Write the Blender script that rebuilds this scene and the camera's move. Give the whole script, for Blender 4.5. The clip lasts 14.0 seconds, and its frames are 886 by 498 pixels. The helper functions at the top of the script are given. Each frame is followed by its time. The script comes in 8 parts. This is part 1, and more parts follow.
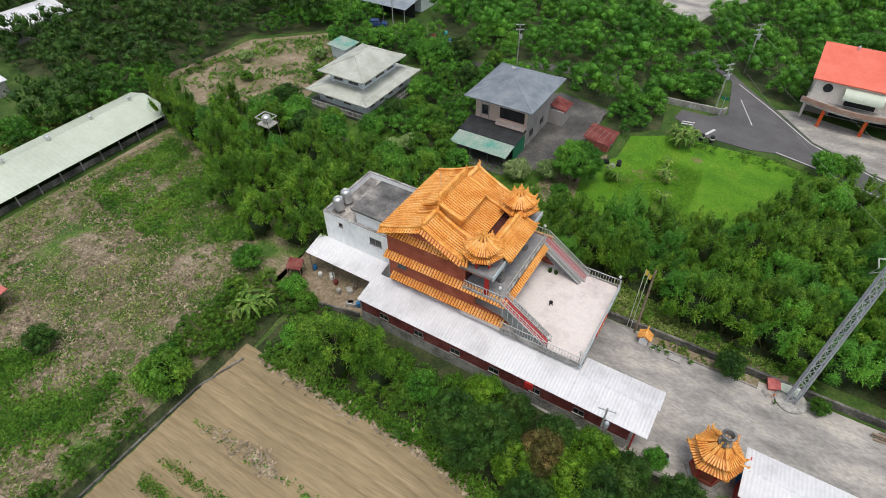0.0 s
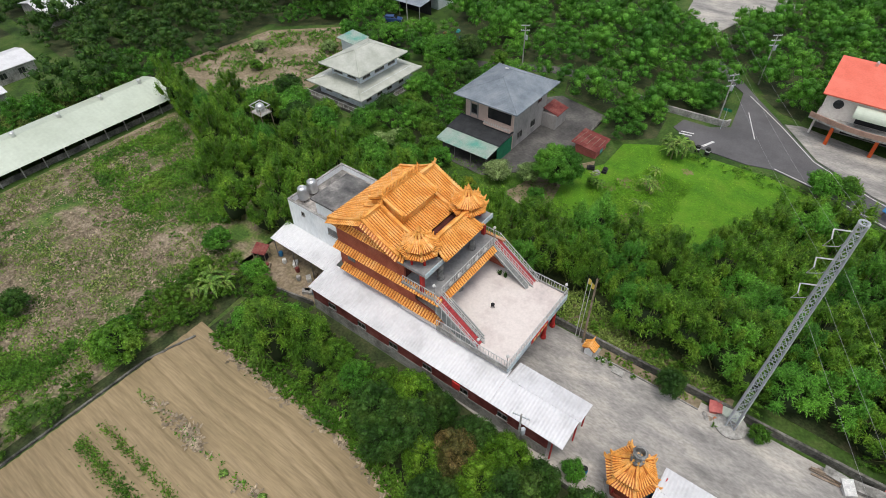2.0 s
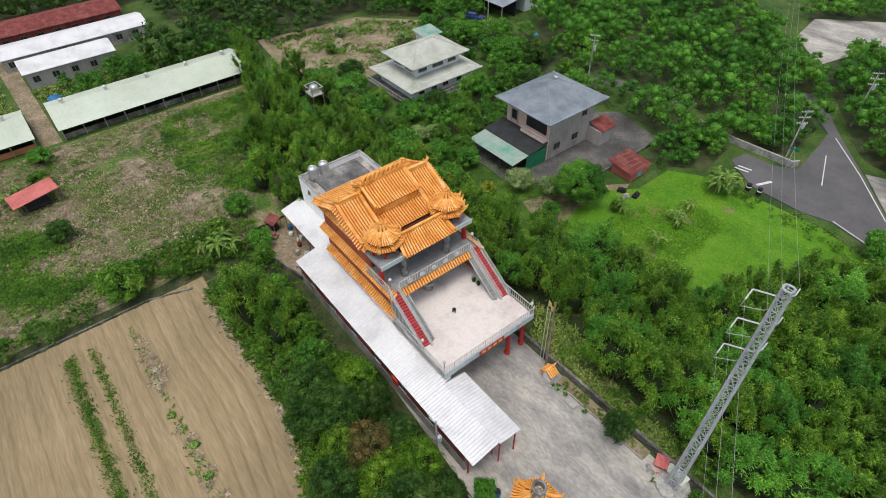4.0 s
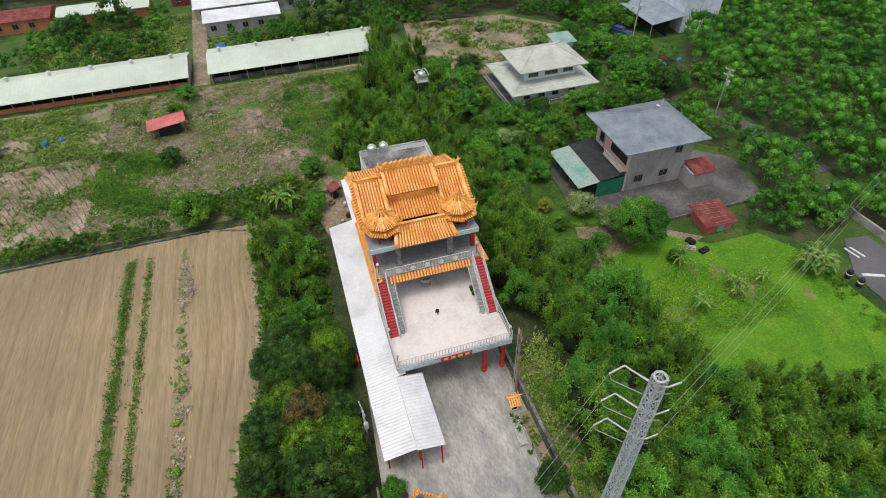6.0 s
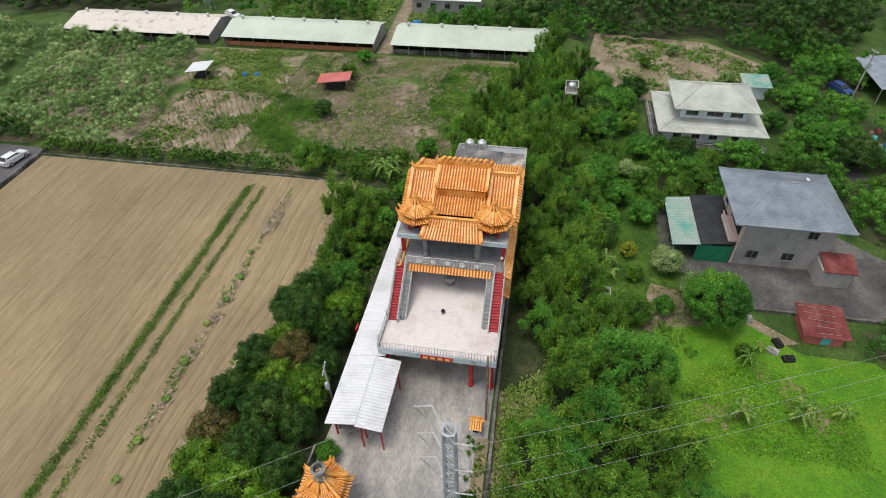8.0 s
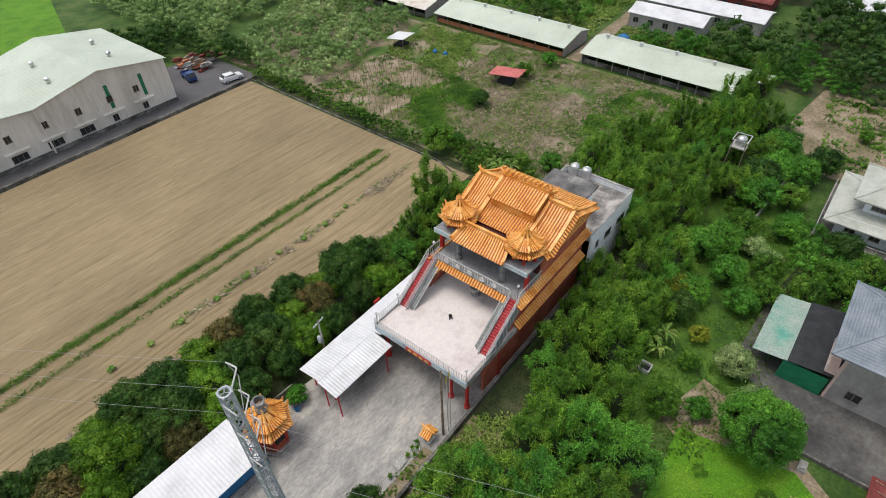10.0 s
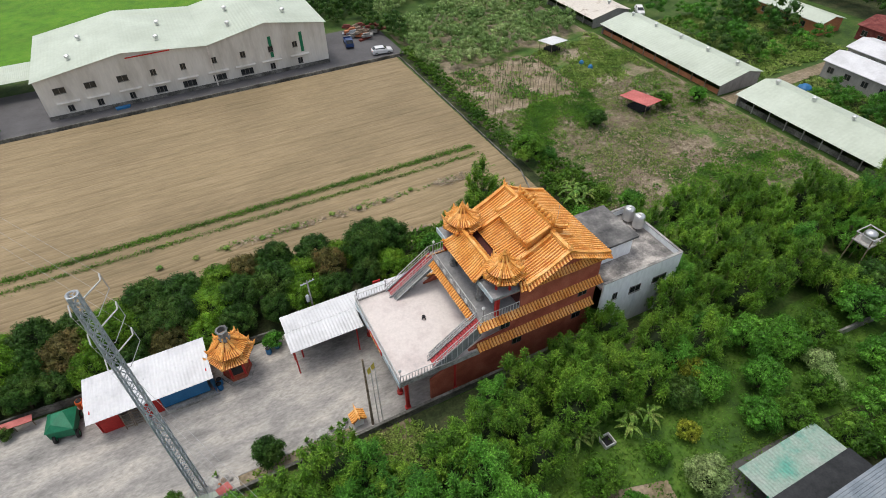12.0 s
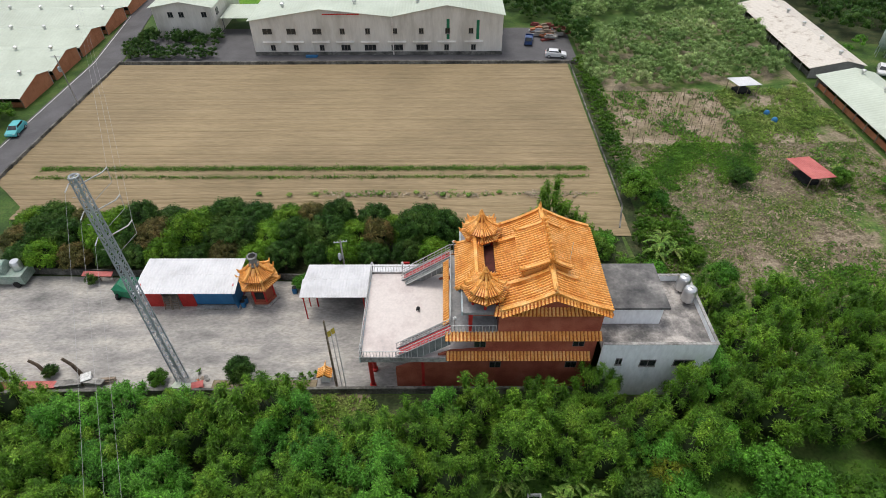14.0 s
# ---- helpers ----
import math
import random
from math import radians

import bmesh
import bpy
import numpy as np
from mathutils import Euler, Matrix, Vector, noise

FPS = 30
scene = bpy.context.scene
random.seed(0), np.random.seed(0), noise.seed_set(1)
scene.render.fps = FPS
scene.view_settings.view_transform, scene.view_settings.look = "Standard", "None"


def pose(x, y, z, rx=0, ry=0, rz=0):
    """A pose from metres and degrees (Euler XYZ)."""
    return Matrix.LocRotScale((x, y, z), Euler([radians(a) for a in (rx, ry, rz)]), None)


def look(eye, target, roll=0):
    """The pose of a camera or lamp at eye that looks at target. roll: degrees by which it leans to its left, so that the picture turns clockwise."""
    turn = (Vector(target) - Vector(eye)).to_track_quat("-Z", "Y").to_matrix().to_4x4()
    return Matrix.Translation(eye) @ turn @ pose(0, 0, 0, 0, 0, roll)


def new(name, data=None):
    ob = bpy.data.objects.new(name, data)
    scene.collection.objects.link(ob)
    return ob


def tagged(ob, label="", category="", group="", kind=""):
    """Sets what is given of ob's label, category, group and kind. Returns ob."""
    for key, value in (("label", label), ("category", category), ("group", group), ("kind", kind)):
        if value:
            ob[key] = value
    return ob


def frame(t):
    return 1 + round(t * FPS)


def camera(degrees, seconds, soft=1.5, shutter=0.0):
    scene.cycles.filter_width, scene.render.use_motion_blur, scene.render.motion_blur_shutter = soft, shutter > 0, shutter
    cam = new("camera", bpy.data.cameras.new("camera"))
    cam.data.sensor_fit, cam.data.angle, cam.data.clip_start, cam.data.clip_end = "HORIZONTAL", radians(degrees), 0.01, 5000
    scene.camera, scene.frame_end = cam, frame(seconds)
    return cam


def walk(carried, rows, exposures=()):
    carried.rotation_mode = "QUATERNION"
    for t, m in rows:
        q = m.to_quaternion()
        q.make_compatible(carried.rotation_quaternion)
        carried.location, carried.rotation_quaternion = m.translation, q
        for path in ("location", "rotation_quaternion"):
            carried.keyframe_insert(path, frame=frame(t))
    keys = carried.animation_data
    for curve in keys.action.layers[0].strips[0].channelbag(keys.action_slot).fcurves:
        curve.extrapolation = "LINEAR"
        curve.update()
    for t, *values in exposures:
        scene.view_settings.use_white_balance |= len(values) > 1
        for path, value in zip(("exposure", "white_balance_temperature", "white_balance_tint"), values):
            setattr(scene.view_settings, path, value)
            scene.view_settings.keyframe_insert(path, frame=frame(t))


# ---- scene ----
cam = camera(76.2, 14.0, soft=0.9)
METRES, EYE, TILT, LEAN, TURN = 113.1, 50.4, -0.589, -3.071, 34.6
ROWS = [
    (0.0, 0.0, 0.0, 0.0, -3.26, -43.01, 3.5),
    (0.5, 0.0195, -0.0014, -0.0011, -3.1, -43.02, 3.54),
    (1.0, 0.0417, -0.003, -0.0023, -2.51, -43.01, 3.58),
    (1.5, 0.0657, -0.0042, -0.0036, -0.87, -42.97, 3.63),
    (2.0, 0.0918, -0.0039, -0.0049, 2.83, -42.79, 3.7),
    (2.5, 0.1198, -0.0015, -0.0063, 6.84, -42.58, 3.76),
    (5.0, 0.2759, 0.0433, -0.0144, 26.62, -41.5, 3.76),
    (5.5, 0.3072, 0.0621, -0.0165, 32.97, -41.14, 3.6),
    (6.0, 0.3372, 0.0847, -0.0185, 38.65, -40.84, 3.44),
    (6.5, 0.3638, 0.1101, -0.0201, 44.34, -40.59, 3.15),
    (7.0, 0.3896, 0.139, -0.0216, 50.67, -40.26, 2.93),
    (7.5, 0.4113, 0.1707, -0.0229, 58.02, -39.97, 2.54),
    (8.0, 0.4294, 0.2058, -0.024, 65.52, -39.7, 2.14),
    (8.5, 0.4424, 0.2436, -0.0247, 72.98, -39.51, 1.72),
    (11.0, 0.4358, 0.4442, -0.0227, 106.83, -39.56, -0.47),
    (11.5, 0.4208, 0.483, -0.0218, 112.82, -39.69, -0.88),
    (12.0, 0.4021, 0.5196, -0.0208, 118.44, -39.85, -1.23),
    (12.5, 0.3802, 0.5541, -0.0199, 124.15, -40.05, -1.57),
    (13.0, 0.3545, 0.5859, -0.0187, 130.69, -40.29, -1.88),
    (13.5, 0.3251, 0.6144, -0.017, 137.89, -40.61, -2.26),
    (14.0, 0.2918, 0.6394, -0.0149, 145.55, -40.97, -2.57),
]
walk(cam, [(t, pose(0, 0, EYE, TILT, LEAN, TURN) @ pose(METRES * x, METRES * y, METRES * z, 90 + pitch, roll, yaw)) for t, x, y, z, yaw, pitch, roll in ROWS])

# ---- world, sun, exposure ----
world = bpy.data.worlds.new("sky")
scene.world = world
world.use_nodes = True
wn, wl = world.node_tree.nodes, world.node_tree.links
sky = wn.new("ShaderNodeTexSky")
sky.sky_type, sky.sun_disc = "NISHITA", False
sky.sun_elevation, sky.sun_rotation = radians(75), radians(140)
sky.dust_density, sky.air_density = 3.0, 1.0
pale = wn.new("ShaderNodeHueSaturation")
pale.inputs["Saturation"].default_value = 0.42
wl.new(sky.outputs[0], pale.inputs["Color"])
wl.new(pale.outputs[0], wn["Background"].inputs[0])
wn["Background"].inputs[1].default_value = 0.15
sun_data = bpy.data.lights.new("sun", "SUN")
sun_data.energy, sun_data.angle, sun_data.color = 1.05, radians(20), (1.0, 0.95, 0.87)
sun = new("sun", sun_data)
sun.matrix_basis = look((14, -17, 82), (0, 0, 0))
scene.view_settings.exposure = 0.27

# ---- builders ----
class Shape:
    """Vertices and faces gathered for one mesh, in world metres."""
    def __init__(self):
        self.v, self.f = [], []

    def add(self, verts, faces):
        n = len(self.v)
        self.v += [tuple(p) for p in verts]
        self.f += [tuple(n + i for i in f) for f in faces]
        return self

    def box(self, x0, x1, y0, y1, z0, z1):
        return self.add([(x, y, z) for z in (z0, z1) for x, y in ((x0, y0), (x1, y0), (x1, y1), (x0, y1))],
                        [(3, 2, 1, 0), (4, 5, 6, 7), (0, 1, 5, 4), (1, 2, 6, 5), (2, 3, 7, 6), (3, 0, 4, 7)])

    def prism(self, pts, z0, z1):
        n = len(pts)
        return self.add([(x, y, z0) for x, y in pts] + [(x, y, z1) for x, y in pts],
                        [tuple(range(n))[::-1], tuple(range(n, 2 * n))] + [(i, (i + 1) % n, n + (i + 1) % n, n + i) for i in range(n)])

    def slab(self, a, b, c, d, thick):
        """A plate with the given upper corners, thick metres deep."""
        low = [(p[0], p[1], p[2] - thick) for p in (a, b, c, d)]
        return self.add([a, b, c, d] + low, [(0, 1, 2, 3), (7, 6, 5, 4), (0, 4, 5, 1), (1, 5, 6, 2), (2, 6, 7, 3), (3, 7, 4, 0)])

    def tube(self, p0, p1, r0, r1=None, n=6, caps=True):
        r1 = r0 if r1 is None else r1
        a, b = Vector(p0), Vector(p1)
        q = (b - a).to_track_quat("Z", "Y")
        ring = [Vector((math.cos(2 * math.pi * i / n), math.sin(2 * math.pi * i / n), 0)) for i in range(n)]
        faces = [(i, (i + 1) % n, n + (i + 1) % n, n + i) for i in range(n)]
        if caps:
            faces += [tuple(range(n))[::-1], tuple(range(n, 2 * n))]
        return self.add([a + q @ (p * r0) for p in ring] + [b + q @ (p * r1) for p in ring], faces)

    def pipe(self, pts, radii, n=5):
        """One closed tube through the points, with a radius at each."""
        pts = [Vector(p) for p in pts]
        verts, faces = [], []
        for i, (p, r) in enumerate(zip(pts, radii)):
            d = pts[min(i + 1, len(pts) - 1)] - pts[max(i - 1, 0)]
            q = d.to_track_quat("Z", "Y")
            verts += [p + q @ Vector((r * math.cos(2 * math.pi * j / n), r * math.sin(2 * math.pi * j / n), 0)) for j in range(n)]
        for i in range(len(pts) - 1):
            faces += [(i * n + j, i * n + (j + 1) % n, (i + 1) * n + (j + 1) % n, (i + 1) * n + j) for j in range(n)]
        return self.add(verts, faces + [tuple(range(n))[::-1], tuple((len(pts) - 1) * n + j for j in range(n))])

    def lathe(self, x, y, profile, n=12, turn=0.0):
        """profile: (radius, z) from below to above."""
        verts = [(x + r * math.cos(turn + 2 * math.pi * i / n), y + r * math.sin(turn + 2 * math.pi * i / n), z) for r, z in profile for i in range(n)]
        k = len(profile)
        faces = [(j * n + i, j * n + (i + 1) % n, (j + 1) * n + (i + 1) % n, (j + 1) * n + i) for j in range(k - 1) for i in range(n)]
        return self.add(verts, faces + [tuple(range(n))[::-1], tuple((k - 1) * n + i for i in range(n))])

    def mesh(self, name, material, smooth=False):
        me = bpy.data.meshes.new(name)
        me.from_pydata(self.v, [], self.f)
        me.materials.append(material)
        if smooth:
            me.polygons.foreach_set("use_smooth", [True] * len(me.polygons))
        me.update()
        return me


def thing(name, at, label, category, group="", kind=""):
    ob = new(name)
    ob.location = at
    ob.empty_display_size = 0.3
    return tagged(ob, label, category, group, kind)


def part(name, shape, material, parent, label="", smooth=False, kind=""):
    ob = new(name, shape if isinstance(shape, bpy.types.Mesh) else shape.mesh(name, material, smooth))
    ob.parent = parent
    if parent.data is None:
        ob.matrix_parent_inverse = Matrix.Translation(-parent.location)
    return tagged(ob, label, kind=kind)


def solid(name, shape, material, label, category="", group="", kind="", smooth=False):
    return tagged(new(name, shape.mesh(name, material, smooth)), label, category, group, kind)


def raw_mesh(name, verts, faces, material, smooth=False):
    """A mesh from arrays: verts (n, 3), faces (m, 4) or (m, 3)."""
    me = bpy.data.meshes.new(name)
    k = faces.shape[1]
    me.vertices.add(len(verts))
    me.vertices.foreach_set("co", np.asarray(verts, np.float32).ravel())
    me.loops.add(faces.size)
    me.loops.foreach_set("vertex_index", np.asarray(faces, np.int32).ravel())
    me.polygons.add(len(faces))
    me.polygons.foreach_set("loop_start", np.arange(0, faces.size, k, dtype=np.int32))
    me.update(calc_edges=True)
    if smooth:
        me.polygons.foreach_set("use_smooth", [True] * len(faces))
    me.materials.append(material)
    me.validate()
    return me


# ---- materials ----
def surface(name, colors, scale=1.0, rough=0.8, metal=0.0, bump=0.3, grain=12.0, island=0.0, stretch=(1, 1, 1), contrast=(0.35, 0.65), detail=6.0, spec=0.3, grit=0.25, bump_dist=0.05, each=0.0, broad=0.0, broad_scale=0.05):
    """Two or three colours mixed by a coarse noise, darkened and lightened by a fine one; the fine one gives the relief.
    island / each: how far pieces of one mesh / objects differ in lightness; broad: lightness of wide patches."""
    m = bpy.data.materials.new(name)
    m.use_nodes = True
    n, l = m.node_tree.nodes, m.node_tree.links
    bsdf = n["Principled BSDF"]
    bsdf.inputs["Roughness"].default_value, bsdf.inputs["Metallic"].default_value = rough, metal
    bsdf.inputs["Specular IOR Level"].default_value = spec
    geo = n.new("ShaderNodeNewGeometry")
    mp = n.new("ShaderNodeMapping")
    mp.inputs["Scale"].default_value = stretch
    l.new(geo.outputs["Position"], mp.inputs["Vector"])
    big = n.new("ShaderNodeTexNoise")
    big.inputs["Scale"].default_value, big.inputs["Detail"].default_value, big.inputs["Roughness"].default_value = scale, detail, 0.62
    l.new(mp.outputs[0], big.inputs["Vector"])
    ramp = n.new("ShaderNodeValToRGB")
    el = ramp.color_ramp.elements
    for i in range(len(colors) - 2):
        el.new(0.5)
    for i, c in enumerate(colors):
        el[i].position = contrast[0] + (contrast[1] - contrast[0]) * i / max(1, len(colors) - 1)
        el[i].color = (*c, 1)
    l.new(big.outputs["Fac"], ramp.inputs[0])
    fine = n.new("ShaderNodeTexNoise")
    fine.inputs["Scale"].default_value, fine.inputs["Detail"].default_value = grain, 4.0
    l.new(mp.outputs[0], fine.inputs["Vector"])
    val = n.new("ShaderNodeMapRange")
    val.inputs["From Min"].default_value, val.inputs["From Max"].default_value = 0.25, 0.75
    val.inputs["To Min"].default_value, val.inputs["To Max"].default_value = 1 - grit, 1 + grit
    l.new(fine.outputs["Fac"], val.inputs["Value"])
    last = val.outputs[0]
    for source, amount in ((geo.outputs["Random Per Island"], island), (n.new("ShaderNodeObjectInfo").outputs["Random"] if each else None, each)):
        if amount:
            r = n.new("ShaderNodeMapRange")
            r.inputs["To Min"].default_value, r.inputs["To Max"].default_value = 1 - amount, 1 + amount
            l.new(source, r.inputs["Value"])
            mul = n.new("ShaderNodeMath")
            mul.operation = "MULTIPLY"
            l.new(last, mul.inputs[0]), l.new(r.outputs[0], mul.inputs[1])
            last = mul.outputs[0]
    if broad:
        wide_noise = n.new("ShaderNodeTexNoise")
        wide_noise.inputs["Scale"].default_value, wide_noise.inputs["Detail"].default_value = broad_scale, 3.0
        l.new(geo.outputs["Position"], wide_noise.inputs["Vector"])
        r = n.new("ShaderNodeMapRange")
        r.inputs["From Min"].default_value, r.inputs["From Max"].default_value = 0.3, 0.7
        r.inputs["To Min"].default_value, r.inputs["To Max"].default_value = 1 - broad, 1 + broad
        l.new(wide_noise.outputs["Fac"], r.inputs["Value"])
        mul = n.new("ShaderNodeMath")
        mul.operation = "MULTIPLY"
        l.new(last, mul.inputs[0]), l.new(r.outputs[0], mul.inputs[1])
        last = mul.outputs[0]
    mix = n.new("ShaderNodeVectorMath")
    mix.operation = "SCALE"
    l.new(ramp.outputs[0], mix.inputs[0]), l.new(last, mix.inputs["Scale"])
    l.new(mix.outputs[0], bsdf.inputs["Base Color"])
    if bump:
        b = n.new("ShaderNodeBump")
        b.inputs["Strength"].default_value, b.inputs["Distance"].default_value = bump, bump_dist
        l.new(fine.outputs["Fac"], b.inputs["Height"]), l.new(b.outputs[0], bsdf.inputs["Normal"])
    return m


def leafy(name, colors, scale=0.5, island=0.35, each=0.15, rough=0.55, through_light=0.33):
    # Strong fine grain: leaf tone, plus painted light and shade of smaller leaves.
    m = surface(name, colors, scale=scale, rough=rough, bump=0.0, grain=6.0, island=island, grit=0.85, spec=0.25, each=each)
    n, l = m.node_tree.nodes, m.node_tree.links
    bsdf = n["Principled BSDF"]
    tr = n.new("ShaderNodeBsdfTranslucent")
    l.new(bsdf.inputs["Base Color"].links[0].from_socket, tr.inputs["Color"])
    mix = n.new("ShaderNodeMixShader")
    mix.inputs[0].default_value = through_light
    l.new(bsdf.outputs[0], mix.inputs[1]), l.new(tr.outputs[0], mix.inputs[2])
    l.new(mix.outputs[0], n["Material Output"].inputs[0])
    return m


GRASS = surface("grass", [(0.022, 0.052, 0.008), (0.048, 0.1, 0.014), (0.09, 0.125, 0.032)], scale=0.22, grain=3.0, grit=0.4, bump=0.8, detail=9)
LAWN = surface("lawn", [(0.06, 0.175, 0.006), (0.088, 0.225, 0.007), (0.118, 0.24, 0.014)], scale=0.3, grain=5.0, grit=0.35, bump=0.8, detail=9, broad=0.12, broad_scale=0.09)
SCRUB = surface("scrub_soil", [(0.055, 0.115, 0.018), (0.105, 0.15, 0.036), (0.21, 0.172, 0.11), (0.30, 0.245, 0.172)], scale=0.16, grain=3.2, grit=0.5, bump=1.0, detail=12.0, contrast=(0.40, 0.60), broad=0.12)
SOIL = surface("ploughed_soil", [(0.215, 0.165, 0.09), (0.275, 0.208, 0.118), (0.325, 0.25, 0.15)], scale=0.7, grain=5.0, grit=0.2, bump=0.6, stretch=(0.12, 1.1, 1), detail=9, contrast=(0.25, 0.8), broad=0.16, broad_scale=0.045)
CONCRETE = surface("court_concrete", [(0.16, 0.157, 0.15), (0.315, 0.30, 0.28), (0.49, 0.455, 0.405)], scale=0.2, grain=4.0, grit=0.25, bump=0.2, contrast=(0.30, 0.64), detail=11, stretch=(0.6, 1.3, 1))
ASPHALT = surface("asphalt", [(0.09, 0.088, 0.09), (0.13, 0.125, 0.13)], scale=0.2, grain=6, grit=0.15, bump=0.2)
TERRACE = surface("terrace_paving", [(0.378, 0.351, 0.342), (0.594, 0.522, 0.495), (0.684, 0.621, 0.585)], scale=0.28, grain=4, grit=0.08, bump=0.1, contrast=(0.25, 0.5))
# Orange tile darkened to carry the shade between the raised ribs.
PANTILE_SHADE = surface("orange_pan_tile_in_shade", [(0.30, 0.075, 0.010), (0.42, 0.12, 0.018)], scale=0.8, grain=7, grit=0.2, bump=0.3, rough=0.45)
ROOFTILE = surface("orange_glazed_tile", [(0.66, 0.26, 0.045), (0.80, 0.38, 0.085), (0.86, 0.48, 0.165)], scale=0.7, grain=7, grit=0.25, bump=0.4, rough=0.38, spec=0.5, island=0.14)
REDWALL = surface("red_brick_wall", [(0.2944, 0.0715, 0.0432), (0.384, 0.104, 0.0607), (0.4608, 0.143, 0.0878)], scale=0.5, grain=8, grit=0.2, bump=0.3)
REDPAINT = surface("red_paint", [(0.40, 0.02, 0.018), (0.52, 0.035, 0.03)], scale=1.5, rough=0.5, grit=0.15, bump=0.1)
STEPRED = surface("red_stair_paint", [(0.36, 0.04, 0.045), (0.46, 0.07, 0.075)], scale=1.2, rough=0.6, grit=0.2, bump=0.1)
WHITE = surface("weathered_white_wall", [(0.44, 0.47, 0.49), (0.76, 0.79, 0.81), (0.86, 0.88, 0.89)], scale=0.35, grain=3, grit=0.1, bump=0.15, stretch=(1, 1, 0.35), contrast=(0.22, 0.44))
GREYROOF = surface("stained_flat_roof", [(0.07, 0.07, 0.07), (0.16, 0.155, 0.15), (0.38, 0.36, 0.33)], scale=0.3, grain=3, grit=0.2, bump=0.2, contrast=(0.35, 0.7))
TIN = surface("pale_corrugated_tin", [(0.55, 0.55, 0.56), (0.66, 0.66, 0.675), (0.71, 0.71, 0.72)], scale=0.3, grain=3, grit=0.06, bump=0.0, rough=0.45, metal=0.0, spec=0.5)
STONE = surface("carved_grey_stone", [(0.10, 0.10, 0.10), (0.22, 0.22, 0.21), (0.30, 0.29, 0.28)], scale=1.5, grain=9, grit=0.3, bump=0.5)
STEEL = surface("galvanised_steel", [(0.36, 0.39, 0.42), (0.50, 0.53, 0.56)], scale=0.8, grain=6, grit=0.15, bump=0.0, rough=0.5, metal=0.25, spec=0.5)
YELLOW = surface("yellow_cloth", [(0.55, 0.42, 0.06), (0.65, 0.5, 0.1)], scale=2, bump=0.0)
WARMWHITE = surface("cream_render", [(0.55, 0.50, 0.45), (0.68, 0.63, 0.58), (0.72, 0.68, 0.63)], scale=0.5, grain=4, grit=0.08, bump=0.1)
TANWALL = surface("brown_parapet", [(0.32, 0.20, 0.15), (0.42, 0.28, 0.22)], scale=0.8, grain=4, grit=0.15)
BAMBOOSTEM = surface("bamboo_culm", [(0.13, 0.15, 0.05), (0.22, 0.22, 0.09)], scale=2, bump=0.0)
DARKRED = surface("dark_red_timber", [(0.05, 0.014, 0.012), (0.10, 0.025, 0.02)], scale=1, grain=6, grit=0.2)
# Near-black: for black things, and for panels painted as unlit openings.
DARK = surface("black_and_interior_shade", [(0.012, 0.012, 0.013), (0.03, 0.03, 0.032)], scale=0.6, grain=3)
MINT = surface("pale_green_roof_sheet", [(0.45, 0.50, 0.405), (0.54, 0.595, 0.495)], scale=0.15, grain=2, grit=0.06, bump=0.0, rough=0.5, spec=0.5, broad=0.06)
CREAM = surface("warehouse_cladding", [(0.56, 0.5264, 0.4704), (0.6944, 0.6608, 0.6048), (0.7616, 0.728, 0.672)], scale=0.3, grain=3, grit=0.06, bump=0.0, stretch=(1, 1, 0.25), rough=0.55)
BARK = surface("bark", [(0.07, 0.05, 0.035), (0.16, 0.12, 0.085)], scale=2.0, grain=9, grit=0.3, bump=0.6)
BARE = surface("bare_soil", [(0.14, 0.125, 0.06), (0.235, 0.185, 0.12), (0.33, 0.265, 0.19)], scale=0.25, grain=2.5, grit=0.4, bump=0.8, detail=8)
YARD = surface("yard_concrete", [(0.0525, 0.051, 0.0495), (0.09, 0.0863, 0.0825), (0.15, 0.1425, 0.1312)], scale=0.2, grain=2.5, grit=0.25, bump=0.3)
PAINTW = surface("road_paint", [(0.5, 0.5, 0.49), (0.72, 0.72, 0.7)], scale=2, grain=8, grit=0.15, bump=0.0)
OLDWALL = surface("mossy_wall", [(0.05, 0.05, 0.045), (0.13, 0.125, 0.11), (0.24, 0.23, 0.21)], scale=0.5, grain=4, grit=0.3, bump=0.4)
STAINED = surface("stained_concrete", [(0.17, 0.165, 0.15), (0.32, 0.31, 0.29), (0.42, 0.41, 0.38)], scale=0.5, grain=4, grit=0.25, bump=0.3)
GREYPANEL = surface("grey_stair_panel", [(0.15, 0.1613, 0.1575), (0.2175, 0.2288, 0.225), (0.27, 0.2775, 0.27)], scale=0.8, grain=6, grit=0.15, bump=0.2)
FLOORGREY = surface("grey_balcony_floor", [(0.20, 0.20, 0.20), (0.27, 0.27, 0.27), (0.33, 0.32, 0.31)], scale=0.5, grain=4, grit=0.12, bump=0.1)
RAIL = surface("pale_rail_metal", [(0.42, 0.42, 0.41), (0.58, 0.58, 0.57)], scale=2, grain=8, grit=0.1, bump=0.0, rough=0.45, spec=0.5)
FASCIA = surface("painted_blue_fascia", [(0.28, 0.38, 0.45), (0.50, 0.53, 0.53), (0.42, 0.55, 0.60), (0.60, 0.58, 0.54)], scale=0.9, grain=5, grit=0.2, bump=0.1)
GOLD = surface("gold_lettering", [(0.65, 0.45, 0.12), (0.75, 0.55, 0.2)], scale=3, bump=0.0, rough=0.4)
REDTIN = surface("rusty_red_tin", [(0.12, 0.027, 0.0228), (0.18, 0.042, 0.0358), (0.228, 0.078, 0.065)], scale=0.8, grain=5, grit=0.25, bump=0.2)
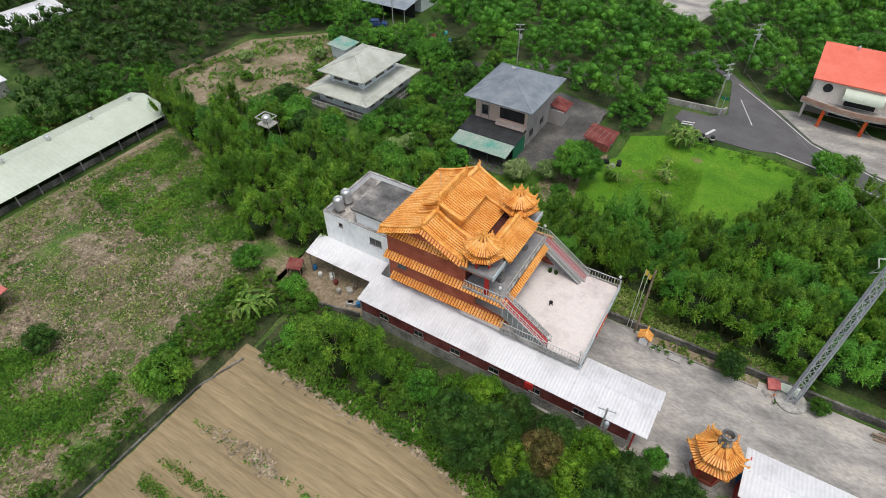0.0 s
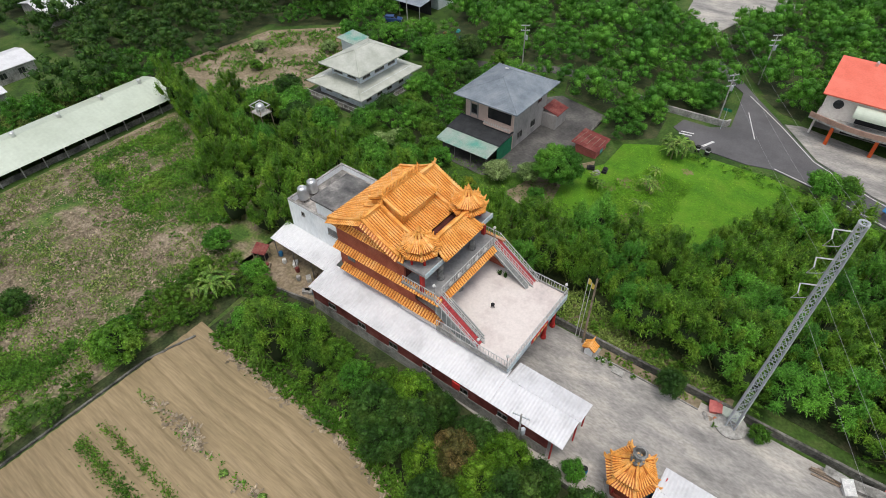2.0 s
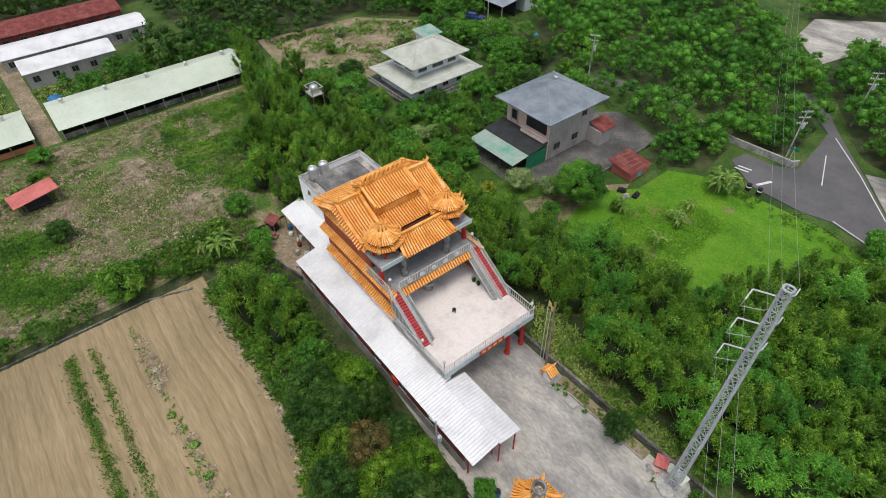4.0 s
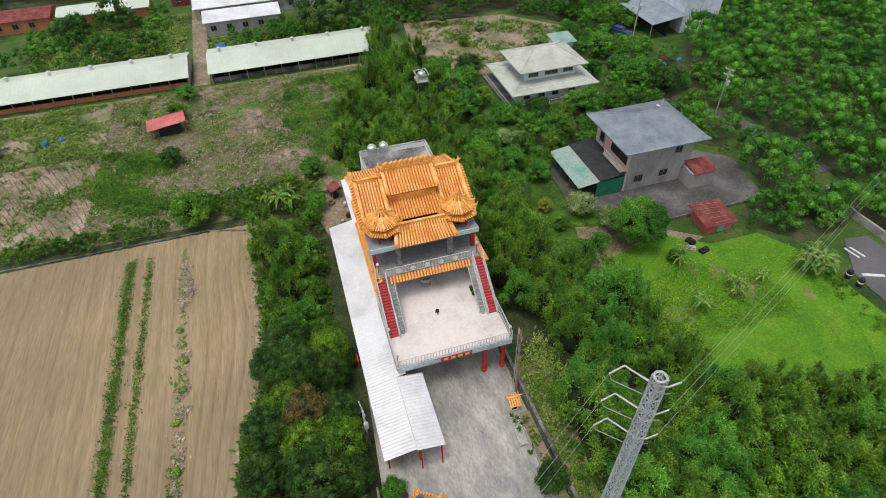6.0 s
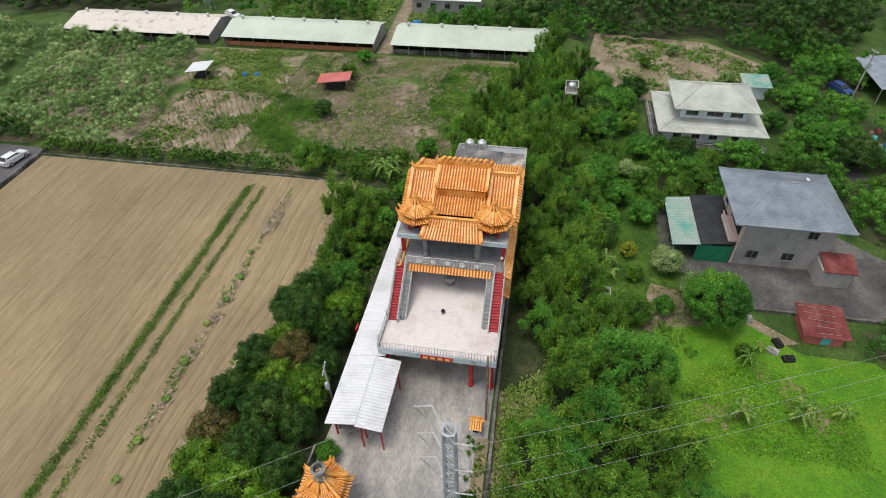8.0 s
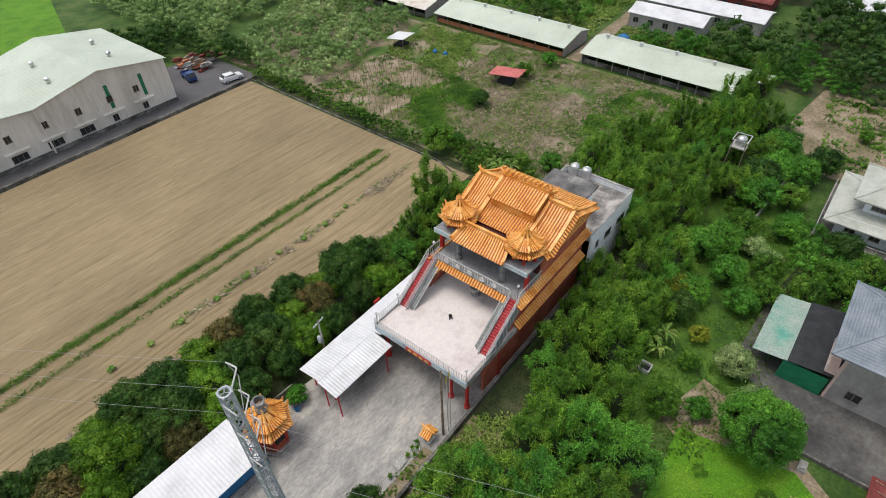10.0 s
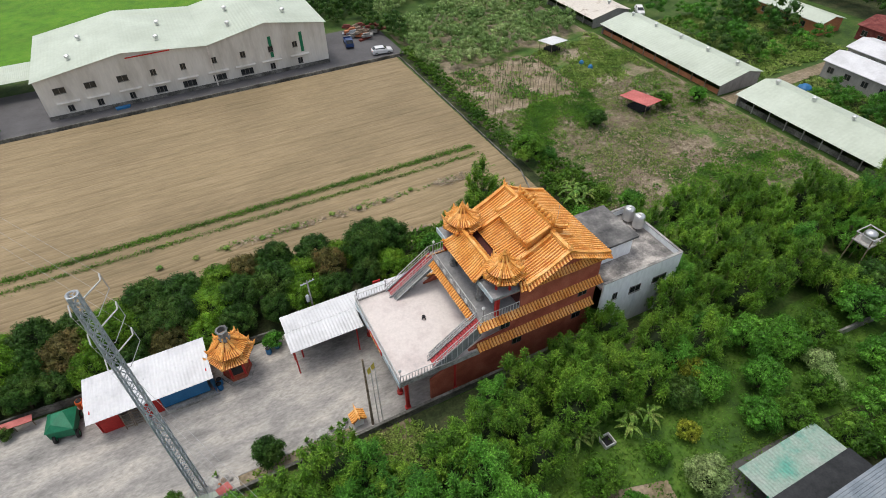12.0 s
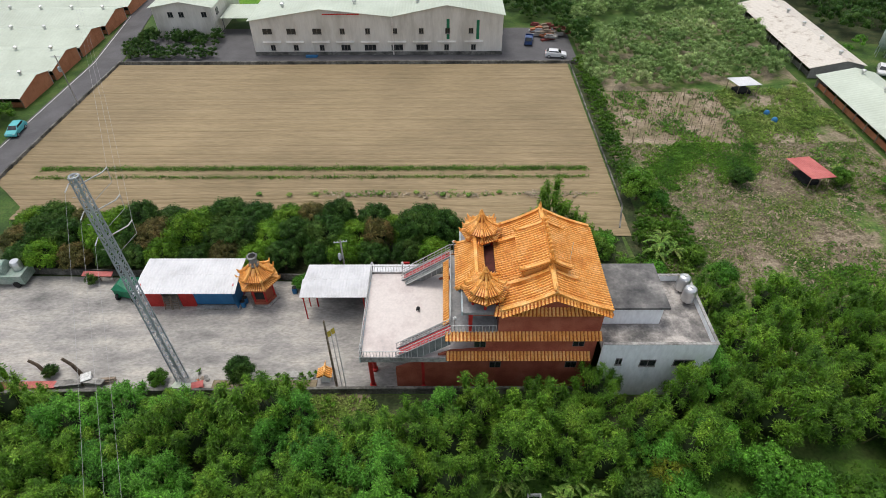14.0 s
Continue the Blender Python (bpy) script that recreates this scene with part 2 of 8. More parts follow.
BRIGHTRED = surface("red_roof_sheet", [(0.68, 0.14, 0.09), (0.78, 0.19, 0.13)], scale=0.3, grain=4, grit=0.08, bump=0.0, rough=0.5)
PINKRED = surface("faded_red_sheet", [(0.42, 0.10, 0.09), (0.55, 0.17, 0.15)], scale=0.6, grain=4, grit=0.15, bump=0.1, rough=0.6)
GLASS = surface("dark_window_glass", [(0.012, 0.014, 0.016), (0.035, 0.04, 0.042)], scale=1.5, grain=3, grit=0.1, bump=0.0, rough=0.12, spec=0.6)
FRAME = surface("window_frame", [(0.12, 0.11, 0.10), (0.18, 0.17, 0.16)], scale=2, grit=0.1, bump=0.0, rough=0.5)
CHROME = surface("stainless_tank", [(0.62, 0.62, 0.62), (0.75, 0.75, 0.75)], scale=1, grit=0.06, bump=0.0, rough=0.28, metal=0.85, spec=0.5)
PINK = surface("pale_pink_tile_wall", [(0.55, 0.41, 0.35), (0.62, 0.48, 0.42)], scale=0.5, grain=5, grit=0.08, bump=0.1)
GREYRENDER = surface("grey_cement_render", [(0.24, 0.23, 0.22), (0.33, 0.315, 0.30), (0.38, 0.36, 0.34)], scale=0.4, grain=4, grit=0.12, bump=0.15, stretch=(1, 1, 0.5))
SLATE = surface("blue_grey_roof_tile", [(0.17, 0.20, 0.23), (0.22, 0.255, 0.29), (0.27, 0.30, 0.33)], scale=0.5, grain=5, grit=0.12, bump=0.2, rough=0.5, island=0.1)
OLIVE = surface("pale_olive_roof", [(0.35, 0.365, 0.31), (0.43, 0.445, 0.39), (0.50, 0.515, 0.46)], scale=0.4, grain=4, grit=0.1, bump=0.1, rough=0.6)
BLUEWHITE = surface("blue_white_wall", [(0.56, 0.62, 0.68), (0.70, 0.75, 0.80), (0.78, 0.82, 0.85)], scale=0.5, grain=4, grit=0.08, bump=0.1)
TARP = surface("black_shade_net", [(0.02, 0.022, 0.024), (0.04, 0.042, 0.045)], scale=0.8, grain=6, grit=0.2, bump=0.2)
FIBRE = surface("green_corrugated_fibre", [(0.10, 0.32, 0.25), (0.26, 0.36, 0.30), (0.33, 0.38, 0.34)], scale=0.35, grain=4, grit=0.2, bump=0.0, rough=0.45)
ORANGEBRICK = surface("orange_brick", [(0.40, 0.15, 0.07), (0.52, 0.21, 0.11)], scale=0.6, grain=5, grit=0.2, bump=0.2)
BLUE = surface("blue_panel", [(0.02, 0.13, 0.30), (0.035, 0.18, 0.38)], scale=0.8, grit=0.1, bump=0.0, rough=0.5)
TURQ = surface("turquoise_paint", [(0.08, 0.42, 0.45), (0.12, 0.5, 0.52)], scale=1, grit=0.06, bump=0.0, rough=0.3, spec=0.5)
CARWHITE = surface("white_car_paint", [(0.72, 0.72, 0.72), (0.78, 0.78, 0.78)], scale=1, grit=0.03, bump=0.0, rough=0.22, spec=0.5)
CARBLUE = surface("blue_truck_paint", [(0.02, 0.05, 0.16), (0.03, 0.07, 0.2)], scale=1, grit=0.05, bump=0.0, rough=0.3, spec=0.5)
RUBBER = surface("rubber", [(0.012, 0.012, 0.012), (0.03, 0.03, 0.03)], scale=3, bump=0.0, rough=0.8)
MACHGREEN = surface("green_machine_paint", [(0.01, 0.14, 0.07), (0.02, 0.2, 0.1)], scale=1, grit=0.15, bump=0.0, rough=0.5)
ORANGE = surface("orange_plastic", [(0.6, 0.09, 0.02), (0.7, 0.14, 0.03)], scale=1, grit=0.1, bump=0.0, rough=0.5)
WIRE = surface("pale_wire", [(0.3, 0.3, 0.3), (0.4, 0.4, 0.4)], scale=1, bump=0.0, rough=0.5)
WOOD = surface("weathered_timber", [(0.16, 0.12, 0.085), (0.26, 0.20, 0.145), (0.34, 0.28, 0.22)], scale=1.5, grain=8, grit=0.25, bump=0.3)
STRAW = surface("dry_straw", [(0.19, 0.15, 0.10), (0.37, 0.30, 0.21)], scale=1, grain=5, grit=0.25, bump=0.0, island=0.4)
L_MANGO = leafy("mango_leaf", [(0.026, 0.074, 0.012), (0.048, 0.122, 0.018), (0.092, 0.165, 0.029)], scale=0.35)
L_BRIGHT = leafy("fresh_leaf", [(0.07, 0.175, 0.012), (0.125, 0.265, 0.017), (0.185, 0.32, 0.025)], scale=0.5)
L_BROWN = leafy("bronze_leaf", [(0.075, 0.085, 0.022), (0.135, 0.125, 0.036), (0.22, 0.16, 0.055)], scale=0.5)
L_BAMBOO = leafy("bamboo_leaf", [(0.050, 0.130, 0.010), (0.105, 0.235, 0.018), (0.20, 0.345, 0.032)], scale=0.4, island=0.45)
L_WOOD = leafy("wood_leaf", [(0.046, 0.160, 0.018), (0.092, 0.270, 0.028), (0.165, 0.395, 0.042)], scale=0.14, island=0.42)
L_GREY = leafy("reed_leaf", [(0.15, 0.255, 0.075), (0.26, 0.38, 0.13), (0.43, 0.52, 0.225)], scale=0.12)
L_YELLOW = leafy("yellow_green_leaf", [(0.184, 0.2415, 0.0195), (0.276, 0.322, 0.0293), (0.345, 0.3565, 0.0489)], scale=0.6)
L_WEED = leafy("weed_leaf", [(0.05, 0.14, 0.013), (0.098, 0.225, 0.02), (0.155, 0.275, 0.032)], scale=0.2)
OLDSHEET = surface("worn_pinkish_roof_sheet", [(0.16, 0.13, 0.11), (0.50, 0.44, 0.37), (0.64, 0.59, 0.52)], scale=0.5, grain=3, grit=0.12, bump=0.0, rough=0.6, contrast=(0.28, 0.46), detail=8)
# Near-black green that stands in for shade deep inside the crowns.
L_CORE = surface("painted_crown_shade", [(0.0097, 0.0196, 0.0044), (0.0154, 0.029, 0.0062)], scale=1.0, bump=0.0)
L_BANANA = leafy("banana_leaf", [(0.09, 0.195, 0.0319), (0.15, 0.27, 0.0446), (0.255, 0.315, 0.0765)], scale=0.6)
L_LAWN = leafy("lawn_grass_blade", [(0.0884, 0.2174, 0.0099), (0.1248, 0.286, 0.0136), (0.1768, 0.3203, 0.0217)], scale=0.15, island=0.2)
WORN = surface("worn_lawn", [(0.09, 0.21, 0.01), (0.13, 0.19, 0.03), (0.22, 0.18, 0.09), (0.27, 0.21, 0.13)], scale=0.45, grain=5.0, grit=0.3, bump=0.6, detail=9, contrast=(0.36, 0.62))
GARDEN = surface("garden_grass_ground", [(0.03, 0.075, 0.01), (0.06, 0.135, 0.014), (0.10, 0.185, 0.022)], scale=0.3, grain=4.0, grit=0.35, bump=0.6, detail=8)
DARK_GROUND = surface("dark_ground", [(0.02, 0.035, 0.01), (0.042, 0.058, 0.018), (0.075, 0.078, 0.034)], scale=0.5, grain=4, grit=0.4, bump=0.6)
PATCHROOF = surface("weathered_roof_screed", [(0.10, 0.098, 0.095), (0.24, 0.225, 0.21), (0.50, 0.46, 0.42)], scale=0.4, grain=4, grit=0.25, bump=0.3, contrast=(0.36, 0.62), detail=9)
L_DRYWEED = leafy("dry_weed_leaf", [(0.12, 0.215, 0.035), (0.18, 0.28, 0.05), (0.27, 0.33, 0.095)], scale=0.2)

# ---- ground and setting ----
def patch(name, pts, z, material, label, deep=0.3):
    return solid(name, Shape().prism(pts, z - deep, z), material, label, kind="structure")


solid("ground", Shape().add([(-900, -900, 0), (900, -900, 0), (900, 900, 0), (-900, 900, 0)], [(0, 1, 2, 3)]), GRASS, "green grass over weedy soil", kind="structure")


def ploughed_field():
    """A sheet with low furrows along x."""
    xs, ys = np.linspace(-38.6, 53.5, 74), np.linspace(-32.6, 21, 560)
    rng = np.random.default_rng(5)
    wob = np.cumsum(rng.normal(0, 0.018, len(ys)))
    wob -= np.linspace(wob[0], wob[-1], len(ys))
    X, Y = np.meshgrid(xs, ys)
    Z = 0.17 + 0.014 * np.sin(Y * 5.4 + 0.25 * np.sin(X * 0.13)) * (0.5 + 0.5 * np.sin(Y * 0.61 + X * 0.011)) + 0.05 * wob[:, None]
    for y in rng.uniform(-32, 2.5, 34):
        gaps = np.clip(np.sin(X * rng.uniform(0.05, 0.22) + y * 7) + rng.uniform(-0.2, 0.8), 0, 1)
        Z -= gaps * rng.uniform(0.04, 0.1) * np.exp(-(((Y - y - 0.35 * np.sin(X * 0.04 + y)) / rng.uniform(0.13, 0.2)) ** 2))
    for y, w in ((3.2, 0.28), (4.5, 0.22), (6.6, 0.25), (9.2, 0.3), (10.7, 0.25), (13.2, 0.3), (14.6, 0.22), (16.0, 0.25), (17.6, 0.22), (19.0, 0.25), (2.2, 0.2), (1.0, 0.18), (-1.5, 0.2), (-6.3, 0.2), (-10.0, 0.18), (-14.0, 0.2), (-21.0, 0.2), (-26.0, 0.18)):
        Z -= 0.11 * np.exp(-(((Y - y - 0.12 * np.sin(X * 0.08 + y)) / w) ** 2))
    X = X + np.clip((Y - 8) / 9, 0, 1) * np.where(X > 30, -(X - 30) * 0.32, 0) + np.where(X > 40, (Y + 32) / 40 * 0.9, 0)
    back = np.interp(X, [-38, -14, -5, 2, 60], [0.2, 0.2, 3.0, 3.8, 4.0]) + 0.35 * np.sin(X * 0.37)
    Y = Y - np.clip((Y - 9) / 12, 0, 1) * back
    n, k = len(ys), len(xs)
    i = np.arange(n * k).reshape(n, k)
    faces = np.stack([i[:-1, :-1], i[:-1, 1:], i[1:, 1:], i[1:, :-1]], -1).reshape(-1, 4)
    me = raw_mesh("field", np.stack([X, Y, Z], -1).reshape(-1, 3), faces, SOIL, True)
    tagged(new("field", me), "bare ploughed brown field with furrows", kind="structure")


ploughed_field()
patch("scrub_plot", [(-83, -2), (-40.5, -2), (-40.5, 17), (-42, 29), (-43, 37), (-48, 41), (-56, 45), (-62, 50), (-83, 52)], 0.05, SCRUB, "dry weedy plot with dead brush")
patch("reed_floor", [(-82, -62), (-42, -46), (-41.5, -20.8), (-64, -20.3), (-82, -24.2)], 0.03, SCRUB, "weedy soil under the reeds")
patch("staked_plot", [(-64, -20), (-43, -20.5), (-42.5, -1.9), (-64, -1.9)], 0.06, BARE, "bare soil plot for young plants")
patch("shed_front_soil", [(-82.9, -24), (-64.2, -20), (-64.2, -2.1), (-82.9, -2.1)], 0.05, SCRUB, "weedy soil in front of the sheds")
patch("lawn", [(-17, 62), (20, 64), (34, 80), (23, 83.5), (13, 86.5), (5, 88.4), (-10, 87.5), (-15.5, 84), (-15.5, 77), (-19, 72)], 0.06, LAWN, "bright green lawn")
patch("courtyard", [(-28, 33.4), (-10, 30.5), (3, 29.6), (62, 27.6), (62, 45), (-28, 45)], 0.12, CONCRETE, "worn concrete courtyard with stains")
patch("house_yard", [(-39, 64), (-29, 63.5), (-21.4, 71), (-21.4, 90), (-31, 92), (-39, 83)], 0.10, YARD, "dark worn concrete yard")
patch("nursery_soil", [(-100, 57), (-84, 55), (-72, 61), (-70, 64), (-71, 82), (-84, 92), (-97, 80)], 0.05, BARE, "brown soil with sparse grass")
patch("bank_soil", [(-6, 45.6), (13, 45.6), (13, 47.2), (-2, 49.5), (-6, 50.5)], 0.05, BARE, "bare brown bank below the wall")
patch("wall_foot_soil", [(-44, 46), (-39.6, 45.8), (-28, 45.8), (-6.2, 45.6), (-6.2, 49), (-44, 50)], 0.045, DARK_GROUND, "dark ground along the temple wall")
patch("grove_floor", [(-18, 49.2), (-6, 49.2), (28, 47.8), (46, 49), (45, 60), (24, 67), (16, 72), (10.5, 72), (6, 66.5), (1, 63), (-10, 62), (-14, 57)], 0.07, DARK_GROUND, "dark ground under the bamboo")
patch("garden_lawn", [(-60, 52.6), (-18.2, 52.6), (-14.2, 57), (-12, 60.5), (-17.2, 60), (-24, 62), (-22, 68), (-30, 63), (-40, 64), (-52, 66), (-60, 62)], 0.048, GARDEN, "shaded garden grass with bare spots")
for cx, cy, rx, ry in ((-10.2, 74.6, 2.2, 1.5), (-7.4, 76.4, 1.7, 2.0), (-6.8, 66.6, 1.7, 2.2), (-4.6, 82.4, 0.9, 0.9), (-12.6, 72.2, 1.4, 1.0)):
    spin = random.Random(int(cx * 10))
    ragged = [spin.uniform(0.55, 1.15) for k in range(36)]
    patch("lawn_soil", [(cx + rx * q * math.cos(k * math.pi / 18), cy + ry * q * math.sin(k * math.pi / 18)) for k, q in enumerate(ragged)], 0.067 - 0.0004 * cx, WORN, "trodden bare soil in the lawn")
patch("garden_soil", [(-24, 62), (-17, 60), (-14, 66), (-17, 77), (-22, 70)], 0.055, BARE, "trodden brown garden soil")
patch("far_meadow", [(-20, -62), (60, -62), (60, -190), (-60, -190)], 0.05, LAWN, "bright green meadow")
patch("ditch_floor", [(-42.6, -33), (-39.35, -33), (-39.1, 14.6), (-37.6, 20), (-38.5, 29), (-45, 29), (-44, 15), (-42.6, 10)], 0.045, DARK_GROUND, "dark ditch floor")
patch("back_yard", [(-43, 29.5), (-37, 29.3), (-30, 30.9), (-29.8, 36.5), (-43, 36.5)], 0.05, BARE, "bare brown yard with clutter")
# Dark colour here carries the shade between the crowns of the row.
patch("orchard_floor", [(-12, 17.2), (46, 17.0), (46, 28), (3, 29.2), (2, 30.5), (-29.6, 30.5), (-37.5, 29.2), (-37.3, 20.6), (-14, 20.6)], 0.04, DARK_GROUND, "ground painted dark for shaded gaps between the trees")
patch("path_1", [(-84, 11.8), (-84, 14.8), (-128, 13.6), (-128, 10.4)], 0.06, BARE, "narrow dirt path between sheds")
patch("factory_yard", [(-41, -33.2), (-41, -52), (52, -52), (53, -33.4)], 0.09, ASPHALT, "grey asphalt yard along the warehouse")
patch("road_1", [(53.6, 40), (54.4, 6), (53.2, -34), (57.4, -60), (66, -190), (73, -190), (62.6, -60), (59.3, -34), (60.0, 6), (59.6, 40)], 0.10, ASPHALT, "grey asphalt village road")
patch("road_2", [(-5.2, 112), (-4.4, 107), (-3.4, 99), (-6, 97), (-10.5, 96.8), (-11, 93.5), (-5.5, 89.8), (1.8, 89.6), (5.5, 90.6), (11, 89.2), (15.8, 87.2), (23, 84.6), (44, 78), (46, 83), (23.4, 89.8), (18.4, 91.8), (10, 96.6), (3.5, 104.5), (-3.4, 112.4), (-9, 119.5), (-13, 123), (-15, 121)], 0.10, ASPHALT, "grey asphalt road junction")
patch("lane", [(-60, 91.5), (-49, 95.6), (-38, 101.5), (-24, 104), (-23.5, 101.6), (-37, 98.8), (-48.5, 93), (-60, 89)], 0.08, YARD, "narrow grey lane between gardens")
patch("lane_paving", [(-27.1, 144.3), (-29, 156), (-14.8, 168), (-6, 160), (-14.5, 148.5), (-17.8, 134.4)], 0.12, CONCRETE, "pale concrete lot")
patch("forecourt", [(3.5, 105), (10, 97), (18.4, 92), (30, 88.5), (32, 101), (6, 106)], 0.13, CONCRETE, "stained concrete forecourt")


def lines_on_road():
    rows = [((-2.4, 105.5), (0.8, 97.5), 0.14), ((-3.8, 111.5), (3.3, 104.0), 0.16), ((3.3, 104.0), (9.8, 96.3), 0.16), ((9.8, 96.3), (18.2, 91.5), 0.16), ((18.2, 91.5), (24, 89.2), 0.16), ((5.5, 90.9), (11, 89.5), 0.16), ((11, 89.5), (22.8, 85.0), 0.16), ((-5.2, 90.6), (-4.2, 93.0), 0.45), ((-9.6, 92.2), (-7.6, 92.6), 0.3), ((-9.5, 93), (-7.5, 93.4), 0.3), ((59.5, 6), (58.9, -34), 0.16), ((54.9, 6), (53.8, -34), 0.14), ((58.9, -34), (62.1, -60), 0.16)]
    for a, b, w in rows:
        a, b = Vector((*a, 0.112)), Vector((*b, 0.112))
        side = (b - a).cross(Vector((0, 0, 1))).normalized() * w / 2
        solid("road_marking", Shape().slab(a + side, b + side, b - side, a - side, 0.01), PAINTW, "white road line", kind="structure")


lines_on_road()


def long_wall(name, pts, h, w, material, label):
    """A free-standing wall along the given points, one piece for each stretch."""
    for a, b in zip(pts, pts[1:]):
        a, b = Vector((*a, h)), Vector((*b, h))
        side = (b - a).cross(Vector((0, 0, 1))).normalized() * w / 2
        solid(name, Shape().slab(a + side, b + side, b - side, a - side, h + 0.2), material, label, kind="structure")


long_wall("wall_court", [(-28, 45.35), (-8, 45.35), (6, 45.5), (18, 45.6), (60, 46.3)], 0.95, 0.3, OLDWALL, "dark low court wall")
long_wall("wall_south", [(3, 29.2), (24, 28.4), (62, 27.2)], 1.0, 0.2, OLDWALL, "stained court wall")
long_wall("wall_roadside", [(-20, 98.6), (-13.9, 97.9), (-4.3, 98.6), (-3.9, 99.6)], 1.1, 0.3, STAINED, "stained concrete roadside wall")
long_wall("field_kerb", [(-39.2, -33), (-38.9, 14.4), (-37.4, 19.5)], 0.26, 0.22, OLDWALL, "concrete field kerb")
long_wall("field_kerb", [(-40.5, -33.0), (53.2, -33.0)], 0.7, 0.25, OLDWALL, "low mossy wall at the field")
long_wall("field_kerb", [(53.2, -34), (54.2, 6), (53.4, 30)], 0.6, 0.3, OLDWALL, "low wall beside the road")
long_wall("wall_garden", [(-50, 58), (-68, 59.3)], 1.0, 0.25, STAINED, "grey garden wall")
long_wall("wall_yard", [(-21.3, 71), (-21.3, 90)], 0.45, 0.25, OLDWALL, "dark brick yard edge")

# ---- temple ----
def profile(p, q, sag, steps):
    """Points from p down to q along a hollow curve."""
    return [Vector(p).lerp(Vector(q), i / steps) - Vector((0, 0, sag * math.sin(math.pi * i / steps))) for i in range(steps + 1)]


def tile_row_mesh(path, across, r, tile=0.36):
    """One raised row of round tiles along a path; each tile flares a little at its lower end."""
    s = Shape()
    across = Vector(across).normalized()
    total = sum((b - a).length for a, b in zip(path, path[1:]))
    n = max(2, round(total / tile))
    pts = []
    for i in range(n):
        for f, k in ((0.0, 0.86), (0.94, 1.14)):
            d = (i + f) / n * (len(path) - 1)
            j = min(int(d), len(path) - 2)
            pts.append((path[j].lerp(path[j + 1], d - j), k * r))
    down = (path[-1] - path[0]).normalized()
    up = down.cross(across)
    up = up if up.z > 0 else -up
    verts, faces = [], []
    for c, k in pts:
        for a in (180, 125, 55, 0):
            verts.append(c + across * (k * math.cos(radians(a))) + up * (k * 1.1 * math.sin(radians(a))))
    for i in range(len(pts) - 1):
        for j in range(3):
            faces.append((4 * i + j, 4 * i + j + 1, 4 * i + j + 5, 4 * i + j + 4))
    e = 4 * (len(pts) - 1)
    faces.append((e, e + 1, e + 2, e + 3))
    return s.add(verts, faces)


def tile_slope(parent, name, top0, top1, low0, low1, sag=0.15, pitch=0.32, thick=0.14, r=0.105, rows=True, label=""):
    """A roof slope: a curved plate under rows of round tiles that run from the top edge to the eave."""
    steps = 5
    a, b = profile(top0, low0, sag, steps), profile(top1, low1, sag, steps)
    s = Shape()
    n = steps + 1
    low = Vector((0, 0, thick))
    s.add(a + b + [p - low for p in a] + [p - low for p in b],
          [(i, i + 1, n + i + 1, n + i) for i in range(steps)] + [(3 * n + i, 3 * n + i + 1, 2 * n + i + 1, 2 * n + i) for i in range(steps)]
          + [(i, 2 * n + i, 2 * n + i + 1, i + 1) for i in range(steps)] + [(n + i + 1, 3 * n + i + 1, 3 * n + i, n + i) for i in range(steps)]
          + [(steps, 2 * n + steps, 3 * n + steps, n + steps), (0, n, 3 * n, 2 * n)])
    plate = part(name, s, PANTILE_SHADE, parent, label)
    t0, t1, l0, l1 = Vector(top0), Vector(top1), Vector(low0), Vector(low1)
    count = max(2, round((l1 - l0).length / pitch))
    square = (t1 - t0 - (l1 - l0)).length < 0.01
    shared = None
    for i in range(count):
        f = (i + 0.5) / count
        p, q = t0.lerp(t1, f), l0.lerp(l1, f)
        if square:
            if shared is None:
                first = t0
                shared = tile_row_mesh(profile(t0, l0 + (l0 - t0).normalized() * 0.1, sag, steps), l1 - l0, r).mesh("roof_rib", ROOFTILE)
            row = part("roof_rib", shared, ROOFTILE, plate)
            row.location = p - first
        else:
            part("roof_rib", tile_row_mesh(profile(p, q + (q - p).normalized() * 0.1, sag, steps), l1 - l0, r), ROOFTILE, plate)
    return plate


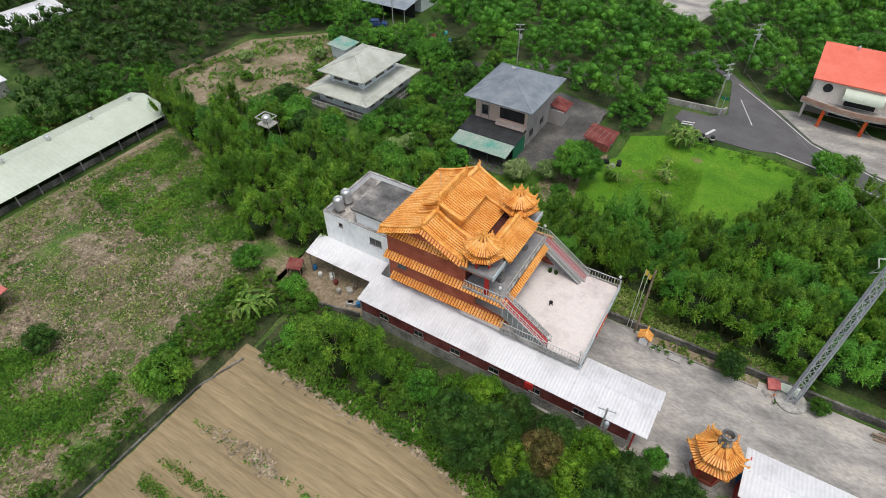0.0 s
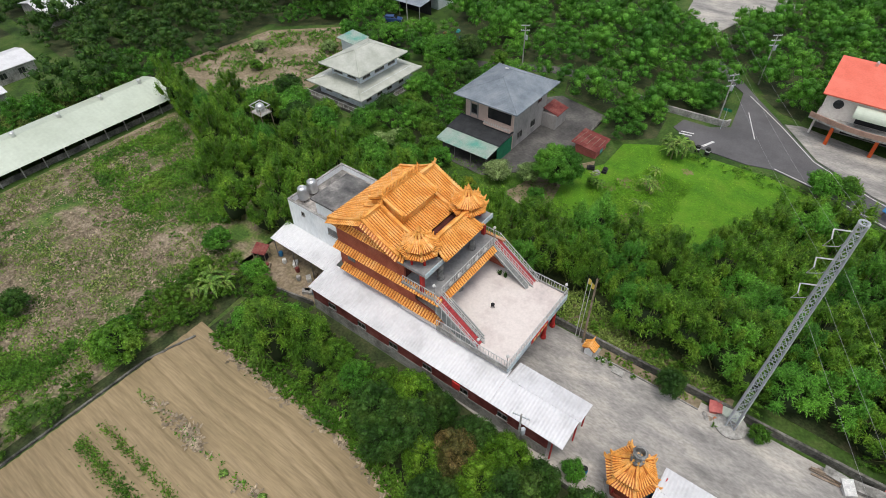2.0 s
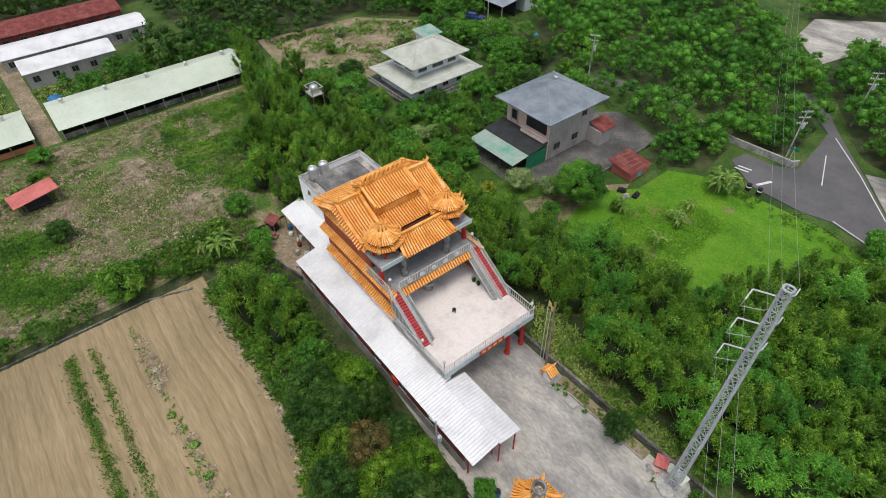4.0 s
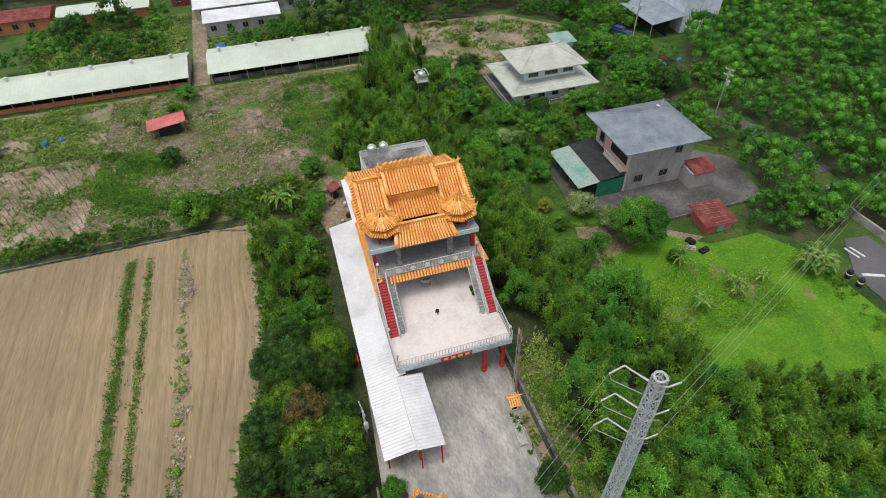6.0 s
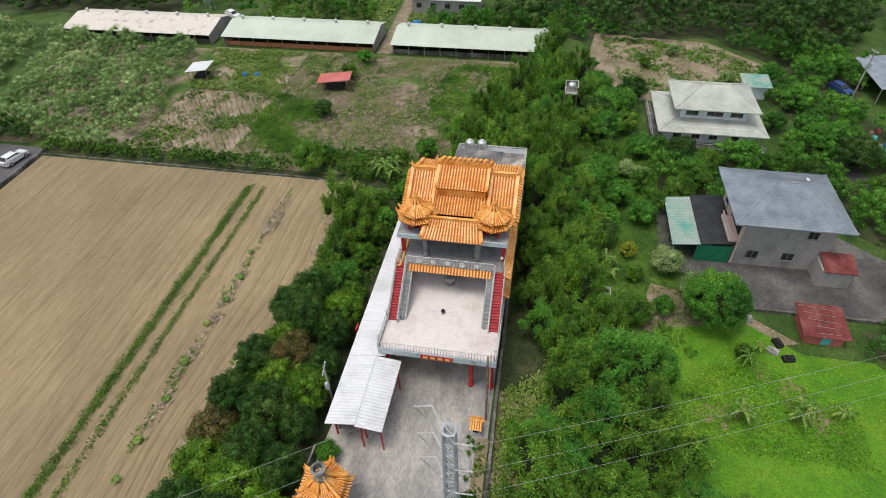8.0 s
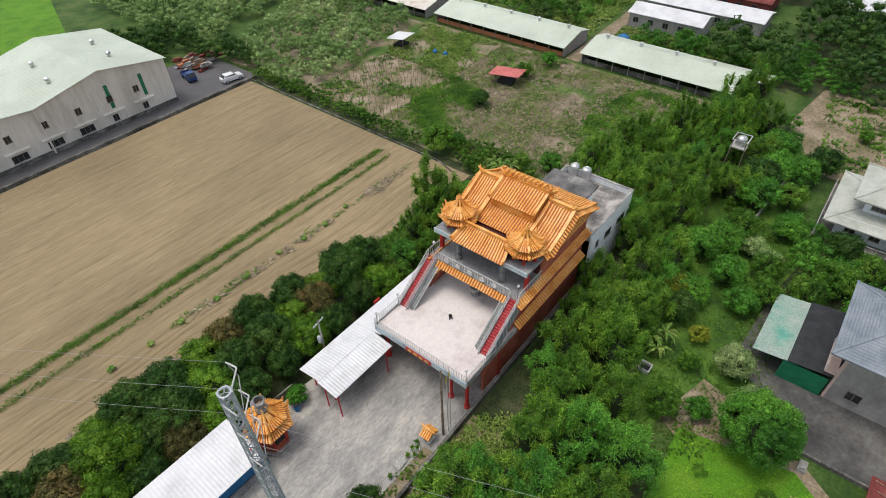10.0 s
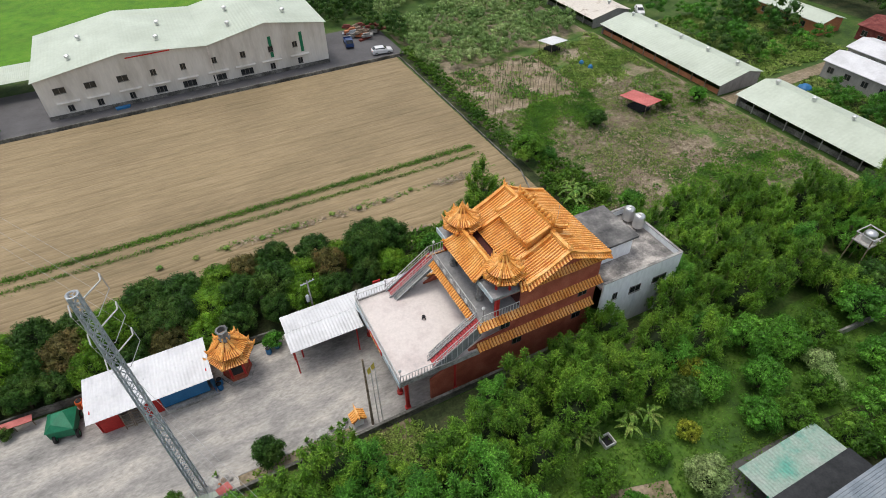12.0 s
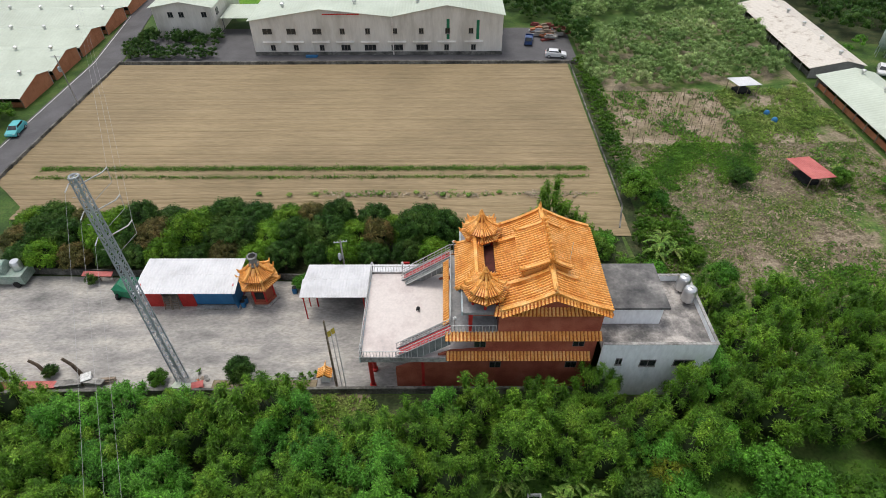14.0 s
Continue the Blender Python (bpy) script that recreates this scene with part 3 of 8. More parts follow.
def ridge_bar(parent, name, pts, w, h, label="", curl=0.0):
    """A ridge of stacked tile along the points; its ends curl up."""
    s = Shape()
    form = [(-0.5, 0), (0.5, 0), (0.5, 0.55), (0.35, 0.6), (0.35, 0.78), (0.57, 0.82), (0.57, 1), (-0.57, 1), (-0.57, 0.82), (-0.35, 0.78), (-0.35, 0.6), (-0.5, 0.55)]
    k = len(form)
    pts = [Vector(p) for p in pts]
    side = (pts[-1] - pts[0]).cross(Vector((0, 0, 1))).normalized()
    s.add([p + side * u * w + Vector((0, 0, v * h)) for p in pts for u, v in form],
          [(i * k + j, i * k + (j + 1) % k, (i + 1) * k + (j + 1) % k, (i + 1) * k + j) for i in range(len(pts) - 1) for j in range(k)]
          + [tuple(range(k))[::-1], tuple((len(pts) - 1) * k + j for j in range(k))])
    bar = part(name, s, ROOFTILE, parent, label)
    if curl:
        for p, q in ((pts[0], pts[1]), (pts[-1], pts[-2])):
            p, q = Vector(p), Vector(q)
            d = (p - q).normalized()
            d.z = 0
            e = Shape()
            base = p + Vector((0, 0, h * 0.6))
            e.tube(base - d * 0.3, base + d * 0.15 + Vector((0, 0, curl * 0.45)), w * 0.55, w * 0.42, 6)
            e.tube(base + d * 0.15 + Vector((0, 0, curl * 0.45)), base + d * 0.05 + Vector((0, 0, curl)), w * 0.42, w * 0.1, 6)
            e.tube(base - d * 0.2 + Vector((0, 0, 0.1)), base - d * 0.45 + Vector((0, 0, curl * 0.8)), w * 0.35, w * 0.08, 5)
            e.tube(base + d * 0.1 + Vector((0, 0, curl * 0.3)), base + d * 0.42 + Vector((0, 0, curl * 0.55)), w * 0.3, w * 0.06, 5)
            part("ridge_ornament", e, ROOFTILE, bar)
    return bar


def railing(parent, pts, h=1.0, gap=0.3, material=None, name="railing"):
    """Top and foot rails along the points, with thin uprights."""
    material = material or RAIL
    rail = part(name, _rails(pts, h), material, parent)
    up = Shape().box(-0.022, 0.022, -0.022, 0.022, 0.0, h).mesh("baluster", material)
    for a, b in zip(pts, pts[1:]):
        a, b = Vector(a), Vector(b)
        n = max(1, round((b - a).length / gap))
        for i in range(n + 1):
            o = part("baluster", up, material, rail)
            o.location = a.lerp(b, i / n)
    return rail


def _rails(pts, h):
    s = Shape()
    for a, b in zip(pts, pts[1:]):
        for z, r in ((h, 0.045), (0.12, 0.03)):
            s.tube(Vector(a) + Vector((0, 0, z)), Vector(b) + Vector((0, 0, z)), r, r, 5)
    return s


temple = thing("temple", (-21, 39.2, 0), "three-storey red temple with orange glazed tile roofs", "temple")
X0, X1, Y0, Y1 = -28.0, -18.6, 34.2, 44.75

# walls of the two lower storeys and of the hall
part("side_wall", Shape().add([(X0, Y0, 0), (-8.8, Y0, 0), (-8.8, Y0, 3.3), (-14.2, Y0, 6.0), (-17.4, Y0, 6.4), (-17.4, Y0, 8.5), (X0, Y0, 8.5)]
     + [(X0, Y0 + 0.25, 0), (-8.8, Y0 + 0.25, 0), (-8.8, Y0 + 0.25, 3.3), (-14.2, Y0 + 0.25, 6.0), (-17.4, Y0 + 0.25, 6.4), (-17.4, Y0 + 0.25, 8.5), (X0, Y0 + 0.25, 8.5)],
     [(0, 1, 2, 3, 4, 5, 6), (13, 12, 11, 10, 9, 8, 7)] + [(i, i + 7, (i + 1) % 7 + 7, (i + 1) % 7) for i in range(7)]), REDWALL, temple)
part("side_wall", Shape().add([(X0, Y1 - 0.25, 0), (-8.8, Y1 - 0.25, 0), (-8.8, Y1 - 0.25, 3.3), (-14.2, Y1 - 0.25, 6.0), (-17.4, Y1 - 0.25, 6.4), (-17.4, Y1 - 0.25, 8.5), (X0, Y1 - 0.25, 8.5)]
     + [(X0, Y1, 0), (-8.8, Y1, 0), (-8.8, Y1, 3.3), (-14.2, Y1, 6.0), (-17.4, Y1, 6.4), (-17.4, Y1, 8.5), (X0, Y1, 8.5)],
     [(0, 1, 2, 3, 4, 5, 6), (13, 12, 11, 10, 9, 8, 7)] + [(i, i + 7, (i + 1) % 7 + 7, (i + 1) % 7) for i in range(7)]), REDWALL, temple)
part("back_wall", Shape().box(X0 - 0.02, X0 + 0.25, Y0 + 0.02, Y1 - 0.02, 0, 12.0), REDWALL, temple)
for y0, y1 in ((Y0, Y0 + 0.25), (Y1 - 0.25, Y1)):
    wall = part("hall_wall", Shape().box(X0, X1, y0, y1, 8.5, 12.3), REDWALL, temple)
    part("brick_course", Shape().box(X0 - 0.03, X1 + 0.02, y0 - 0.03, y1 + 0.03, 10.9, 11.02), REDWALL, wall)
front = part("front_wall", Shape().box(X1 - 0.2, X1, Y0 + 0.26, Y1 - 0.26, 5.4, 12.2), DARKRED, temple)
for z0 in (5.45, 8.95):
    for k in range(5):
        y = 36.0 + k * 1.62
        part("door_panel", Shape().box(X1 + 0.002, X1 + 0.07, y - 0.7, y + 0.7, z0, z0 + 2.4), DARK if k != 2 else REDPAINT, front)
for x, z, side in ((-26.3, 7.3, 0), (-26.3, 7.3, 1), (-17.0, 7.2, 1), (-26.0, 4.0, 1), (-18.6, 4.0, 1)):
    y = Y0 if side == 0 else Y1
    w = part("window", Shape().box(x - 0.55, x + 0.55, y - 0.06, y + 0.06, z - 0.45, z + 0.45), FRAME, temple)
    for dx in (-0.27, 0.27):
        part("pane", Shape().box(x + dx - 0.23, x + dx + 0.23, y - 0.075, y + 0.075, z - 0.38, z + 0.38), GLASS, w)

# terrace in front, over the open ground floor
terrace = part("terrace", Shape().box(-18.6, -5.55, 33.5, 45.05, 4.95, 5.4), TERRACE, temple, "pale pink paved terrace deck")
part("fascia", Shape().box(-5.55, -5.42, 33.45, 45.1, 4.75, 5.5), FASCIA, temple, "painted blue-grey fascia")
part("kerb", Shape().box(-14.0, -5.55, 33.38, 33.52, 4.9, 5.55), STAINED, temple)
part("kerb", Shape().box(-14.0, -5.55, 45.03, 45.17, 4.9, 5.55), STAINED, temple)
sign = part("signboard", Shape().box(-5.42, -5.34, 37.7, 40.9, 4.82, 5.38), REDPAINT, temple, "red signboard")
for k in range(4):
    part("lettering", Shape().box(-5.34, -5.325, 38.0 + k * 0.72, 38.45 + k * 0.72, 4.93, 5.27), GOLD, sign)
for y in (34.1, 42.6, 44.6):
    for x in (-6.3, -11.5):
        c = part("column", Shape().lathe(x, y, [(0.32, 0.12), (0.32, 0.45), (0.22, 0.5), (0.22, 4.7), (0.3, 4.95)], 10), REDPAINT, temple)
part("beam", Shape().box(-6.5, -6.1, 33.6, 44.9, 4.55, 4.95), STAINED, temple)
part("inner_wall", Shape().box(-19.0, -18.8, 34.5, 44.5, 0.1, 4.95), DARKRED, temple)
for k in range(7):
    part("eave_lamp", Shape().lathe(-5.75, 35.3 + k * 1.25, [(0.05, 4.3), (0.16, 4.4), (0.16, 4.62), (0.06, 4.72)], 8), GOLD, temple)

railing(temple, [(-14.0, 33.45, 5.5), (-5.6, 33.45, 5.5)], 0.95)
railing(temple, [(-5.5, 33.45, 5.5), (-5.5, 45.1, 5.5)], 0.95)
railing(temple, [(-5.6, 45.1, 5.5), (-10.2, 45.1, 5.5)], 0.95)

# stairs
for y0, y1, out in ((33.62, 34.55, -1), (43.95, 44.88, 1)):
    n = 20
    flight = None
    s = Shape()
    run, rise = 5.0 / n, 3.5 / n
    s.add([(-9.2, y0, 5.38), (-14.2, y0, 8.88), (-14.2, y0, 8.4), (-9.8, y0, 5.38), (-9.2, y1, 5.38), (-14.2, y1, 8.88), (-14.2, y1, 8.4), (-9.8, y1, 5.38)],
          [(0, 1, 2, 3), (7, 6, 5, 4), (0, 4, 5, 1), (3, 2, 6, 7), (1, 5, 6, 2), (0, 3, 7, 4)])
    flight = part("stair_flight", s, GREYPANEL, temple)
    tread = Shape().box(-run * 1.06, 0.0, y0 + 0.02, y1 - 0.02, -rise * 0.2, rise).mesh("step", STEPRED)
    for k in range(n):
        o = part("step", tread, STEPRED, flight)
        o.location = (-9.2 - k * run, 0, 5.4 + k * rise)
    for y in (y0 - 0.05, y1 + 0.05):
        flank = part("stair_flank", Shape().add([(x, yy, z) for yy in (y - 0.05, y + 0.05) for x, z in ((-8.9, 5.41), (-14.2, 9.0), (-14.2, 7.35), (-11.3, 5.41))],
                     [(0, 1, 2, 3), (7, 6, 5, 4), (0, 4, 5, 1), (1, 5, 6, 2), (2, 6, 7, 3), (3, 7, 4, 0)]), GREYPANEL, temple)
        part("flank_trim", Shape().pipe([(-8.9, y, 5.45), (-14.2, y, 9.04)], [0.07, 0.07], 4).pipe([(-11.3, y, 5.45), (-14.2, y, 7.4)], [0.06, 0.06], 4), RAIL, flank)
        for k in range(9):
            x = -9.3 - k * 0.58
            z = 5.4 + (-8.9 - x) * 3.6 / 5.3
            part("panel_rib", Shape().box(x - 0.03, x + 0.03, y - 0.07, y + 0.07, max(5.42, z - 1.55), z + 0.02), RAIL, flank)
        top = Shape().tube((-8.9, y, 6.15), (-14.2, y, 9.8), 0.045, 0.045, 5).tube((-8.9, y, 5.75), (-14.2, y, 9.4), 0.03, 0.03, 5)
        rail = part("handrail", top, RAIL, temple)
        up = Shape().box(-0.022, 0.022, -0.022, 0.022, 0, 0.78).mesh("baluster", RAIL)
        for k in range(14):
            o = part("baluster", up, RAIL, rail)
            o.location = (-9.0 - k * 0.395, y, 5.42 + k * 0.395 * 3.6 / 5.3)

# sloping grey lane with cross bars on the inner side of each flight
for ya1, yb1 in ((34.68, 35.32), (43.18, 43.82)):
    lane = part("stair_lane", Shape().slab((-9.5, ya1, 5.5), (-9.5, yb1, 5.5), (-14.2, yb1, 8.78), (-14.2, ya1, 8.78), 0.12), GREYPANEL, temple, "grey sloping lane beside the steps")
    for k in range(13):
        x, z = -9.7 - k * 0.36, 5.64 + k * 0.36 * 3.28 / 4.7
        part("cross_bar", Shape().box(x - 0.03, x + 0.03, ya1, yb1, z - 0.02, z + 0.05), STAINED, lane)
    for y in (ya1, yb1):
        part("lane_edge", Shape().pipe([(-9.4, y, 5.5), (-14.2, y, 8.85)], [0.06, 0.06], 4), RAIL, lane)
    part("lane_post", Shape().tube((-9.5, (ya1 + yb1) / 2, 5.4), (-9.5, (ya1 + yb1) / 2, 5.5), 0.2, 0.2, 6), GREYPANEL, lane)

# balcony in front of the hall
part("balcony_floor", Shape().box(-18.6, -14.2, 33.65, 44.85, 8.5, 8.9), FLOORGREY, temple, "grey balcony floor")
tile_slope(temple, "balcony_eave", (-14.1, 34.9, 8.95), (-14.1, 43.6, 8.95), (-13.6, 34.9, 8.5), (-13.6, 43.6, 8.5), 0.04)
railing(temple, [(-14.25, 34.8, 8.9), (-14.25, 43.7, 8.9)], 1.0, 0.32)
railing(temple, [(-14.3, 33.7, 8.9), (-18.4, 33.7, 8.9)], 1.0, 0.32)
railing(temple, [(-14.3, 44.8, 8.9), (-18.4, 44.8, 8.9)], 1.0, 0.32)
for k in range(5):
    y = 36.0 + k * 1.5
    part("medallion", Shape().tube((-14.15, y, 9.45), (-14.08, y, 9.45), 0.3, 0.3, 14), PAINTW, temple, "white round medallion")
for y in (36.4, 41.9):
    s = Shape().lathe(-15.7, y, [(0.42, 8.9), (0.42, 9.15), (0.28, 9.25), (0.36, 9.6), (0.27, 10.0), (0.37, 10.5), (0.28, 11.0), (0.36, 11.5), (0.3, 12.0)], 9)
    for k in range(16):
        a = k * 0.9
        s.tube((-15.7 + 0.33 * math.cos(a), y + 0.33 * math.sin(a), 9.2 + k * 0.17), (-15.7 + 0.33 * math.cos(a + 0.9), y + 0.33 * math.sin(a + 0.9), 9.37 + k * 0.17), 0.11, 0.11, 5)
    part("carved_column", s, STONE, temple, "carved dark stone column", True)
for y in (33.95, 44.55):
    part("column", Shape().box(-16.2, -15.85, y - 0.18, y + 0.18, 8.9, 11.55), REDPAINT, temple)
    part("beam", Shape().box(-18.6, -15.8, y - 0.15, y + 0.15, 11.15, 11.54), REDWALL, temple)
    # platforms that carry the two pavilions
    y0, y1 = (33.55, 36.7) if y < 39 else (41.8, 44.95)
    part("platform", Shape().box(-19.0, -15.3, y0, y1, 11.55, 11.85), FLOORGREY, temple)
    part("platform_edge", Shape().box(-15.3, -15.18, y0, y1, 11.45, 12.0), FASCIA, temple, "pale painted platform edge")
# Added dark plate; its colour stands in for shade in the roof gap.
part("roof_gap_shade", Shape().box(-19.0, -17.9, 36.72, 41.78, 10.9, 11.1), DARK, temple)

# skirt roofs along both long sides
for y, out in ((Y0, -1), (Y1, 1)):
    for z in (9.0, 6.05):
        xa, xb = (-28.2, -13.7) if z > 8 else (-27.6, -13.8)
        tile_slope(temple, "skirt_roof", (xa, y, z), (xb, y, z), (xa, y + out * 0.7, z - 0.45), (xb, y + out * 0.7, z - 0.45), 0.04, 0.34, r=0.12)
    part("eave_board", Shape().box(X0, X1, y + min(0, out * 0.5), y + max(0, out * 0.5), 11.75, 11.85), REDWALL, temple)
    tile_slope(temple, "gable_skirt", (-28.4, y - out * 0.05, 12.45), (-18.2, y - out * 0.05, 12.45), (-28.6, y + out * 0.65, 11.95), (-18.0, y + out * 0.65, 11.95), 0.04, 0.34, r=0.12)

# main roof
RX, RZ = -23.2, 14.55
ya, yb = 33.75, 45.2
tile_slope(temple, "roof_front", (RX, ya, RZ), (RX, yb, RZ), (-18.6, ya, 12.3), (-18.6, yb, 12.3), 0.22, 0.31)
tile_slope(temple, "roof_back", (RX, ya, RZ), (RX, yb, RZ), (-28.5, ya, 12.3), (-28.5, yb, 12.3), 0.22, 0.31)
for y, out in ((Y0 - 0.1, -1), (Y1 + 0.1, 1)):
    part("gable", Shape().add([(-27.6, y, 12.3), (-19.0, y, 12.3), (RX, y, RZ - 0.15), (-27.6, y - out * 0.2, 12.3), (-19.0, y - out * 0.2, 12.3), (RX, y - out * 0.2, RZ - 0.15)],
         [(0, 1, 2), (5, 4, 3), (0, 3, 4, 1), (1, 4, 5, 2), (2, 5, 3, 0)]), REDWALL, temple, "red gable wall")
for y in (ya, yb):
    for x in (-18.65, -28.4):
        path = [p + Vector((0, 0, 0.02)) for p in profile((RX, y, RZ), (x, y, 12.28), 0.2, 5)]
        ridge_bar(temple, "gable_ridge", path, 0.3, 0.3, "", 0.0)
# short tiles that hang over the gables
for y, out in ((ya, -1), (yb, 1)):
    for x in (-18.65, -28.4):
        tile_slope(temple, "verge_roof", (RX, y, RZ - 0.02), (x, y, 12.28), (RX, y + out * 0.5, RZ - 0.32), (x, y + out * 0.5, 11.98), 0.03, 0.33, thick=0.1, r=0.11)
ridge_bar(temple, "main_ridge", [(RX, ya, RZ), (RX, 36.6, RZ)], 0.34, 0.45, "", 0.8)
ridge_bar(temple, "main_ridge", [(RX, 42.3, RZ), (RX, yb, RZ)], 0.34, 0.45, "", 0.8)
for y in (36.45, 42.45):
    ridge_bar(temple, "hip_ridge", profile((RX, y, RZ + 0.05), (-18.9, y, 12.5), 0.2, 4), 0.3, 0.36, "", 0.6)
    ridge_bar(temple, "hip_ridge", profile((RX, y, RZ + 0.05), (-25.6, y, 13.35), 0.1, 3), 0.3, 0.3, "", 0.3)
# raised middle part
CZ = 15.45
tile_slope(temple, "raised_roof", (RX, 36.75, CZ), (RX, 42.15, CZ), (-20.5, 36.75, 14.25), (-20.5, 42.15, 14.25), 0.08, 0.31)
tile_slope(temple, "raised_roof", (RX, 36.75, CZ), (RX, 42.15, CZ), (-25.0, 36.75, 14.5), (-25.0, 42.15, 14.5), 0.06, 0.31)
part("raised_wall", Shape().add([(x, y, z) for y in (36.9, 42.0) for x, z in ((-20.75, 13.2), (-20.75, 14.2), (RX, CZ - 0.12), (-24.8, 14.4), (-24.8, 13.5))],
     [(0, 1, 2, 3, 4), (9, 8, 7, 6, 5), (0, 5, 6, 1), (3, 8, 9, 4)]), ROOFTILE, temple)
ridge_bar(temple, "crest", [(RX, 36.6, CZ), (RX, 38.2, CZ - 0.03), (RX, 39.45, CZ - 0.04), (RX, 40.7, CZ - 0.03), (RX, 42.3, CZ)], 0.34, 0.42, "ornamented crest ridge", 0.95)
for k in range(9):
    y = 37.2 + k * 0.56
    s = Shape().pipe([(RX, y - 0.26, CZ + 0.36), (RX, y - 0.04, CZ + 0.8), (RX, y + 0.18, CZ + 0.98), (RX, y + 0.38, CZ + 0.66)], [0.19, 0.2, 0.15, 0.04], 6)
    part("crest_ornament", s, ROOFTILE, temple)
for y in (36.75, 42.15):
    ridge_bar(temple, "verge_ridge", profile((RX, y, CZ + 0.02), (-20.4, y, 14.3), 0.08, 3), 0.26, 0.26, "", 0.5)
    ridge_bar(temple, "verge_ridge", profile((RX, y, CZ + 0.02), (-25.1, y, 14.52), 0.06, 3), 0.26, 0.26, "", 0.5)
# little roof over the balcony's middle
tile_slope(temple, "porch_roof", (-16.6, 36.5, 13.25), (-16.6, 42.0, 13.25), (-14.75, 36.1, 12.05), (-14.75, 42.4, 12.05), 0.12)
tile_slope(temple, "porch_roof", (-16.6, 36.5, 13.25), (-16.6, 42.0, 13.25), (-17.35, 36.4, 12.75), (-17.35, 42.1, 12.75), 0.03)
ridge_bar(temple, "porch_ridge", [(-16.6, 36.4, 13.25), (-16.6, 42.1, 13.25)], 0.26, 0.3, "", 0.4)
for ya2, yb2 in ((36.5, 36.1), (42.0, 42.4)):
    ridge_bar(temple, "porch_verge", profile((-16.6, ya2, 13.27), (-14.8, yb2, 12.1), 0.12, 3), 0.24, 0.22, "", 0.4)
part("porch_beam", Shape().box(-15.2, -14.95, 36.2, 42.3, 11.65, 11.95), GREYPANEL, temple)
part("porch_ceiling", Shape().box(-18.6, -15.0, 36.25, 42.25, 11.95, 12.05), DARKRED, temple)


def pavilion_roof(parent, x, y, z0, r, h, n=8, ridge=0.16):
    """A flared many-sided tile roof; its ridges curl up at the eaves."""
    prof = [(0.12, 1.0), (0.30, 0.56), (0.62, 0.22), (1.0, 0.0)]
    s = Shape()
    ring = lambda k, i, up=0.0: (x + r * prof[k][0] * math.cos(2 * math.pi * i / n), y + r * prof[k][0] * math.sin(2 * math.pi * i / n), z0 + h * prof[k][1] + up)
    verts = [ring(k, i) for k in range(4) for i in range(n)] + [ring(3, i, -0.14) for i in range(n)] + [(x, y, z0 + h * 0.2)]
    faces = [(k * n + i, (k + 1) * n + i, (k + 1) * n + (i + 1) % n, k * n + (i + 1) % n) for k in range(3) for i in range(n)]
    faces += [(3 * n + i, 4 * n + i, 4 * n + (i + 1) % n, 3 * n + (i + 1) % n) for i in range(n)] + [(4 * n + i, 5 * n, 4 * n + (i + 1) % n) for i in range(n)]
    roof = part("pavilion_roof", s.add(verts, faces), PANTILE_SHADE, parent)
    for i in range(n):
        pts = [Vector(ring(k, i)) for k in range(4)]
        d = Vector((math.cos(2 * math.pi * i / n), math.sin(2 * math.pi * i / n), 0))
        e = Shape()
        for a, b, ra, rb in zip(pts, pts[1:], (0.11, 0.13, 0.15), (0.13, 0.15, 0.16)):
            e.tube(a + Vector((0, 0, 0.08)), b + Vector((0, 0, 0.08)), ra, rb, 5)
        e.tube(pts[3] + Vector((0, 0, 0.06)), pts[3] + d * 0.2 + Vector((0, 0, 0.5)), 0.17, 0.05, 5)
        e.tube(pts[2] + Vector((0, 0, 0.1)), pts[2] + d * 0.12 + Vector((0, 0, 0.42)), 0.1, 0.03, 5)
        part("roof_ridge", e, ROOFTILE, roof)
        rows = max(2, round(2 * math.pi * r / n / 0.27))
        for j in range(rows):
            f = (j + 0.5) / rows
            start = 1 if 0.25 < f < 0.75 else 2
            path = [Vector(ring(k, i)).lerp(Vector(ring(k, (i + 1) % n)), f) for k in range(start, 4)]
            path[-1] += (path[-1] - path[-2]).normalized() * 0.08
            part("roof_rib", tile_row_mesh(path, Vector(ring(3, (i + 1) % n)) - Vector(ring(3, i)), 0.075, 0.4), ROOFTILE, roof)
    return roof


for y in (35.3, 43.3):
    x = -17.3
    pavilion_roof(temple, x, y, 13.8, 1.7, 1.35)
    low = pavilion_roof(temple, x, y, 13.15, 2.0, 0.75)
    part("finial", Shape().lathe(x, y, [(0.3, 14.95), (0.16, 15.15), (0.28, 15.4), (0.18, 15.55), (0.05, 15.9)], 8), ROOFTILE, temple)
    part("drum", Shape().lathe(x, y, [(0.85, 11.85), (0.85, 13.2), (1.15, 13.35), (0.9, 13.9)], 8), DARKRED, temple)
    for k in range(6):
        a = 2 * math.pi * (k + 0.5) / 6
        part("pavilion_post", Shape().tube((x + 1.25 * math.cos(a), y + 1.25 * math.sin(a), 11.85), (x + 1.25 * math.cos(a), y + 1.25 * math.sin(a), 13.25), 0.13, 0.13, 8), REDPAINT, temple)
part("lightning_rod", Shape().tube((-25.2, 40.5, 13.4), (-25.2, 40.5, 16.2), 0.025, 0.02, 5), STEEL, temple)


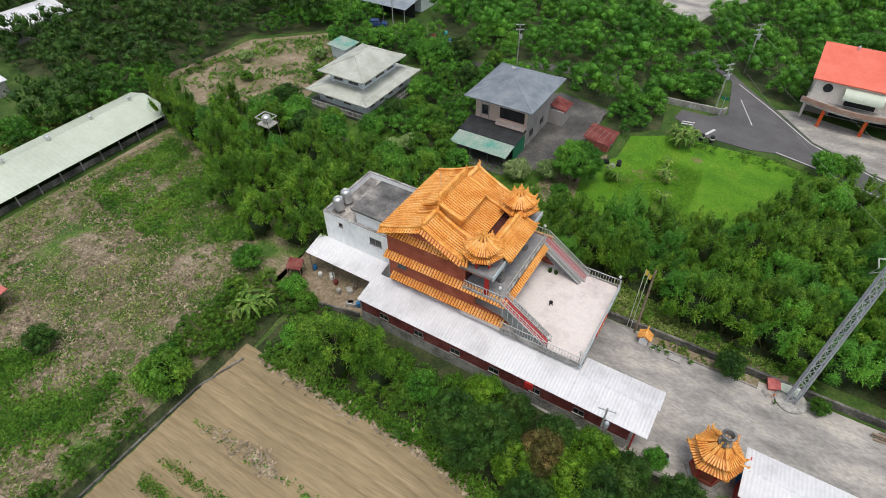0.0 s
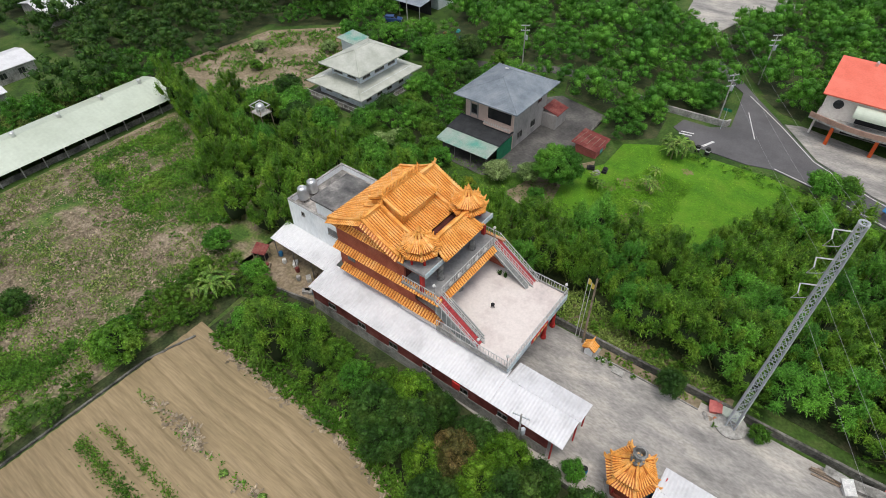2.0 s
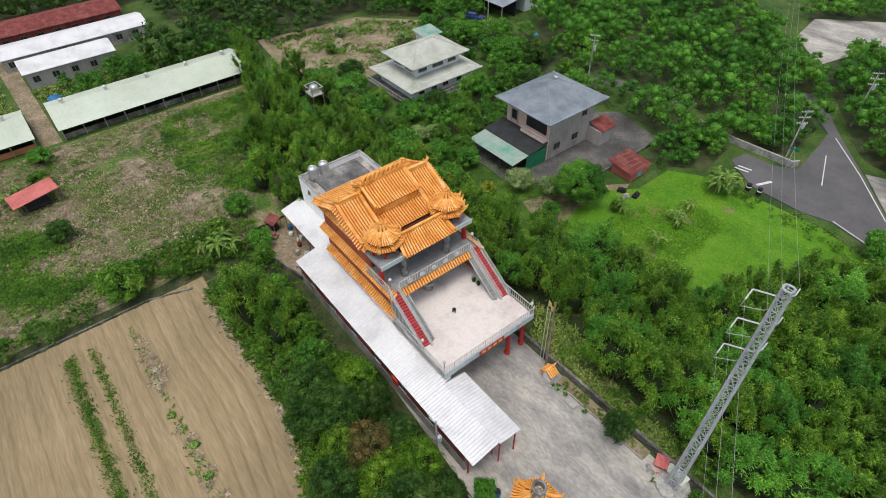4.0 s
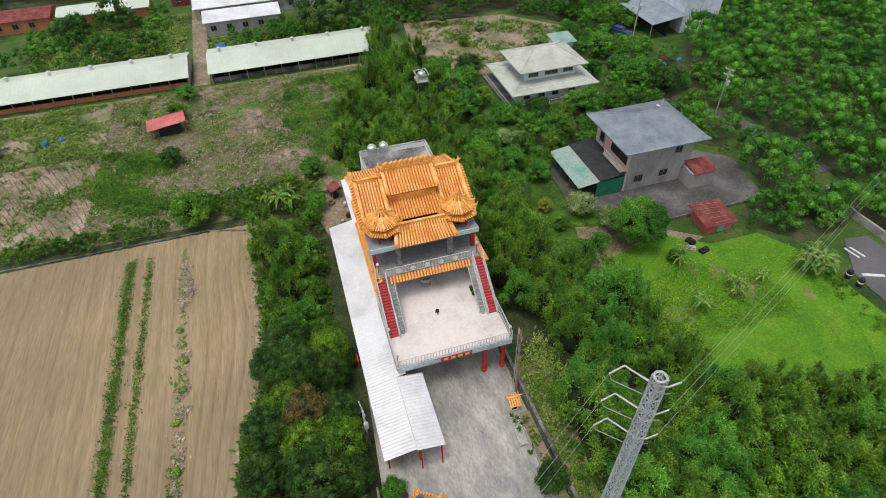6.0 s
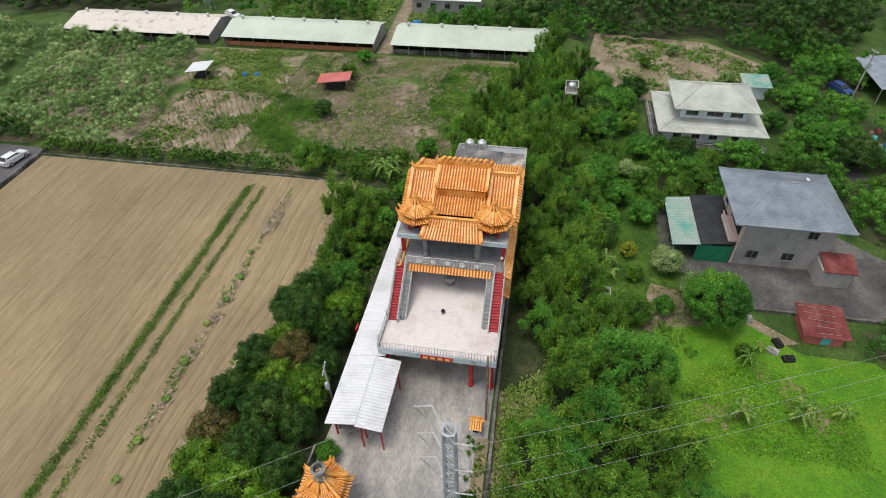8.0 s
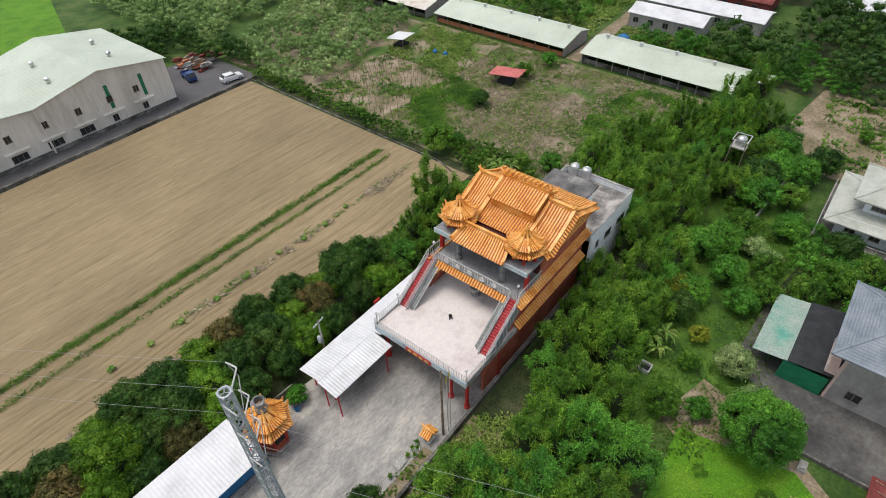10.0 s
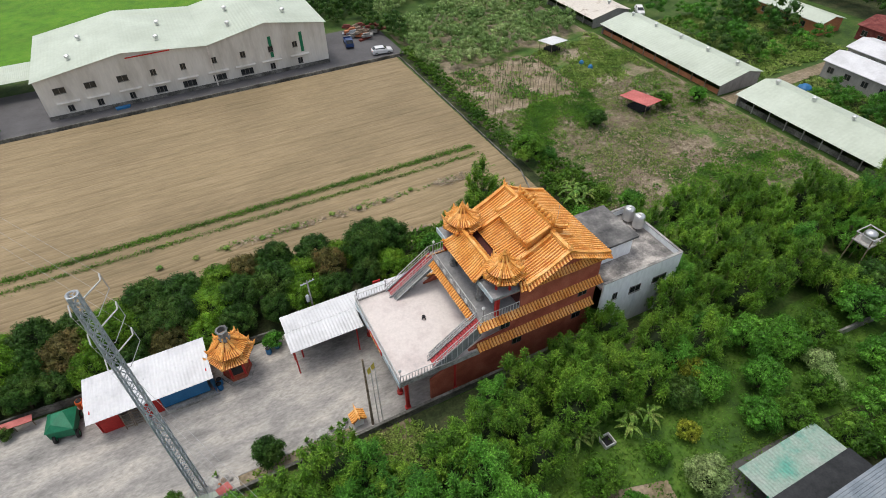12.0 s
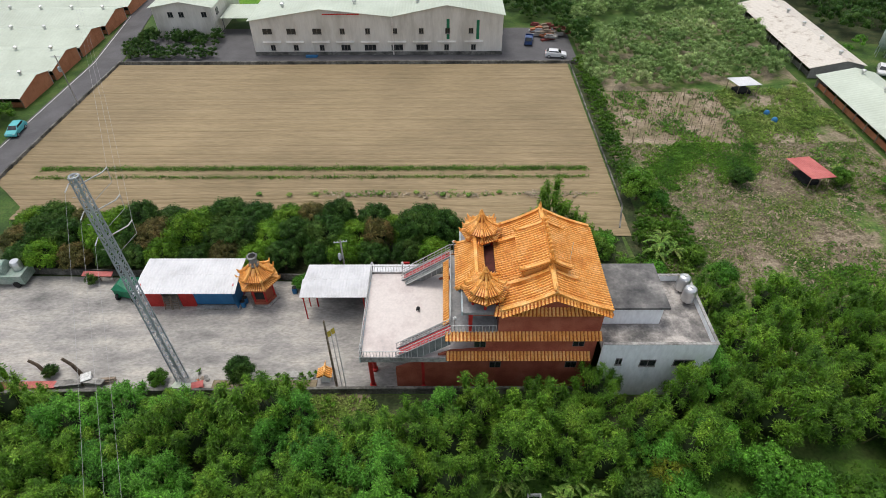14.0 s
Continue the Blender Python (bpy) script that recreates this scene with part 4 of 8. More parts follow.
def lamp_post(x, y, z, h):
    t = thing("post_lamp", (x, y, z), "small white globe lamp on a thin grey post", "lamp", "terrace lamps")
    part("post", Shape().tube((x, y, z), (x, y, z + h), 0.035, 0.03, 6), FRAME, t)
    part("globe", Shape().lathe(x, y, [(0.05, z + h), (0.15, z + h + 0.08), (0.17, z + h + 0.18), (0.1, z + h + 0.32), (0.02, z + h + 0.36)], 10), PAINTW, t, "", True)


for x, y, z in ((-5.7, 33.6, 5.4), (-5.7, 44.9, 5.4), (-9.0, 33.55, 5.4), (-14.6, 34.0, 8.9), (-14.6, 44.5, 8.9)):
    lamp_post(x, y, z, 1.5)
burner = thing("incense_burner", (-10.9, 39.0, 5.4), "small dark bronze incense burner on the terrace", "burner")
part("bowl", Shape().lathe(-10.9, 39.0, [(0.12, 5.62), (0.19, 5.7), (0.2, 5.86), (0.15, 5.9)], 10), DARK, burner)
for k in range(3):
    a = 2.1 * k
    part("leg", Shape().tube((-10.9 + 0.2 * math.cos(a), 39 + 0.2 * math.sin(a), 5.4), (-10.9 + 0.14 * math.cos(a), 39 + 0.14 * math.sin(a), 5.66), 0.04, 0.05, 5), DARK, burner)
censer = thing("censer", (-15.3, 39.0, 5.4), "large round stone censer under the balcony", "censer")
part("pedestal", Shape().lathe(-15.3, 39.0, [(0.55, 5.4), (0.5, 5.6), (0.3, 5.8)], 12), STONE, censer)
part("bowl", Shape().lathe(-15.3, 39.0, [(0.3, 5.8), (0.65, 6.1), (0.72, 6.45), (0.6, 6.55), (0.5, 6.4)], 14), STAINED, censer)
for x, y in ((-12.9, 43.4), (-12.2, 43.45)):
    p = thing("potted_shrub", (x, y, 5.4), "low green shrub in a dark pot", "plant", "terrace pots")
    part("pot", Shape().lathe(x, y, [(0.16, 5.4), (0.22, 5.65), (0.2, 5.66)], 8), RUBBER, p)
    s = Shape()
    for k in range(40):
        d = Vector((random.gauss(0, 1), random.gauss(0, 1), random.random() * 1.4 + 0.2)).normalized()
        c = Vector((x, y, 5.62))
        e = c + d * random.uniform(0.2, 0.5)
        w = d.cross(Vector((0.3, 0.2, 1))).normalized() * 0.06
        s.add([c + d * 0.05, (c + e) / 2 + w, e, (c + e) / 2 - w], [(0, 1, 2, 3)])
    part("foliage", s, L_WEED, p)

# ---- rear house, lean-to and court things ----
def corrugated(x0, x1, y0, y1, z00, z10, z11, z01, along="y", pitch=0.33, amp=0.02, thick=0.03):
    """A corrugated sheet over a rectangle, with corner heights (x0y0, x1y0, x1y1, x0y1); waves run along y or x."""
    length = (x1 - x0) if along == "y" else (y1 - y0)
    n = max(2, int(length / pitch) * 2)
    s = Shape()
    verts = []
    for i in range(n + 1):
        f = i / n
        up = amp if i % 2 else -amp
        if along == "y":
            x = x0 + f * (x1 - x0)
            a, b = (x, y0, z00 + f * (z10 - z00) + up), (x, y1, z01 + f * (z11 - z01) + up)
        else:
            y = y0 + f * (y1 - y0)
            a, b = (x0, y, z00 + f * (z01 - z00) + up), (x1, y, z10 + f * (z11 - z10) + up)
        verts += [a, b, (a[0], a[1], a[2] - thick - amp), (b[0], b[1], b[2] - thick - amp)]
    faces = []
    for i in range(n):
        k, m = 4 * i, 4 * i + 4
        faces += [(k, m, m + 1, k + 1), (k + 3, m + 3, m + 2, k + 2), (k, k + 2, m + 2, m), (k + 1, m + 1, m + 3, k + 3)]
    faces += [(0, 1, 3, 2), (4 * n, 4 * n + 2, 4 * n + 3, 4 * n + 1)]
    return s.add(verts, faces)


def window_in(parent, x, y, z, w, h, face, panes=2, deep=0.07, name="window", material=None):
    """A framed window on a wall that faces +-x or +-y."""
    sx, sy = {"e": (1, 0), "w": (-1, 0), "n": (0, 1), "s": (0, -1)}[face]
    def bx(u0, u1, z0, z1, d0, d1):
        if sy:
            return Shape().box(x + u0, x + u1, *sorted((y + sy * d0, y + sy * d1)), z + z0, z + z1)
        return Shape().box(*sorted((x + sx * d0, x + sx * d1)), y + u0, y + u1, z + z0, z + z1)
    win = part(name, bx(-w / 2, w / 2, -h / 2, h / 2, -0.02, deep), FRAME, parent)
    pw = w / panes
    for k in range(panes):
        u = -w / 2 + pw * k
        part("pane", bx(u + 0.05, u + pw - 0.05, -h / 2 + 0.06, h / 2 - 0.06, deep * 0.5, deep + 0.012), material or GLASS, win)
    part("sill", bx(-w / 2 - 0.06, w / 2 + 0.06, -h / 2 - 0.09, -h / 2, 0.0, deep + 0.08), STAINED, win)
    return win


rear = thing("rear_house", (-33.7, 41, 0), "white flat-roofed house with stained walls behind the temple", "house")
for a in ((-39.0, -28.35, 36.4, 36.6), (-39.0, -28.35, 45.4, 45.6), (-39.0, -38.8, 36.6, 45.4)):
    part("wall", Shape().box(*a, 0, 8.1), WHITE, rear)
part("flat_roof", Shape().box(-38.8, -28.35, 36.6, 45.4, 7.0, 7.3), PATCHROOF, rear, "stained grey flat roof")
for a in ((-39.04, -28.35, 36.36, 36.66), (-39.04, -28.35, 45.34, 45.64), (-39.04, -38.74, 36.66, 45.34)):
    part("coping", Shape().box(*a, 8.1, 8.17), STAINED, rear)
part("penthouse_wall", Shape().box(-34.5, -28.4, 37.0, 42.4, 7.3, 9.7), WHITE, rear)
part("penthouse_roof", Shape().box(-34.9, -28.35, 36.7, 42.75, 9.7, 9.95), GREYROOF, rear, "dark stained roof slab")
for x, w in ((-30.2, 0.6), (-33.0, 1.5), (-36.4, 1.9)):
    window_in(rear, x, 45.6, 5.6 if w < 1 else 5.4, w, 0.9, "n")
window_in(rear, -31.5, 36.4, 6.6, 1.6, 0.9, "s")
window_in(rear, -36.5, 36.4, 7.0, 0.5, 0.5, "s", 1)
for x, y in ((-37.9, 38.0), (-38.0, 39.6)):
    t = thing("water_tank", (x, y, 7.3), "ribbed stainless steel water tank on the roof", "water tank", "roof tanks")
    prof = [(0.62, 7.75)]
    for k in range(7):
        prof += [(0.66, 7.8 + k * 0.2), (0.61, 7.9 + k * 0.2)]
    part("body", Shape().lathe(x, y, prof + [(0.62, 9.25), (0.4, 9.45), (0.18, 9.5)], 16), CHROME, t, "", True)
    part("lid", Shape().lathe(x, y, [(0.2, 9.5), (0.2, 9.58), (0.1, 9.6)], 10), PAINTW, t)
    for k in range(4):
        a = math.pi / 4 + k * math.pi / 2
        part("leg", Shape().tube((x + 0.38 * math.cos(a), y + 0.38 * math.sin(a), 7.3), (x + 0.38 * math.cos(a), y + 0.38 * math.sin(a), 7.78), 0.04, 0.04, 5), FRAME, t)

lean = thing("lean_to", (-14, 32, 0), "long lean-to with white corrugated roof beside the temple", "shed")
part("roof_sheet", corrugated(-29.9, -5.4, 30.3, 34.15, 3.75, 3.75, 4.5, 4.5), TIN, lean)
part("roof_sheet", corrugated(-5.38, 2.3, 30.3, 33.22, 3.75, 3.75, 4.31, 4.31), TIN, lean)
part("roof_sheet", corrugated(-40.2, -29.92, 33.4, 36.4, 3.3, 3.3, 4.0, 4.0), TIN, lean)
part("low_wall", Shape().box(-29.6, 0.8, 30.55, 30.75, 0, 1.7), STAINED, lean)
part("cladding", corrugated(-29.6, 0.8, 30.5, 30.56, 3.6, 3.6, 3.6, 3.6).box(-29.6, 0.8, 30.58, 30.7, 1.7, 3.55), REDTIN, lean, "rusty red tin wall")
for x in (-26.5, -22.0, -17.5, -13.0, -8.5, -4):
    window_in(lean, x, 30.55, 2.55, 1.1, 0.7, "s")
part("end_wall", Shape().box(-29.75, -29.6, 30.55, 34.1, 0, 3.6), STAINED, lean)
for x in (-39.8, -36.5, -33.2, -30.1):
    part("post", Shape().tube((x, 33.6, 0), (x, 33.6, 3.3), 0.06, 0.06, 6), FRAME, lean)
for x, y in ((1.2, 30.7), (1.2, 33.6)):
    part("post", Shape().tube((x, y, 0.1), (x, y, 3.8), 0.09, 0.09, 6), REDPAINT, lean)
wing = thing("canopy", (-1.5, 34.5, 0), "white corrugated canopy on red posts by the terrace", "canopy")
part("roof_sheet", corrugated(-5.38, 2.45, 33.25, 35.75, 4.30, 4.30, 3.95, 3.95), TIN, wing)
for x, y in ((2.1, 35.5), (-4.6, 35.5), (2.1, 33.6)):
    part("post", Shape().tube((x, y, 0.1), (x, y, 3.95), 0.08, 0.08, 6), REDPAINT, wing)
part("edge_beam", Shape().box(2.1, 2.2, 33.3, 35.7, 3.65, 3.8), REDPAINT, wing)
part("sign_box", Shape().box(-9.5, -8.6, 30.0, 30.12, 3.0, 3.9), REDPAINT, lean)

# furnace pavilion
inc = thing("paper_furnace", (7.9, 32.2, 0.12), "six-sided furnace pavilion with tiered orange tile roof", "furnace")
part("base", Shape().lathe(7.9, 32.2, [(1.9, 0.12), (1.9, 0.3), (1.75, 0.32)], 6), STAINED, inc)
part("body", Shape().lathe(7.9, 32.2, [(1.5, 0.3), (1.5, 0.7), (1.3, 0.75), (1.3, 3.95)], 6), REDWALL, inc)
for k in range(6):
    a = 2 * math.pi * k / 6
    part("corner_post", Shape().tube((7.9 + 1.32 * math.cos(a), 32.2 + 1.32 * math.sin(a), 0.6), (7.9 + 1.32 * math.cos(a), 32.2 + 1.32 * math.sin(a), 3.6), 0.12, 0.12, 6), REDPAINT, inc)
part("furnace_door", Shape().box(7.4, 8.4, 33.25, 33.4, 1.1, 2.2), DARK, inc)
pavilion_roof(inc, 7.9, 32.2, 3.45, 2.4, 1.0, 6)
pavilion_roof(inc, 7.9, 32.2, 4.4, 2.0, 1.8, 6)
part("chimney", Shape().lathe(7.9, 32.2, [(0.55, 5.5), (0.62, 5.8), (0.45, 5.95), (0.5, 6.7), (0.64, 6.9), (0.42, 6.95), (0.4, 6.3), (0.1, 6.25)], 8), STONE, inc, "carved grey chimney pot")

shed = thing("court_shed", (15.9, 31.5, 0.12), "low shed with white corrugated roof and red and blue front", "shed")
part("roof_sheet", corrugated(10.1, 21.6, 29.2, 31.9, 3.75, 3.75, 3.72, 3.72), TIN, shed)
part("roof_sheet", corrugated(10.1, 21.6, 31.92, 34.5, 3.72, 3.72, 3.25, 3.25), TIN, shed)
part("back_wall", Shape().box(10.5, 21.2, 29.5, 29.65, 0.1, 3.6), STAINED, shed)
part("blue_front", corrugated(10.9, 15.4, 33.55, 33.62, 2.9, 2.9, 2.9, 2.9).box(10.9, 15.4, 33.5, 33.6, 0.5, 2.9), BLUE, shed, "blue sheet front")
part("red_front", Shape().box(15.45, 17.2, 33.5, 33.6, 0.12, 2.9), REDPAINT, shed, "red painted front")
part("red_front", Shape().box(19.2, 21.0, 33.5, 33.6, 0.12, 2.9), REDPAINT, shed, "red painted front")
part("side_wall", Shape().box(10.5, 10.6, 29.65, 33.5, 0.12, 3.5), REDPAINT, shed)
part("side_wall", Shape().box(21.1, 21.2, 29.65, 33.5, 0.12, 3.5), REDPAINT, shed)
part("plinth", Shape().box(10.2, 15.4, 33.62, 34.2, 0.12, 0.42), STAINED, shed)
part("shade_cloth", Shape().slab((10.5, 32.0, 2.9), (10.5, 34.4, 2.6), (10.35, 34.4, 0.6), (10.35, 32, 0.6), 0.03), BLUE, shed)
for k in range(2):
    x0 = 17.4 + k * 0.9
    rack = thing("timber_rack", (x0 + 0.4, 33.8, 0.12), "small wooden rack leaning at the shed front", "rack", "racks at the shed")
    for dx in (0, 0.75):
        part("upright", Shape().tube((x0 + dx, 34.1, 0.12), (x0 + dx, 33.62, 2.0), 0.05, 0.05, 5), WOOD, rack)
    for i in range(6):
        part("rung", Shape().tube((x0, 34.05 - i * 0.07, 0.35 + i * 0.3), (x0 + 0.75, 34.05 - i * 0.07, 0.35 + i * 0.3), 0.04, 0.04, 5), WOOD, rack)
for x, y in ((9.9, 33.0), (10.0, 33.6), (4.4, 31.4), (3.4, 31.0)):
    b = thing("plastic_barrel", (x, y, 0.12), "blue plastic barrel on the court", "barrel", "court barrels")
    part("body", Shape().lathe(x, y, [(0.27, 0.12), (0.31, 0.35), (0.29, 0.5), (0.31, 0.75), (0.25, 1.0)], 12), BLUE, b, "", True)
    part("rim", Shape().lathe(x, y, [(0.27, 0.98), (0.27, 1.04), (0.2, 1.04)], 12), RUBBER, b)
mach = thing("green_machine", (24.2, 31.4, 0.12), "green field machine under a cloth beside the shed", "machine")
part("body", Shape().prism([(22.9, 30.4), (25.3, 30.2), (25.6, 32.3), (23.3, 32.8)], 0.6, 1.7), MACHGREEN, mach)
part("hood", Shape().add([(22.8, 30.3, 1.7), (25.4, 30.1, 1.7), (25.7, 32.4, 1.7), (23.2, 32.9, 1.7), (23.8, 31.0, 2.5), (24.8, 30.9, 2.4), (24.9, 32.0, 2.3)], [(0, 1, 5, 4), (1, 2, 6, 5), (2, 3, 6), (3, 0, 4, 6), (4, 5, 6)]), MACHGREEN, mach)
for x, y in ((23.2, 32.7), (25.2, 32.4), (23.0, 30.5), (25.2, 30.3)):
    w = part("wheel", Shape().tube((x - 0.12, y, 0.57), (x + 0.12, y, 0.57), 0.45, 0.45, 12), RUBBER, mach)
    part("rim", Shape().tube((x - 0.14, y, 0.57), (x + 0.14, y, 0.57), 0.22, 0.22, 8), MACHGREEN, w)
for x, y in ((22.3, 29.9), (22.9, 29.3), (22.0, 29.0)):
    b = thing("orange_drum", (x, y, 0.12), "orange plastic drum behind the shed", "barrel", "orange drums")
    part("body", Shape().lathe(x, y, [(0.34, 0.12), (0.4, 0.5), (0.4, 1.0), (0.33, 1.2)], 12), ORANGE, b, "", True)
    part("mouth", Shape().lathe(x, y, [(0.28, 1.19), (0.28, 1.23), (0.2, 1.22)], 12), DARK, b)

# small shrine by the wall
shr = thing("earth_shrine", (-1.3, 43.8, 0.12), "tiny white shrine with orange tile roof by the wall", "shrine")
part("body", Shape().box(-1.75, -0.85, 43.4, 44.2, 0.12, 1.3), WHITE, shr)
# Black panel on the front stands in for the unlit niche.
part("opening", Shape().box(-0.86, -0.82, 43.55, 44.05, 0.4, 1.1), DARK, shr)
tile_slope(shr, "roof_slope", (-1.3, 43.2, 1.75), (-1.3, 44.4, 1.75), (-0.65, 43.2, 1.28), (-0.65, 44.4, 1.28), 0.06, 0.24)
tile_slope(shr, "roof_slope", (-1.3, 43.2, 1.75), (-1.3, 44.4, 1.75), (-1.95, 43.2, 1.28), (-1.95, 44.4, 1.28), 0.06, 0.24)
ridge_bar(shr, "roof_ridge", [(-1.3, 43.15, 1.75), (-1.3, 44.45, 1.75)], 0.16, 0.16, "", 0.25)
for x, y in ((-0.2, 43.2), (0.2, 43.7), (0.5, 43.3), (0.9, 43.9), (1.3, 43.4), (3.8, 43.5), (12.2, 43.0), (16.0, 43.6)):
    p = thing("flower_pot", (x, y, 0.12), "pale clay flower pot with a small plant", "flower pot", "pots along the wall")
    part("pot", Shape().lathe(x, y, [(0.14, 0.12), (0.22, 0.4), (0.18, 0.41)], 9), PAINTW if x < 1 else STAINED, p)
    s = Shape()
    for k in range(24):
        d = Vector((random.gauss(0, 1), random.gauss(0, 1), random.random() * 1.4 + 0.2)).normalized()
        c = Vector((x, y, 0.4))
        e = c + d * random.uniform(0.2, 0.45)
        w = d.cross(Vector((0.3, 0.2, 1))).normalized() * 0.06
        s.add([c, (c + e) / 2 + w, e, (c + e) / 2 - w], [(0, 1, 2, 3)])
    part("plant", s, L_WEED, p)
solid("concrete_slab", Shape().box(1.6, 2.9, 42.9, 43.7, 0.12, 0.3), STAINED, "loose grey concrete slab on the court", "slab")
bed = thing("planting_bed", (4, 44.6, 0.12), "narrow brick-edged planting bed along the wall", "bed")
part("soil", Shape().box(-0.4, 10.4, 44.0, 45.15, 0.12, 0.25), BARE, bed)
part("edging", Shape().box(-0.4, 10.4, 43.9, 44.0, 0.12, 0.3), STAINED, bed)
flag = thing("flag_poles", (-2.8, 44.6, 0.12), "weathered pole with two thin flag poles and yellow pennants", "pole")
part("pole", Shape().tube((-2.5, 44.6, 0.1), (-2.6, 44.5, 10.2), 0.14, 0.09, 8), WOOD, flag)
for k, (x, h) in enumerate(((-3.1, 9.2), (-3.5, 9.6))):
    p = part("flag_pole", Shape().tube((x, 44.75, 0.1), (x, 44.7, h), 0.045, 0.03, 6), RAIL, flag)
    part("pennant", Shape().slab((x, 44.72, h), (x + 0.35, 44.8, h - 0.25), (x + 0.3, 44.82, h - 0.9), (x, 44.74, h - 0.8), 0.02), YELLOW, p, "yellow cloth pennant")

# lattice tower
TX, TY, TH = 13.5, 44.1, 26.0
tower = thing("power_tower", (TX, TY, 0.1), "tall slim galvanised lattice power tower", "power tower")
wide = lambda z: 0.40 - 0.13 * z / TH
for sx in (-1, 1):
    for sy in (-1, 1):
        part("leg", Shape().tube((TX + sx * wide(0), TY + sy * wide(0), 0.1), (TX + sx * wide(TH), TY + sy * wide(TH), TH), 0.085, 0.06, 6), STEEL, tower)
z, k = 0.3, 0
while z < TH - 0.8:
    dz = 1.25 - 0.35 * z / TH
    for i, (ax, ay, bx, by) in enumerate(((-1, -1, 1, -1), (1, -1, 1, 1), (1, 1, -1, 1), (-1, 1, -1, -1))):
        w0, w1 = wide(z), wide(z + dz)
        s = Shape().tube((TX + ax * w0, TY + ay * w0, z), (TX + bx * w1, TY + by * w1, z + dz), 0.032, 0.032, 4)
        s.tube((TX + bx * w0, TY + by * w0, z), (TX + ax * w1, TY + ay * w1, z + dz), 0.032, 0.032, 4)
        s.tube((TX + ax * w1, TY + ay * w1, z + dz), (TX + bx * w1, TY + by * w1, z + dz), 0.035, 0.035, 4)
        part("brace", s, STEEL, tower)
    z += dz
ring = Shape()
for i in range(16):
    a, b = 2 * math.pi * i / 16, 2 * math.pi * (i + 1) / 16
    ring.tube((TX + 0.33 * math.cos(a), TY + 0.33 * math.sin(a), TH), (TX + 0.33 * math.cos(b), TY + 0.33 * math.sin(b), TH), 0.065, 0.065, 5)
for i in range(3):
    a = 2 * math.pi * i / 3
    ring.tube((TX, TY, TH), (TX + 0.33 * math.cos(a), TY + 0.33 * math.sin(a), TH), 0.03, 0.03, 4)
part("head_ring", ring, STEEL, tower)
part("footing", Shape().lathe(TX, TY, [(1.5, 0.1), (1.5, 0.32), (1.35, 0.36)], 20), STAINED, tower, "round stained concrete footing")
D1, D2 = Vector((-0.78, -0.62, 0)), Vector((0.8, 0.6, 0))
WIRES = []
for z in (25.2, 22.6, 20.0):
    for d, n in ((D1, 1.8), (D2, 0.5)):
        a = Vector((TX, TY, z))
        tip = a + d * n + Vector((0, 0, 0.35))
        arm = part("arm", Shape().tube(a, tip, 0.06, 0.05, 5), RAIL, tower)
        for end, far in (((-0.08, -0.1), -1), ((-0.1, 0.1), 1)):
            if (d is D1) != (far < 0):
                continue
            e = tip + Vector((0.35 * -far * 0.3, far * 0.9, -0.15))
            ins = Shape().pipe([tip.lerp(e, i / 12) for i in range(13)], [0.03 if i % 2 == 0 else 0.06 for i in range(13)], 7)
            part("insulator", ins, RAIL, arm)
            WIRES.append((e, far))
        if d is D2:
            continue
        loop = [tip + Vector((0.1, -0.9, -0.15)), tip + D1 * 0.1 + Vector((0, -0.4, -1.2)), a + D1 * 0.7 + Vector((0, 0.3, -1.5)), a + D2 * 0.4 + Vector((0, 0.5, -0.6))]
        s = Shape().pipe(loop, [0.03] * 4, 4)
        part("jumper", s, WIRE, arm)


def cable(name, a, b, sag, r, label, group):
    a, b = Vector(a), Vector(b)
    n = 24
    pts = [a.lerp(b, i / n) - Vector((0, 0, sag * 4 * (i / n) * (1 - i / n))) for i in range(n + 1)]
    s = Shape().pipe(pts, [r] * len(pts), 4)
    return solid(name, s, WIRE, label, "cable", group)


for e, far in WIRES:
    goal = e + (Vector((-46, 95, 0)) if far > 0 else Vector((60, -105, 2)))
    cable("power_cable", e, goal, 4.0, 0.009, "thin pale overhead power cable", "power cables")

# junk at the tower's foot and along the north wall
for k, (x, y, w, l, rz, m, what) in enumerate(((11.7, 44.9, 1.2, 1.1, 20, PINKRED, "faded red sheet of tin"), (13.2, 45.0, 2.0, 1.0, -10, MINT, "pale green sheet of tin"), (28.4, 44.9, 4.6, 1.1, 2, PINKRED, "faded red sheet of tin"), (33.0, 45.0, 4.0, 1.2, -3, REDTIN, "rusty red sheet of tin"), (25.0, 44.6, 2.6, 0.9, 8, STAINED, "grey sheet of board"), (22.6, 44.4, 2.2, 0.8, -5, STAINED, "grey sheet of board"), (23.6, 43.9, 1.0, 1.4, 30, PAINTW, "white panel"))):
    s = corrugated(-w / 2, w / 2, -l / 2, l / 2, 0.55, 0.62, 0.95, 0.9) if m is not STAINED else Shape().slab((-w / 2, -l / 2, 0.6), (w / 2, -l / 2, 0.7), (w / 2, l / 2, 0.85), (-w / 2, l / 2, 0.8), 0.06)
    s.box(-w * 0.4, w * 0.4, -l * 0.4, l * 0.4, 0.1, 0.52)
    o = solid("scrap_sheet", s, m, what + " lying on rubble by the wall", "scrap", "scrap along the wall")
    o.matrix_basis = pose(x, y, 0.02, 0, 0, rz)
